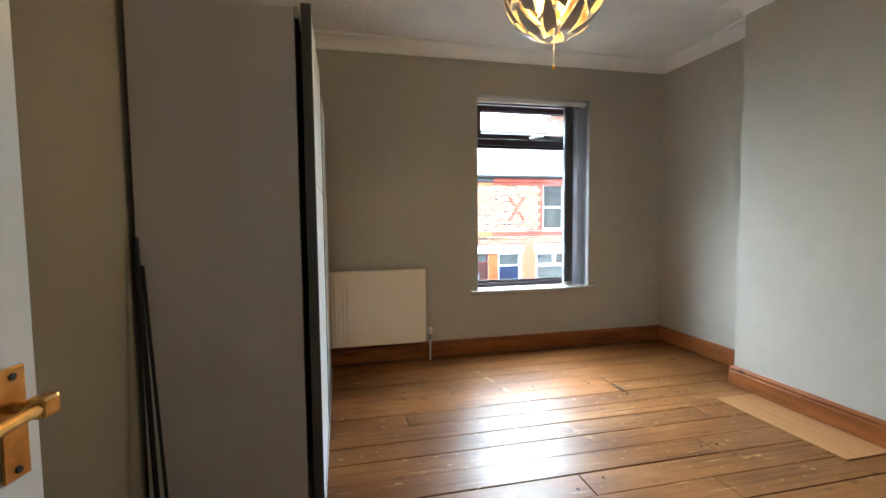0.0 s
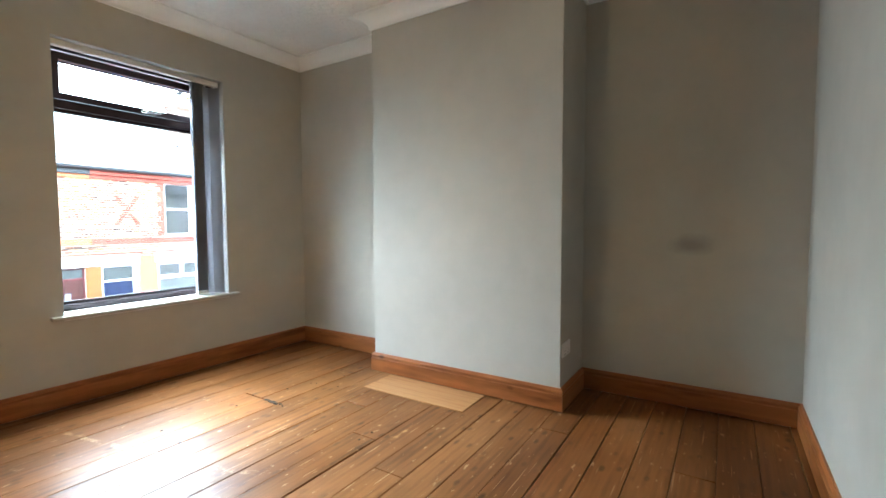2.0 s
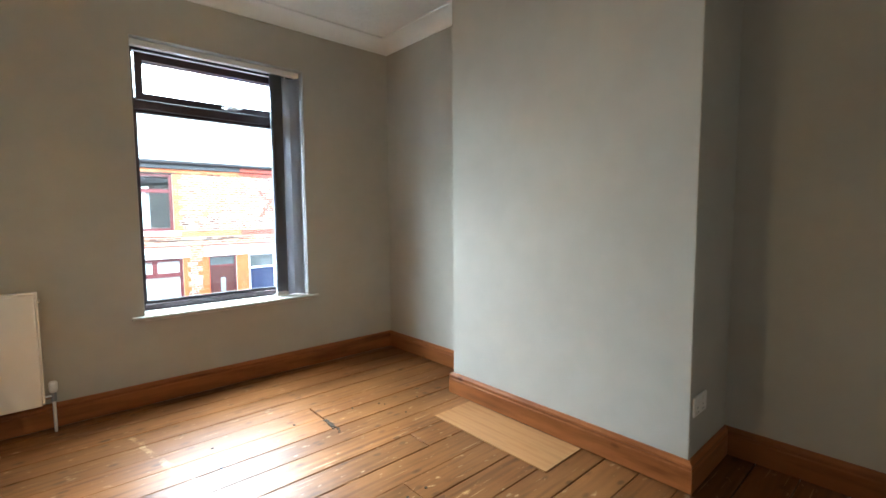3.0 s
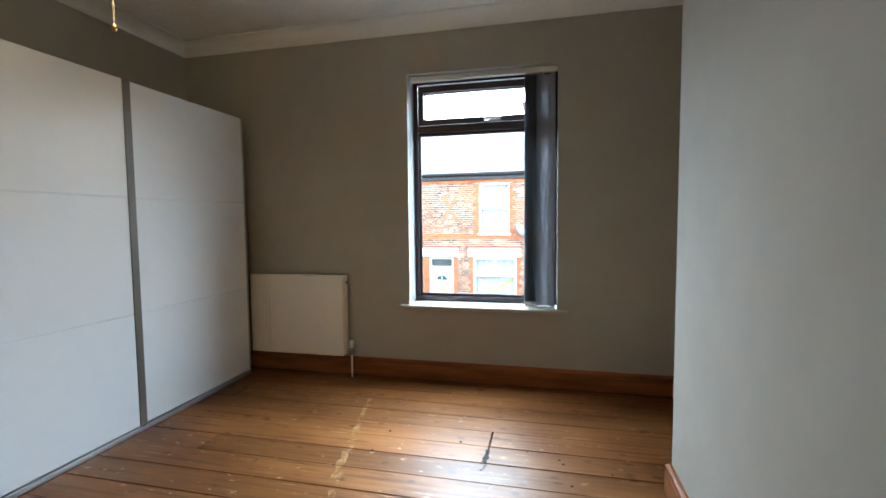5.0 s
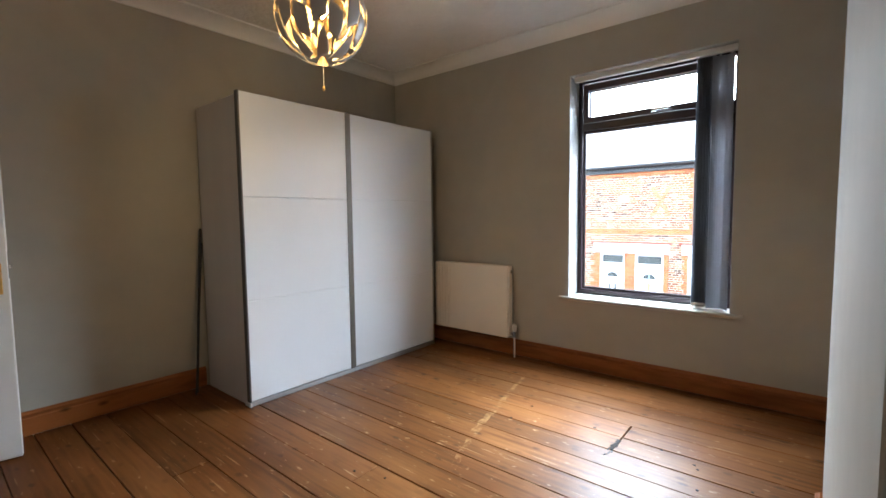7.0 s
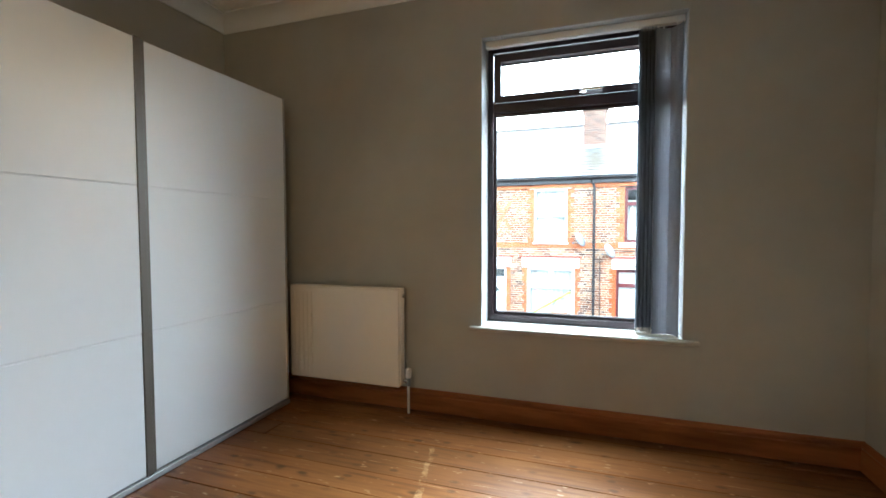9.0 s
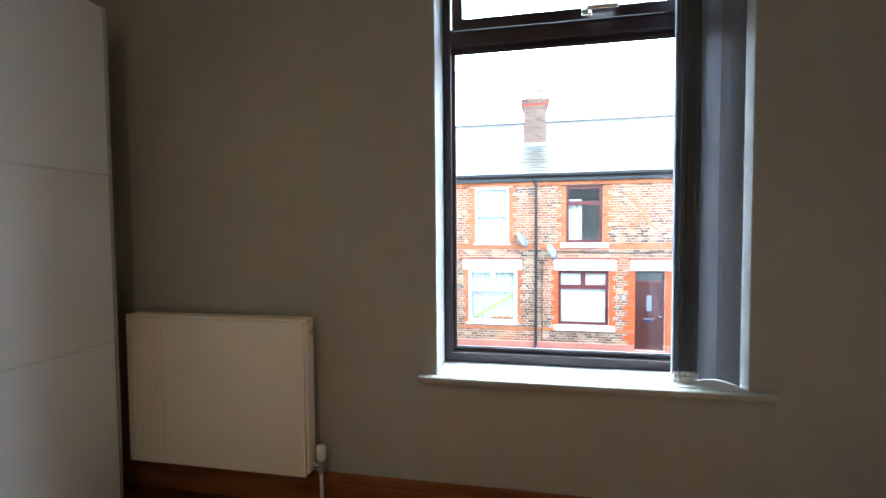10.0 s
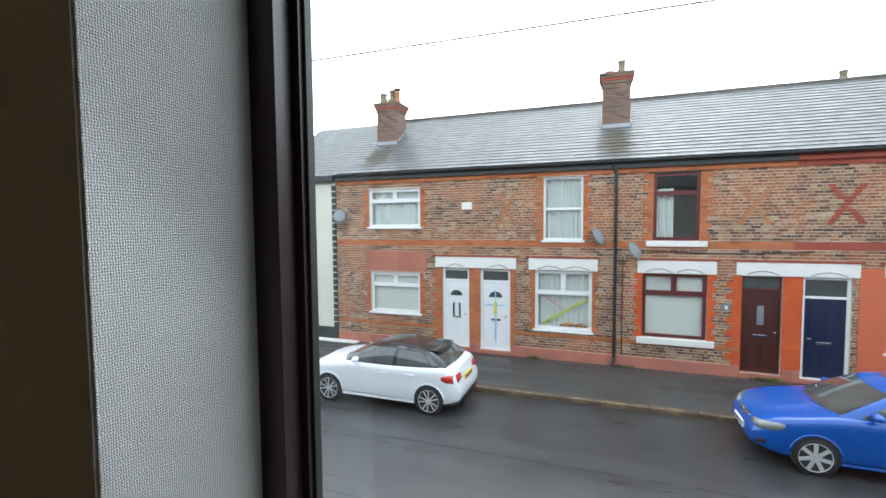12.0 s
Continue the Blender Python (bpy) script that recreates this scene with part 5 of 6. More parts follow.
ha = house(-6.28, -1.44, [A_UP, A_LOW, A_DOOR], "brown brick terraced house with a white panelled door", "orange", 1)
street_window(ha, A_UP, "lights")
street_window(ha, A_LOW, "lights", dress="blank")
street_door(ha, A_DOOR, "door_white", "upvc", -0.52, "long")
surround(ha, A_UP, "orange"), surround(ha, A_LOW, "orange"), surround(ha, A_DOOR, "orange", 0.2)
part("render_patch", box(-5.2, -3.0, F - 0.008, F + 0.02, -0.3, 0.35, 0.004), M["plinth"], ha, "faded pink repair patch")
for k in range(23):
    z = -2.3 + k * 0.212
    part("quoin", box(-6.47, -6.315, F - 0.01, F + 0.03, z, z + 0.165, 0.004), M["quoin_dark"], ha)
hb = house(-1.44, 2.53, [B_DOOR, B_UP, B_LOW], "brown brick terraced house with a taped white door", "orange", 2)
street_window(hb, B_UP, "sash")
wb = street_window(hb, B_LOW, "pair")
surround(hb, B_UP, "orange"), surround(hb, B_LOW, "orange", 0.1)
db = street_door(hb, B_DOOR, "door_white", "upvc", -0.52, "fan")
part("brick_pier", box(-1.615, -1.27, F - 0.012, F + 0.03, -2.42, -0.14), M["orange"], hb)
part("brick_pier", box(-0.352, -0.2, F - 0.012, F + 0.03, -2.42, -0.14), M["orange"], hb)
part("blue_strip", box(-0.832, -0.798, F + 0.066, F + 0.072, -2.35, -0.75, 0.002), M["tape_blue"], db, "pale blue plastic strip")
part("blue_strip", box(-1.13, -0.52, F + 0.066, F + 0.072, -1.252, -1.218, 0.002), M["tape_blue"], db, "pale blue plastic strip")
part("yellow_strip", box(-0.86, -0.77, F + 0.064, F + 0.0675, -1.55, -1.15, 0.002), M["tape_yellow"], db, "yellow tape")
tp = box(-0.72, 0.72, -0.004, 0.004, -0.035, 0.035)
bmesh.ops.transform(tp, matrix=Matrix.Translation((1.19, F + 0.14, -1.33)) @ Matrix.Rotation(-0.56, 4, "Y"), verts=tp.verts[:])
part("yellow_tape", tp, M["tape_yellow"], wb, "yellow tape across the pane")
tp = box(-0.3, 0.3, -0.003, 0.003, -0.02, 0.02)
bmesh.ops.transform(tp, matrix=Matrix.Translation((0.85, F + 0.13, -1.05)) @ Matrix.Rotation(0.6, 4, "Y"), verts=tp.verts[:])
part("pink_strip", tp, M["tape_pink"], wb)
for i in range(7):
    part("ornament", ball((1.1 + i * 0.11, F + 0.155, -1.72 + 0.02 * (i % 2)), 0.04 + 0.012 * (i % 3), n=8), M["toys"], wb, "small orange ornament")
lintel(hb, -2.709, -0.171, -0.133, 0.204, ((-0.98, -0.44), (-2.3, -1.8)))
lintel(hb, 0.19, 2.082, -0.129, 0.207, ((0.45, 1.12), (1.18, 1.85)))
part("head_stone", box(0.436, 1.826, F - 0.02, F + 0.1, 2.512, 2.69, 0.006), M["stone_white"], hb, "white painted head stone")
alarm = thing("alarm_box", (-1.67, F, 1.63), "white plastic alarm box on the brick wall", "alarm box")
part("case", box(-1.83, -1.51, F - 0.08, F, 1.63, 1.86, 0.02, seg=2), M["plastic"], alarm)

hc = house(2.53, 6.55, [C_UP, C_LOW, C_DOOR], "brown brick terraced house with brown window frames and door", "orange", 3)
# the half sheet imitates the pale reflection in the upper glass
street_window(hc, C_UP, "single_light", "brown_frame", False, "half")
street_window(hc, C_LOW, "lights", "brown_frame", False, "blank")
street_door(hc, C_DOOR, "door_brown", "brown_frame", -0.48, "square")
surround(hc, C_UP, "orange", 0.15), surround(hc, C_LOW, "orange_paint", 0.12), surround(hc, C_DOOR, "orange_paint", 0.2)
part("head_board", box(3.29, 4.684, F - 0.02, F + 0.1, 2.505, 2.72, 0.006), M["gutter"], hc, "black painted head board")
part("upper_sill", box(3.285, 4.715, F - 0.06, F + 0.1, 0.575, 0.725, 0.01), M["stone_white"], hc, "white painted stone sill")
part("lower_sill", box(3.09, 4.92, F - 0.07, F + 0.1, -2.03, -1.86, 0.01), M["stone_white"], hc, "white painted stone sill")
lintel(hc, 3.09, 4.94, -0.129, 0.207, ((3.3, 3.93), (4.03, 4.66)))
lintel(hc, 5.37, 7.836, -0.123, 0.205, ((5.6, 6.26), (6.9, 7.6)))
brick_x(hc, 5.35, 6.1, 1.14, 2.08, "faint_orange")
brick_x(hb, -0.8, -0.15, 1.14, 2.12, "faint_orange")
plaque = thing("number_plaque", (5.17, F, -1.04), "small pale house number plaque", "plaque")
part("tile", box(5.07, 5.27, F - 0.015, F, -1.04, -0.87, 0.004), M["dish"], plaque)
part("figure_bar", box(5.14, 5.2, F - 0.018, F - 0.0145, -1.0, -0.91), M["upvc"], plaque)

hd_ = house(6.55, 10.5, [D_DOOR, D_UP, D_LOW], "terraced house with red painted ground floor and navy door", "dark_red", 4, "render")
part("red_render", holed(7.84, 10.5, -2.42, 0.1, F - 0.012, F + 0.03, [D_LOW]), M["red_render"], hd_, "smooth red painted render")
part("brick_pier", box(6.358, 6.754, F - 0.016, F + 0.03, -2.42, -0.13), M["orange_paint"], hd_)
street_window(hd_, D_UP, "sash", dress="side")
street_window(hd_, D_LOW, "lights", dress="slats")
# a squashed red ball for an unidentified red shape
heap = ball((9.2, F + 0.42, -1.45), 0.3, n=12)
bmesh.ops.transform(heap, matrix=Matrix.Translation((9.2, F + 0.42, -1.62)) @ Matrix.Diagonal((1.7, 0.6, 0.9, 1)) @ Matrix.Translation((-9.2, -F - 0.42, 1.45)), verts=heap.verts[:])
part("red_cushion", heap, M["red_render"], hd_, "red rounded shape behind the blind", True)
street_door(hd_, D_DOOR, "door_blue", "upvc", -0.62, "plain")
surround(hd_, D_UP, "dark_red", 0.13)
lintel(hd_, 8.279, 10.16, -0.105, 0.215, ((8.5, 9.15), (9.22, 9.9)))
part("head_stone", box(8.55, 9.96, F - 0.02, F + 0.1, 2.575, 2.7, 0.006), M["stone_white"], hd_, "white painted head stone")
brick_x(hd_, 7.166, 7.9, 1.13, 2.08, "dark_red")
he = house(10.5, 14.5, [E_UP, E_LOW], "brown brick terraced house with white windows", "dark_red", 5)
street_window(he, E_UP, "vent", dress="side")
street_window(he, E_LOW, "pair")
surround(he, E_UP, "dark_red"), surround(he, E_LOW, "dark_red")
lintel(he, 11.139, 13.0, -0.102, 0.213, ((11.4, 12.0), (12.1, 12.7)))
part("head_stone", box(11.4, 12.8, F - 0.02, F + 0.1, 2.505, 2.68, 0.006), M["stone_white"], he, "white painted head stone")
brick_x(he, 10.65, 11.2, 1.15, 2.06, "dark_red")
hf = house(14.5, 22.5, [], "brown brick terraced house at the end of the view", "dark_red", 6)
# rendered end house
hx = thing("rendered_house", (-9.5, F, ZP), "cream rendered house with a slate roof", "house")
part("wall", box(-13.0, -6.33, F + 0.02, F + 0.3, ZP - 0.1, 2.74), M["render_cream"], hx)
part("plinth", box(-13.0, -6.33, F - 0.02, F + 0.05, ZP, -2.3), M["quoin_dark"], hx, "dark painted plinth")
rf = part("roof", roof_slates(-9.0, -6.28, 9, 0.05), M["slate"], hx, "wet grey slates")
part("roof", roof_slates(-13.0, -9.0, 10, 0.6), M["slate"], hx, "wet grey slates")
part("gutter", box(-13.0, -6.28, ROOF_Y0 - 0.03, F + 0.04, 2.66, 2.86), M["gutter"], hx)
part("gable", box(-13.0, -6.3, F + 0.302, F + 3.0, ZP, 2.74), M["render_cream"], hx)


def chimney(cx, fy, z_top, pots, side=0.78, depth=0.75):
    """A brick stack through the slope with oversailing courses, flashing and pots."""
    c = thing("chimney_stack", (cx, fy + depth / 2, 3.5), "sooty brick chimney stack with clay pots on the slate roof", "chimney", "chimney stacks")
    w = side / 2
    part("stack", box(cx - w, cx + w, fy, fy + depth, 3.3, z_top - 0.3), M["chimney"], c)
    for k in range(4):
        o = 0.03 + 0.025 * k
        part("corbel_course", box(cx - w - o, cx + w + o, fy - o, fy + depth + o, z_top - 0.3 + k * 0.075, z_top - 0.3 + (k + 1) * 0.075 - 0.003, 0.004), M["chimney" if k != 1 else "dark_red"], c)
    part("mortar_cap", box(cx - w + 0.02, cx + w - 0.02, fy + 0.03, fy + depth - 0.03, z_top, z_top + 0.05, 0.02), M["kerb"], c)
    zs = ROOF_Z0 + (fy - ROOF_Y0) * (ROOF_Z1 - ROOF_Z0) / (ROOF_Y1 - ROOF_Y0)
    if fy < ROOF_Y1:
        part("flashing", box(cx - w - 0.03, cx + w + 0.03, fy - 0.02, fy + 0.1, zs - 0.02, zs + 0.12, 0.004), M["lead"], c, "lead flashing")
        slope = (ROOF_Z1 - ROOF_Z0) / (ROOF_Y1 - ROOF_Y0)
        for sg in (-1, 1):
            fl = bmesh.new()
            ring = [(fy - 0.02, zs - 0.02), (fy + depth, zs - 0.02 + slope * depth), (fy + depth, zs + 0.13 + slope * depth), (fy - 0.02, zs + 0.12)]
            ends = [[fl.verts.new((cx + sg * (w + o), yy, zz)) for yy, zz in ring] for o in (0.002, 0.03)]
            for i in range(4):
                fl.faces.new((ends[0][i], ends[0][(i + 1) % 4], ends[1][(i + 1) % 4], ends[1][i]))
            fl.faces.new(ends[0]), fl.faces.new(ends[1])
            part("side_flashing", fl, M["lead"], c, "lead flashing up the side")
    for dx, dy, hgt, r, m, cap in pots:
        p = part("chimney_pot", lathe([(r * 0.9, 0.0), (r, 0.02), (r * 0.85, 0.05), (r * 0.75, hgt - 0.06), (r * 0.95, hgt - 0.04), (r * 0.95, hgt), (r * 0.65, hgt), (r * 0.6, 0.1)], (cx + dx, fy + depth / 2 + dy, z_top + 0.03), "z", 16), M[m], c, "clay chimney pot", True)
        if cap:
            part("cowl", lathe([(0.0, 0.06), (r * 1.2, 0.03), (r * 1.3, 0.0), (r * 0.5, -0.02)], (cx + dx, fy + depth / 2 + dy, z_top + hgt + 0.1), "z", 14), M["gutter"], p, "dark metal cowl")
    return c


chimney(2.53, 14.164, 5.64, [(0.14, 0.0, 0.4, 0.13, "buff", False), (-0.2, 0.0, 0.12, 0.16, "clay", False)])
chimney(10.33, 14.164, 5.72, [(0.2, -0.1, 0.34, 0.14, "clay", False), (-0.05, 0.1, 0.42, 0.11, "lead", True), (-0.25, 0.2, 0.1, 0.14, "clay", False)])
chimney(-5.05, 14.164, 5.5, [(-0.26, -0.1, 0.36, 0.15, "buff", False), (0.0, 0.12, 0.52, 0.14, "buff", False), (0.05, -0.18, 0.12, 0.12, "buff", False), (0.25, 0.0, 0.42, 0.11, "clay", True)])
chimney(9.1, 17.2, 5.55, [(0.15, 0.0, 0.35, 0.14, "buff", False), (-0.2, 0.0, 0.1, 0.15, "clay", False)])
chimney(16.4, 14.9, 5.7, [(0.1, 0.0, 0.35, 0.15, "buff", False)])

pipe = thing("downpipe", (2.53, F - 0.07, ZP), "black drainpipe down the party wall", "downpipe")
part("pipe", tube((2.53, F - 0.07, -2.5), (2.53, F - 0.07, 2.55), 0.04), M["gutter"], pipe)
part("swan_neck", tube((2.53, F - 0.07, 2.55), (2.4, F - 0.12, 2.84), 0.04), M["gutter"], pipe)
part("shoe", tube((2.53, F - 0.07, -2.5), (2.46, F - 0.16, -2.68), 0.045), M["gutter"], pipe)
for z in (-1.9, -0.6, 0.7, 2.0):
    part("bracket", tube((2.53, F - 0.07, z), (2.53, F - 0.07, z + 0.08), 0.055), M["gutter"], pipe)
part("thin_cable", tube((2.72, F - 0.02, -2.4), (2.72, F - 0.02, 0.3), 0.012, n=8), M["cable"], pipe)


def sat_dish(x, z, face):
    d = thing("satellite_dish", (x, F, z), "grey satellite dish on the brick wall", "satellite dish", "satellite dishes")
    m = Matrix.Translation((x, F - 0.28, z)) @ Matrix.Rotation(face, 4, "Z") @ Matrix.Rotation(radians(62), 4, "X")
    bm = lathe([(0.001, 0.05), (0.1, 0.045), (0.2, 0.02), (0.26, -0.01), (0.265, -0.005), (0.2, 0.03), (0.1, 0.055), (0.001, 0.06)], (0, 0, 0), "z", 20)
    bmesh.ops.transform(bm, matrix=m @ Matrix.Diagonal((0.82, 1, 1, 1)), verts=bm.verts[:])
    part("reflector", bm, M["dish"], d, "", True)
    part("wall_bracket", tube((x, F, z - 0.02), (x, F - 0.25, z - 0.02), 0.02), M["gutter"], d)
    tip = m @ Vector((0, 0.02, -0.32))
    arm = part("arm", tube((x, F - 0.27, z - 0.14), tip, 0.012), M["gutter"], d)
    part("receiver", ball(tip, 0.035, n=8), M["dish"], arm)


sat_dish(2.12, 0.84, radians(55)), sat_dish(3.02, 0.48, radians(50)), sat_dish(-5.98, 1.5, radians(25)), sat_dish(11.0, 1.2, radians(40))
cb_ = bmesh.new()
pts = [Vector((3.1 + 3.8 * k / 16, F - 0.02, 0.47 - 0.05 * math.sin(math.pi * k / 16))) for k in range(17)]
for p, q in zip(pts, pts[1:]):
    tube(p, q, 0.012, cb_, 6)
single("wall_cable", cb_, M["cable"], "black cable looped along the brick wall", "cable", base=(3.1, F - 0.02, 0.47))
wr = bmesh.new()
ends, mids = (Vector((-30, 0.5, 3.02)), Vector((26, 12.62, 2.9))), (Vector((-14, 5.6, 3.78)), Vector((13, 5.6, 3.62)))
pts = []
for k in range(41):
    x = -30 + 56 * k / 40
    if x < -14:
        p = ends[0].lerp(mids[0], math.sin((x + 30) / 16 * math.pi / 2))
    elif x < 13:
        p = mids[0].lerp(mids[1], (x + 14) / 27)
    else:
        p = mids[1].lerp(ends[1], 1 - math.cos((x - 13) / 13 * math.pi / 2))
    pts.append(Vector((x, p.y, p.z)))
for p, q in zip(pts, pts[1:]):
    tube(p, q, 0.0125, wr, 6)
single("overhead_cable", wr, M["cable"], "thin black overhead cable across the street", "cable", base=(-30, 0.5, 3.02))
rw = random.Random(4)
for wx in (5.9, 0.35, 2.75, 6.15, 10.9, 7.9):
    bm = bmesh.new()
    for k in range(46):
        a, r = rw.uniform(0, 6.28), rw.uniform(0.01, 0.26)
        p = Vector((wx + r * 1.2 * math.cos(a), F - 0.1 - abs(r * 0.4 * math.sin(a)), ZP))
        q = p + Vector((rw.uniform(-0.06, 0.06), rw.uniform(-0.06, 0.02), rw.uniform(0.04, 0.13)))
        s = Vector((rw.uniform(-1, 1), rw.uniform(-1, 1), 0)).normalized() * 0.018
        m1 = (p + q) / 2
        vs = [bm.verts.new(v) for v in (p, m1 + s, q, m1 - s)]
        bm.faces.new(vs)
    single("weed_clump", bm, M["weed"], "low green weeds growing at the wall's foot", "weeds", "weeds", "stuff", base=(wx, F - 0.1, ZP))


# ---- cars ----
def car(name, x0, y0, L, W, belt, roof, wheels, paint, roof_paint, label, wr=0.31, spokes=(7, 0.04), sunroof=False, spoiler=False, quarter=True):
    """A parked hatchback facing -x. belt: (u, z) of bonnet, waist and tail; roof: (u, z) of screen foot, roof and hatch foot; u from the nose."""
    yc = y0 + W / 2
    c = thing(name, (x0 + L / 2, yc, ZR), label, "car", "parked cars")

    def clamp(a):
        return min(1.0, max(0.0, a))

    def at(u, v, z):
        """A place on the car; tail and nose lean inwards above the bumpers."""
        kr, kf = clamp((u - L + 0.4) / 0.4), clamp((0.35 - u) / 0.35)
        return Vector((x0 + u - kr * (0.17 * clamp((z - 0.56) / 0.45) + 0.06 * clamp((0.42 - z) / 0.2)) + kf * (0.13 * clamp((z - 0.5) / 0.28) + 0.05 * clamp((0.36 - z) / 0.15)), yc + v, ZR + z))

    def interp(tab, u):
        if u <= tab[0][0]:
            return tab[0][1]
        for (a, za), (b, zb) in zip(tab, tab[1:]):
            if u <= b:
                return za + (zb - za) * (u - a) / (b - a)
        return tab[-1][1]

    def half_width(u):
        front = u < L / 2
        e = min(1.0, max(0.0, (u if front else L - u) / (0.6 if front else 0.35)))
        k = 0.68 if front else 0.84
        return W / 2 * (k + (1 - k) * math.sin(e * math.pi / 2) ** 0.8)

    # lower body, a loft of cross sections
    bm = bmesh.new()
    rings = []
    us = [0.0, 0.02, 0.07, 0.18, 0.34, 0.55, 0.85, 1.15, 1.5, 2.0, 2.5, 3.0, 3.4, L - 0.42, L - 0.22, L - 0.1, L - 0.03, L]
    for u in us:
        hw, zt = half_width(u), interp(belt, u)
        e = min(1.0, min(u, L - u) / 0.3)
        zb = 0.19 + 0.09 * (1 - e)
        half = [(hw * 0.88, zb), (hw * 0.975, zb + 0.06), (hw * 0.99, zb + 0.14), (hw, 0.55), (hw * 0.985, zt - 0.16), (hw * 0.975, zt - 0.1), (hw * 0.93, zt - 0.025), (hw * 0.86, zt), (hw * 0.5, zt + 0.025)]
        pts = [(-v, z) for v, z in half] + [(v, z) for v, z in half[::-1]]
        rings.append([bm.verts.new(at(u, v, z)) for v, z in pts])
    n = len(rings[0])
    for p, q in zip(rings, rings[1:]):
        for i in range(n):
            bm.faces.new((p[i], p[(i + 1) % n], q[(i + 1) % n], q[i]))
    for ring in (rings[0], rings[-1]):
        for i in range(n // 2 - 1):
            bm.faces.new((ring[i], ring[i + 1], ring[n - 2 - i], ring[n - 1 - i]))
    body = part("body", bm, M[paint], c, "", True)
    sub = body.modifiers.new("round", "SUBSURF")
    sub.levels = sub.render_levels = 2

    # glasshouse: one surface round the cabin, side by side with its panes
    (ua, za), (ub, zb_), (ud, zd), (ue, ze) = roof[0], roof[1], roof[-2], roof[-1]
    top = roof[1:-1]
    wb, wt = W / 2 * 0.915, W / 2 * 0.7

    def shell(side, s, h):
        """Point of the glasshouse: side 'front', 'rear', -1 or 1; s along the side, h from waist to roof edge."""
        hh = math.sin(h * math.pi / 2) * 0.25 + h * 0.75
        wide = wb + (wt - wb) * h + 0.022 * math.sin(math.pi * h)
        if side in ("front", "rear"):
            foot, head, bow = (ua, ub, 0.2 - 0.1 * h) if side == "front" else (ue, ud, -0.13 + 0.06 * h)
            u = foot + (head - foot) * h + bow * s * s
            v = s * wide * 0.93
        else:
            uf = ua + (ub - ua) * h + 0.2 - 0.1 * h
            ur = ue + (ud - ue) * h - 0.13 + 0.06 * h
            u = uf + (ur - uf) * s
            v = side * wide * (1 - 0.07 * abs(2 * s - 1) ** 3)
        zlo = interp(belt, u) - 0.04
        zhi = interp(top, min(max(u, ub), ud)) - 0.045
        return at(u, v, zlo + (zhi - zlo) * hh)

    def grid_of(side, s0, s1, h0, h1, ns, nh, off, lean=(0.0, 0.0)):
        rows = []
        for i in range(nh + 1):
            h = h0 + (h1 - h0) * i / nh
            row_ = []
            for k in range(ns + 1):
                a, b = s0 + lean[0] * i / nh, s1 + lean[1] * i / nh
                s = a + (b - a) * k / ns
                p = shell(side, s, h)
                if off:
                    du, dh = shell(side, s + 0.01, h) - p, shell(side, s, h + 0.01) - p
                    nr = du.cross(dh).normalized()
                    mid = at((ua + ue) / 2, 0, 0.9)
                    p = p + nr * (off if nr.dot(p - mid) > 0 else -off)
                row_.append(p)
            rows.append(row_)
        return rows

    def skin(bm, rows):
        vs = [[bm.verts.new(p) for p in r] for r in rows]
        for p, q in zip(vs, vs[1:]):
            for i in range(len(p) - 1):
                bm.faces.new((p[i], p[i + 1], q[i + 1], q[i]))

    bm = bmesh.new()
    for side, s0, s1 in (("front", -1, 1), (1, 0, 1), ("rear", 1, -1), (-1, 1, 0)):
        skin(bm, grid_of(side, s0, s1, 0, 1, 10, 8, 0))
    def roof_point(s, r):
        """Point of the roof: s across, r from the screen's head to the hatch's head."""
        pf, pr = shell("front", s, 1), shell("rear", s, 1)
        u = (pf.x + (pr.x - pf.x) * r) - x0
        edge = min(1.0, 4.5 * min(r, 1 - r))
        crown = 0.055 * (1 - abs(s) ** 3.5) * (0.35 + 0.65 * math.sin(edge * math.pi / 2)) if 0.01 < r < 0.99 else 0.0
        v = s * wt * (0.93 + 0.07 * (1 - abs(2 * r - 1) ** 3))
        return at(u, v, interp(top, min(max(u, ub), ud)) - 0.045 + crown)

    rows = [[roof_point(-1 + i / 6, k / 12) for i in range(13)] for k in range(13)]
    skin(bm, rows)
    bmesh.ops.remove_doubles(bm, verts=bm.verts[:], dist=0.004)
    part("cabin", bm, M[roof_paint], c, "", True)

    def pane(nm, label2, side, s0, s1, h0, h1, lean=(0.0, 0.0)):
        bm = bmesh.new()
        outer, inner = grid_of(side, s0, s1, h0, h1, 8, 5, 0.004, lean), grid_of(side, s0, s1, h0, h1, 8, 5, -0.012, lean)
        skin(bm, outer)
        rim = lambda g: g[0] + [r[-1] for r in g[1:]] + g[-1][-2::-1] + [r[0] for r in g[-2:0:-1]]
        ro, ri = rim(outer), rim(inner)
        skin(bm, [ro + ro[:1], ri + ri[:1]])
        return part(nm, bm, M["car_glass"], c, label2, True)

    ws = pane("windscreen", "dark sloping windscreen", "front", -0.93, 0.93, 0.1, 0.94)
    part("permit_disc", lathe([(0.0, 0.0), (0.035, 0.0), (0.035, 0.004), (0.0, 0.004)], shell("front", 0.6, 0.3) + Vector((-0.012, 0, 0.006)), "x", 12), M["plate_white"], ws, "small white paper disc")
    pane("rear_window", "dark sloping rear window", "rear", -0.88, 0.88, 0.14, 0.93)
    for sg in (-1, 1):
        pane("side_window", "dark tinted side window", sg, 0.07, 0.485, 0.1, 0.93, (0.02, -0.03))
        pane("side_window", "dark tinted side window", sg, 0.525, 0.85, 0.1, 0.9, (-0.03, 0.0 if quarter else -0.05))
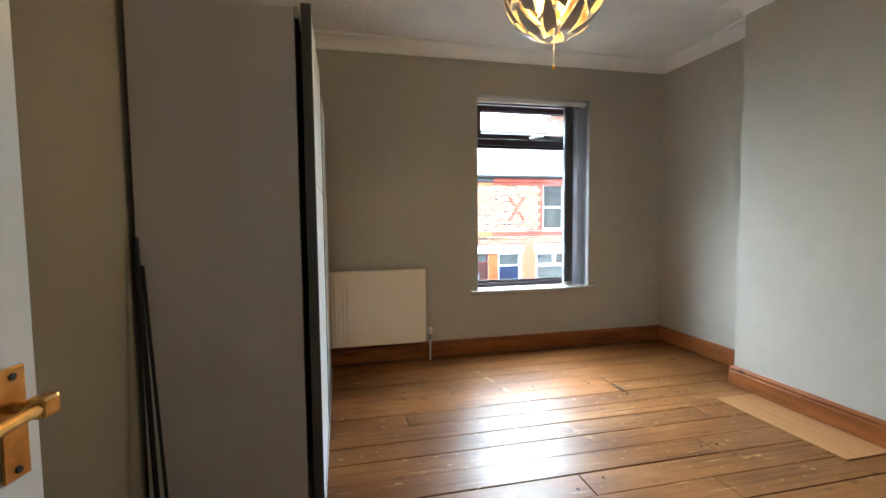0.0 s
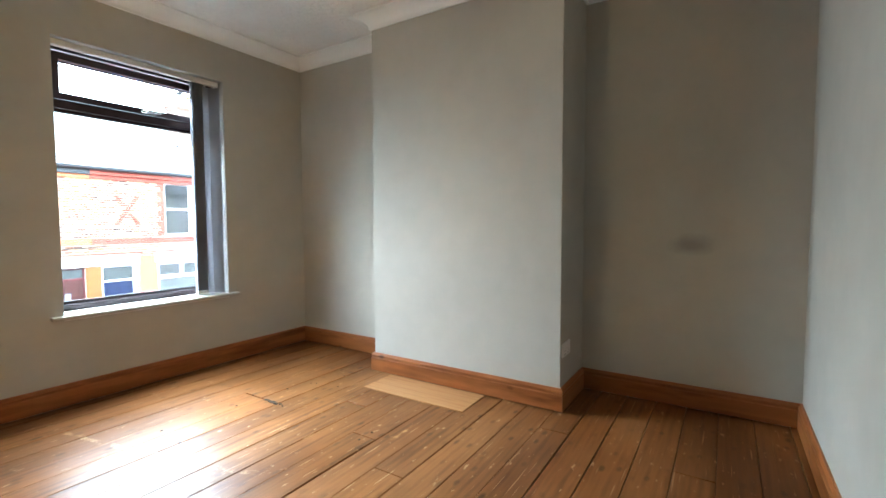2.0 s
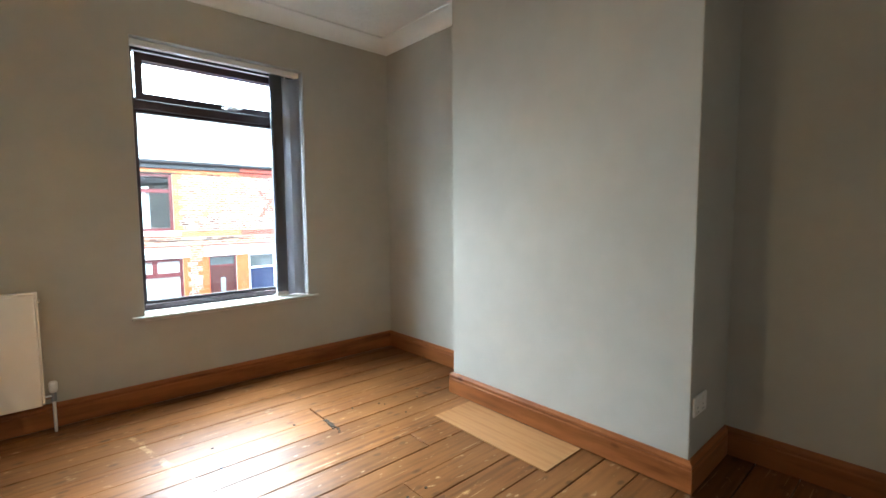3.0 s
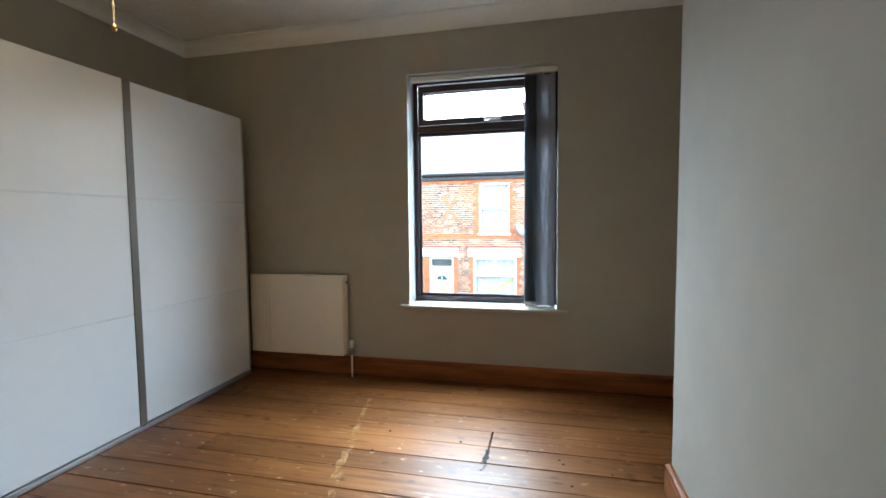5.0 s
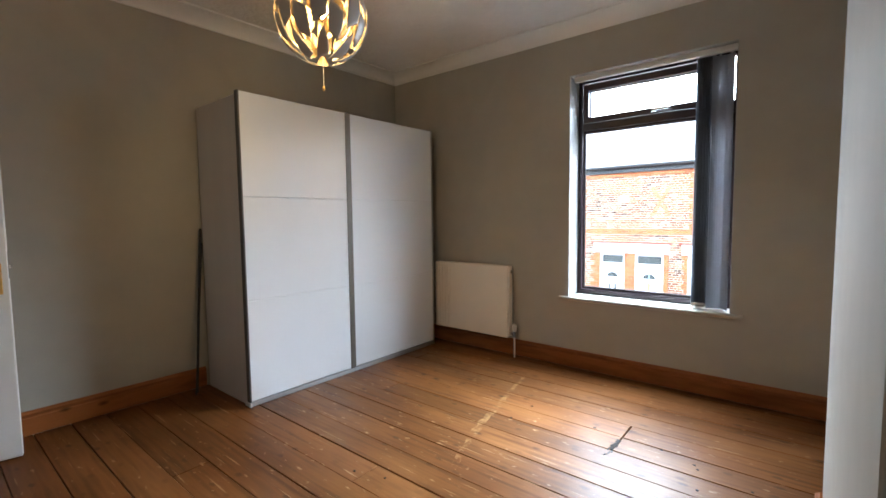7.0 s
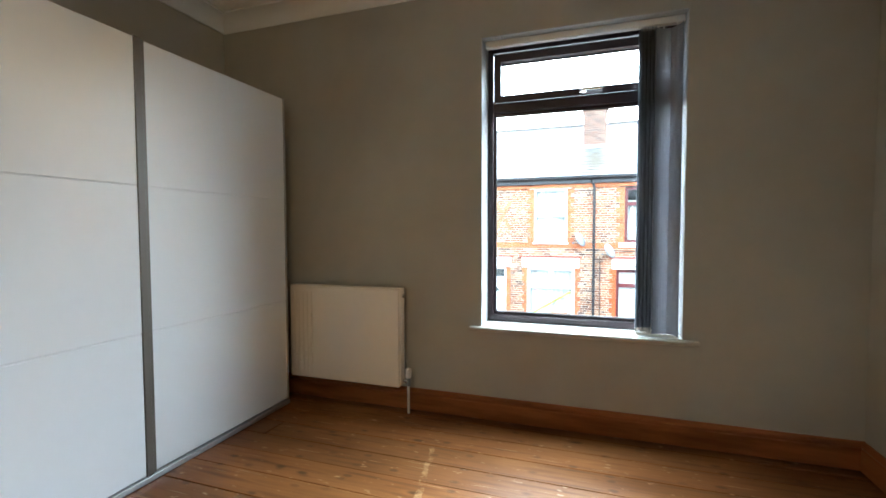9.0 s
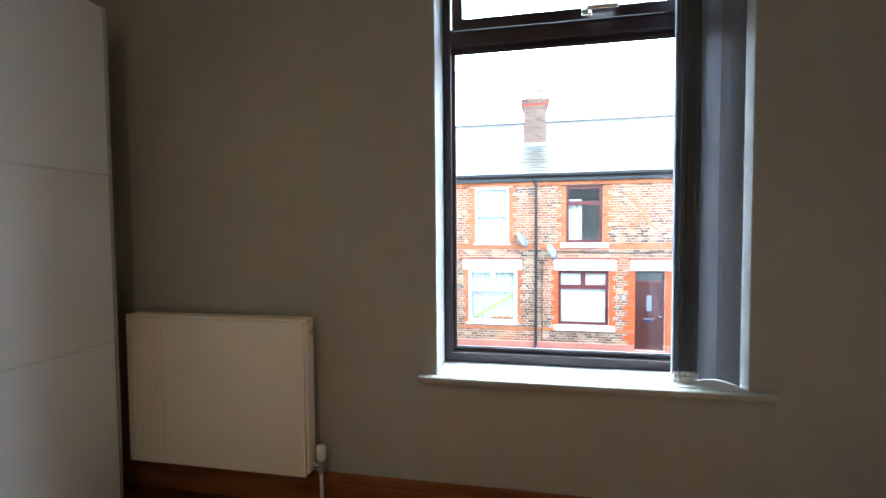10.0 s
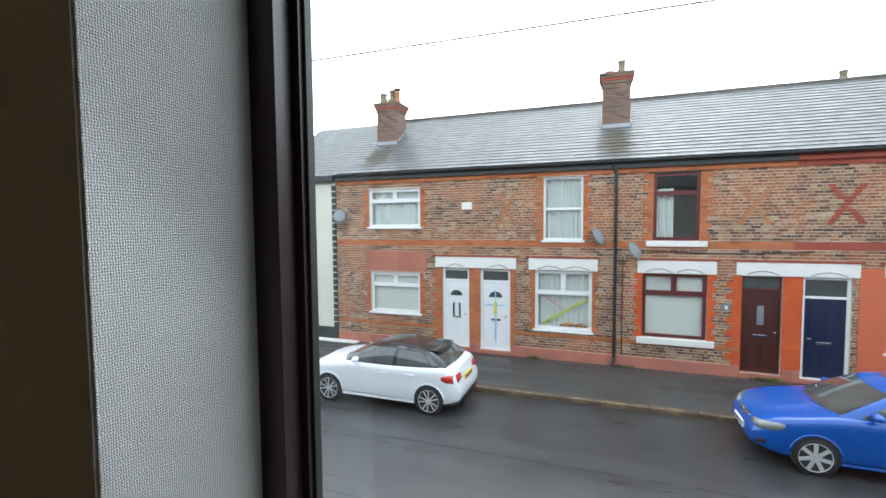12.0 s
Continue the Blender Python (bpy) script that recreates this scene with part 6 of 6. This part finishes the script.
        if quarter:
            pane("quarter_window", "small dark quarter window", sg, 0.865, 0.93, 0.2, 0.8)
    for k in range(2):
        a = [shell("front", s, 0.08) + Vector((-0.012, 0, 0.012)) for s in (-0.7 + 0.75 * k, -0.05 + 0.75 * k)]
        part("wiper", tube(a[0], a[1] + Vector((0, 0, 0.015)), 0.009, n=6), M["rubber"], c)
    if spoiler:
        bm = bmesh.new()
        rows = [[shell("rear", s, 1) + Vector((dx, 0, dz)) for s in (-0.9, -0.45, 0, 0.45, 0.9)] for dx, dz in ((-0.12, 0.03), (0.06, 0.028), (0.15, 0.0), (0.05, -0.02), (-0.06, -0.01))]
        skin(bm, rows + rows[:1])
        part("spoiler", bm, M[roof_paint], c, "", True)
    if sunroof:
        for a, b in ((0.14, 0.46), (0.49, 0.8)):
            pan = bmesh.new()
            grid = [[[roof_point(-0.6 + 1.2 * i / 6, a + (b - a) * k / 6) + Vector((0, 0, dz)) for i in range(7)] for k in range(7)] for dz in (0.005, -0.01)]
            rim = [g[0] + [r[-1] for r in g[1:]] + g[-1][-2::-1] + [r[0] for r in g[-2:0:-1]] for g in grid]
            skin(pan, grid[0])
            skin(pan, [rim[0] + rim[0][:1], rim[1] + rim[1][:1]])
            part("glass_roof", pan, M["car_glass"], c, "dark glass roof panel", True)

    def wrap(nm, cols, material, label2="", thick=0.012, smooth=True):
        """A thin piece that follows the body: columns (u, v, z low, z high) from side to end."""
        bm = bmesh.new()
        rows = [[at(u, v, z0), at(u, v, (z0 + z1) / 2) , at(u, v, z1)] for u, v, z0, z1 in cols]
        mid = at(L / 2, 0, 0.6)
        back_ = [[p + Vector((mid.x - p.x, mid.y - p.y, 0)).normalized() * 0.06 for p in r] for r in rows]
        skin(bm, rows)
        rim = lambda g: g[0] + [r[-1] for r in g[1:]] + g[-1][-2::-1] + [r[0] for r in g[-2:0:-1]]
        ro, ri = rim(rows), rim(back_)
        skin(bm, [ro + ro[:1], ri + ri[:1]])
        bmesh.ops.remove_doubles(bm, verts=bm.verts[:], dist=0.0005)
        return part(nm, bm, material, c, label2, smooth)

    zn, zr_ = interp(belt, 0.2), interp(belt, L - 0.1)
    w0, w1 = half_width(0.0), half_width(L)
    for sg in (-1, 1):
        wrap("headlamp", [(u, sg * half_width(u) * k, zn + a, zn + b) for u, k, a, b in ((0.42, 0.975, -0.1, -0.04), (0.34, 0.985, -0.145, -0.025), (0.22, 0.985, -0.17, -0.035), (0.1, 0.985, -0.18, -0.05), (0.03, 0.95, -0.185, -0.07), (0.0, 0.72, -0.16, -0.09))], M["headlamp"], "clear headlamp")
        wrap("tail_lamp", [(u, sg * half_width(u) * k, zr_ + a, zr_ + b) for u, k, a, b in ((L - 0.4, 0.985, -0.2, -0.13), (L - 0.25, 0.99, -0.25, -0.1), (L - 0.1, 0.99, -0.265, -0.09), (L - 0.01, 0.95, -0.26, -0.1), (L + 0.012, 0.6, -0.21, -0.11))], M["tail_red"], "angular red tail lamp")
        wrap("fog_lamp", [(0.2, sg * half_width(0.2) * 0.985, 0.36, 0.44), (0.08, sg * half_width(0.08) * 0.985, 0.34, 0.44), (0.02, sg * w0 * 0.93, 0.34, 0.43)], M["rubber"], "dark fog lamp recess")
        mr = ball((0, 0, 0), 1.0, n=14)
        root = shell(sg, 0.1, 0.22)
        bmesh.ops.transform(mr, matrix=Matrix.Translation(root + Vector((0.0, sg * 0.115, 0.02))) @ Matrix.Diagonal((0.075, 0.115, 0.065, 1)), verts=mr.verts[:])
        tube(root, root + Vector((0, sg * 0.1, -0.01)), 0.025, mr, 8)
        part("door_mirror", mr, M[paint], c, "", True)
        um = ua + (ue - ua) * 0.5
        for u in (um - 0.28, wheels[1] - wr - 0.22):
            yy = yc + sg * half_width(u) * 0.985
            part("door_handle", box(x0 + u, x0 + u + 0.19, yy - 0.025, yy + 0.02, ZR + interp(belt, u) - 0.19, ZR + interp(belt, u) - 0.165, 0.009, seg=2), M[paint], c)
        for u in (wheels[0] + wr + 0.13, um + 0.02):
            yy = yc + sg * half_width(u) * 0.984
            part("door_gap", box(x0 + u, x0 + u + 0.003, min(yy - sg * 0.03, yy - sg * 0.002), max(yy - sg * 0.03, yy - sg * 0.002), ZR + 0.36, ZR + interp(belt, u) - 0.12), M["gutter"], c)
        part("sill_strip", box(x0 + wheels[0] + wr + 0.04, x0 + wheels[1] - wr - 0.04, yc + sg * W / 2 * 0.965 - 0.012, yc + sg * W / 2 * 0.965 + 0.016, ZR + 0.2, ZR + 0.24, 0.006), M[paint], c)
    lo = [(0.07, half_width(0.07) * 0.93), (0.015, w0 * 0.7), (0.006, 0.0), (0.015, -w0 * 0.7), (0.07, -half_width(0.07) * 0.93)]
    wrap("lower_grille", [(u - 0.004, v, 0.27, 0.34) for u, v in lo], M["rubber"], "dark lower grille")
    wrap("grille", [(u - 0.006, v * 0.6, zn - 0.19, zn - 0.11) for u, v in lo], M["rubber"], "dark front grille")
    wrap("grille_bar", [(u - 0.018, v * 0.58, zn - 0.145, zn - 0.12) for u, v in lo], M["steel"], "chrome grille bar")
    di = [(L - 0.3, half_width(L - 0.3) * 0.96), (L - 0.1, half_width(L - 0.1) * 0.96), (L + 0.004, w1 * 0.85), (L + 0.012, 0.0), (L + 0.004, -w1 * 0.85), (L - 0.1, -half_width(L - 0.1) * 0.96), (L - 0.3, -half_width(L - 0.3) * 0.96)]
    wrap("rear_diffuser", [(u, v, 0.22, 0.27 if abs(v) > w1 * 0.9 else 0.36) for u, v in di], M["rubber"], "black lower bumper")
    part("badge", lathe([(0.0, -0.01), (0.05, -0.008), (0.055, 0.0), (0.0, 0.004)], at(0.0, 0, zn - 0.13) + Vector((-0.012, 0, 0)), "x", 16), M["steel"], c, "round metal badge")
    fp = part("number_plate", box(x0 - 0.02, x0 + 0.02, yc - 0.26, yc + 0.26, ZR + 0.4, ZR + 0.51, 0.003), M["plate_white"], c, "white front number plate")
    for k in range(7):
        part("figure_bar", box(x0 - 0.0235, x0 - 0.0195, yc - 0.22 + k * 0.065, yc - 0.18 + k * 0.065, ZR + 0.425, ZR + 0.485), M["rubber"], fp)
    zp = zr_ - 0.32
    xl = at(L, 0, zp + 0.055).x
    rp = part("number_plate", box(xl - 0.06, xl + 0.02, yc - 0.26, yc + 0.26, ZR + zp, ZR + zp + 0.11, 0.003), M["plate_yellow"], c, "yellow rear number plate")
    for k in range(7):
        part("figure_bar", box(xl + 0.0195, xl + 0.0235, yc - 0.22 + k * 0.065, yc - 0.18 + k * 0.065, ZR + zp + 0.025, ZR + zp + 0.085), M["rubber"], rp)

    for u in wheels:
        for sg in (-1, 1):
            yo = yc + sg * half_width(u)
            part("wheel_arch", lathe([(0.0, 0.0), (wr + 0.03, 0.0), (wr + 0.03, 0.05), (0.0, 0.05)], (x0 + u, yo - (0.003 if sg < 0 else 0.047), ZR + wr + 0.015), "y", 32), M["rubber"], c, "dark wheel arch")
            lip, rings = bmesh.new(), []
            for k in range(25):
                e = Vector((math.cos(radians(8 + 6.8 * k)), 0, math.sin(radians(8 + 6.8 * k))))
                mid = Vector((x0 + u, yo - sg * 0.014, ZR + wr + 0.01)) + e * (wr + 0.045)
                rings.append([lip.verts.new(mid + (e * math.cos(math.pi * j / 5) + Vector((0, 1, 0)) * math.sin(math.pi * j / 5)) * 0.021) for j in range(10)])
            for p, q in zip(rings, rings[1:]):
                for j in range(10):
                    lip.faces.new((p[j], p[(j + 1) % 10], q[(j + 1) % 10], q[j]))
            lip.faces.new(rings[0]), lip.faces.new(rings[-1][::-1])
            part("arch_lip", lip, M[paint], c, "", True)
            ys = yo + (-0.012 if sg < 0 else -0.178)
            t = part("wheel", lathe([(wr * 0.78, 0.0), (wr * 0.95, 0.0), (wr, 0.025), (wr, 0.165), (wr * 0.95, 0.19), (wr * 0.78, 0.19)], (x0 + u, ys, ZR + wr), "y", 36), M["tyre"], c, "black tyre on a silver alloy wheel", True)
            yr = ys + (0.0 if sg < 0 else 0.19)
            part("rim", lathe([(wr * 0.7, 0.04 * -sg), (wr * 0.76, -0.002 * -sg), (wr * 0.79, 0.0), (wr * 0.795, 0.02 * -sg)], (x0 + u, yr, ZR + wr), "y", 36), M["alloy"], t, "silver rim", True)
            part("brake_disc", lathe([(0.0, 0.055 * -sg), (wr * 0.72, 0.055 * -sg), (wr * 0.72, 0.06 * -sg), (0.0, 0.06 * -sg)], (x0 + u, yr, ZR + wr), "y", 28), M["rubber"], t)
            ns, sw = spokes
            for k in range(ns):
                a2 = 2 * math.pi * k / ns + (0.13 if ns == 10 and k % 2 else 0.0)
                sp = box(-sw, sw, -0.012, 0.012, 0.03, wr * 0.75, 0.006)
                bmesh.ops.transform(sp, matrix=Matrix.Translation((x0 + u, yr - sg * 0.018, ZR + wr)) @ Matrix.Rotation(a2, 4, "Y"), verts=sp.verts[:])
                part("spoke", sp, M["alloy"], t)
            part("hub_cap", lathe([(0.0, -0.016), (0.04, -0.012), (0.05, 0.01), (0.0, 0.012)], (x0 + u, yr - sg * 0.02, ZR + wr), "y", 14), M["alloy"], t)
    return c


car("white_car", -4.47, 8.33, 3.95, 1.68, [(0, 0.6), (0.08, 0.72), (0.25, 0.81), (1.05, 0.95), (2.4, 0.97), (3.3, 1.0), (3.75, 1.0), (3.95, 0.93)],
    [(0.92, 0.93), (1.72, 1.32), (2.3, 1.37), (3.3, 1.3), (3.84, 1.0)], (0.8, 3.27), "car_white", "car_black", "white hatchback with a black roof parked at the kerb", 0.3, (10, 0.017), spoiler=True)
car("blue_car", 4.62, 8.24, 4.17, 1.74, [(0, 0.6), (0.08, 0.71), (0.25, 0.8), (1.15, 0.95), (2.4, 0.97), (3.5, 1.0), (3.95, 1.01), (4.17, 0.93)],
    [(0.96, 0.93), (1.85, 1.37), (2.45, 1.44), (3.1, 1.43), (3.62, 1.35), (4.1, 1.03)], (0.83, 3.4), "car_blue", "car_blue", "bright blue hatchback parked at the kerb", 0.295, (7, 0.034), sunroof=True, quarter=False)
car("red_car", 9.95, 8.3, 4.25, 1.72, [(0, 0.58), (0.08, 0.7), (0.25, 0.8), (1.15, 0.98), (2.4, 1.0), (3.5, 1.04), (4.05, 1.04), (4.25, 0.93)],
    [(0.92, 0.94), (1.88, 1.44), (2.5, 1.51), (3.6, 1.43), (4.14, 1.04)], (0.85, 3.45), "car_red", "car_red", "red hatchback parked at the kerb", 0.32, (7, 0.03))

# ---- bricks of the house fronts ----
BRICK = bpy.data.meshes.new("brick")
bb = box(-0.105, 0.105, -0.0025, 0.012, -0.03, 0.03)
bb.to_mesh(BRICK)
bb.free()
BRICK.materials.append(M["brick"])


def brickwork(h, x0, x1, holes, seed, single_area=None):
    """Courses of bricks in front of the mortar, clipped at the openings; those in single_area (x0, x1, z0, z1) are pieces of their own."""
    rnd = random.Random(seed)
    verts, faces = [], []
    count, z, course = 0, -2.41, 0
    while z < 2.58:
        zm = z + 0.0375
        headers = course % 4 == 3
        wid = 0.1125 if headers else 0.225
        x = -6.28 - (wid / 2 if course % 2 else 0.0)
        x += wid * max(0, math.floor((x0 - x) / wid))
        spans = [(x0, x1)]
        for r in holes:
            if r[2] - 0.02 < zm < r[3] + 0.02:
                spans = [s for a, b in spans for s in ((a, min(b, r[0])), (max(a, r[1]), b)) if s[1] - s[0] > 0.03]
        while x < x1:
            for a, b in spans:
                lo, hi = max(a, x + 0.007), min(b, x + wid - 0.007)
                if hi - lo < 0.03:
                    continue
                xm = (lo + hi) / 2
                if single_area and count < 290 and hi - lo > 0.205 and single_area[0] < xm < single_area[1] and single_area[2] < zm < single_area[3]:
                    ob = new("brick", BRICK)
                    ob.parent = h
                    ob.location = Vector((xm, F, zm)) - BASE[h]
                    tagged(ob)
                    count += 1
                    continue
                y = F - 0.0025 + rnd.uniform(-0.0015, 0.0015)
                k = len(verts)
                j = rnd.uniform(-0.002, 0.002)
                za, zb = z + 0.0075 + j, z + 0.0675 + j
                o = BASE[h]
                for yy in (y, F + 0.012):
                    verts += [(lo - o.x, yy - o.y, za - o.z), (hi - o.x, yy - o.y, za - o.z), (hi - o.x, yy - o.y, zb - o.z), (lo - o.x, yy - o.y, zb - o.z)]
                faces += [(k, k + 1, k + 2, k + 3)] + [(k + i, k + 4 + i, k + 4 + (i + 1) % 4, k + (i + 1) % 4) for i in range(4)]
            x += wid
        z += 0.075
        course += 1
    me = bpy.data.meshes.new("brickwork")
    me.from_pydata(verts, [], faces)
    me.materials.append(M["brick"])
    ob = new("brickwork", me)
    ob.parent = h
    tagged(ob, "weathered brown and orange bricks", kind="stuff")


brickwork(ha, -6.28, -1.44, [A_UP, A_LOW, A_DOOR], 21)
brickwork(hb, -1.44, 2.53, [B_DOOR, B_UP, B_LOW], 22, (-1.4, 2.5, -2.4, 0.5))
brickwork(hc, 2.53, 6.55, [C_UP, C_LOW, C_DOOR], 23, (2.55, 6.5, -2.4, 0.5))
brickwork(hd_, 6.55, 10.5, [D_DOOR, D_UP, D_LOW], 24)
brickwork(he, 10.5, 14.5, [E_UP, E_LOW], 25)
brickwork(hf, 14.5, 22.5, [], 26)

# ---- floor boards ----
floor = thing("floor", (0, 0, 0), "worn varnished pine floorboards with dark gaps and paint marks", "floor", kind="structure")
part("underfloor", box(0.0, ALC, SOUTH, 0.0, -0.06, -0.022), M["underfloor"], floor, "dark gap under the boards")
rb = random.Random(11)
PITCH, Y_TOP = 0.1687, -0.079
JOINTS = {5: [2.64], 6: [2.64], 7: [1.1], 9: [2.9], 11: [2.605], 12: [1.8], 13: [2.4], 15: [1.1], 16: [3.2], 18: [2.2], 20: [0.9, 3.1], 3: [0.8]}
WIDE = {5: 0.0022, 6: 0.0024, 9: 0.002, 11: 0.0034}  # half widths of the open joints below these rows
half = [WIDE.get(i, 0.0007 + rb.random() ** 2 * 0.0016) for i in range(30)]
row = 0
y = Y_TOP + PITCH
while y > SOUTH:
    y_hi, y_lo = min(0.0, y), max(SOUTH, y - PITCH)
    xs = [0.0, *JOINTS.get(row - 0, []), ALC]
    for xa, xb in zip(xs, xs[1:]):
        ge = 0.004 if row in (5, 6) else 0.0017
        x0, x1, y0, y1 = xa + (ge if xa else 0), xb - (ge if xb < ALC else 0), y_lo + half[row], y_hi - half[row - 1]
        dz, tl = rb.uniform(-0.0016, 0.0), rb.uniform(-0.0012, 0.0012)
        b = 0.0022
        bm = bmesh.new()
        lower = [bm.verts.new(p) for p in ((x0, y0, -0.021), (x1, y0, -0.021), (x1, y1, -0.021), (x0, y1, -0.021))]
        mid = [bm.verts.new(p) for p in ((x0, y0, dz - b + tl), (x1, y0, dz - b + tl), (x1, y1, dz - b - tl), (x0, y1, dz - b - tl))]
        top = [bm.verts.new(p) for p in ((x0 + b, y0 + b, dz + tl), (x1 - b, y0 + b, dz + tl), (x1 - b, y1 - b, dz - tl), (x0 + b, y1 - b, dz - tl))]
        for p, q in ((lower, mid), (mid, top)):
            for i in range(4):
                bm.faces.new((p[i], p[(i + 1) % 4], q[(i + 1) % 4], q[i]))
        bm.faces.new(top)
        bm.faces.new(lower[::-1])
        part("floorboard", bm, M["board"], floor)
    y -= PITCH
    row += 1
rs = random.Random(5)
for cx, cy, n_chips in ((2.637, -1.03, 16), (2.634, -1.083, 9)):
    chips = bmesh.new()
    for k in range(n_chips):
        x, yy, w, d = cx + rs.gauss(0, 0.006), cy + rs.gauss(0, 0.022), rs.uniform(0.003, 0.009), rs.uniform(0.006, 0.018)
        box(x - w, x + w, yy - d, yy + d, -0.004, 0.0012 + 0.0001 * k, 0, chips)
    part("splintered_hole", chips, M["underfloor"], floor, "black splintered hole at a cut board end")
for x, yy in ((2.48, -0.9), (2.84, -0.93), (3.0, -0.985), (3.02, -1.02), (3.24, -1.07), (2.04, -1.085), (2.06, -0.86), (3.05, -1.2), (1.74, -2.04), (1.9, -1.99), (2.56, -1.86), (2.66, -1.86)):
    part("nail_hole", lathe([(0.0, 0.0008), (0.006, 0.0008), (0.008, -0.002)], (x, yy, 0.0006), "z", 8), M["underfloor"], floor)
part("hearth_infill", box(3.142, 3.442, -2.148, -1.36, -0.002, 0.004, 0.001), M["hearth"], floor, "pale unvarnished timber infill where the hearth was")
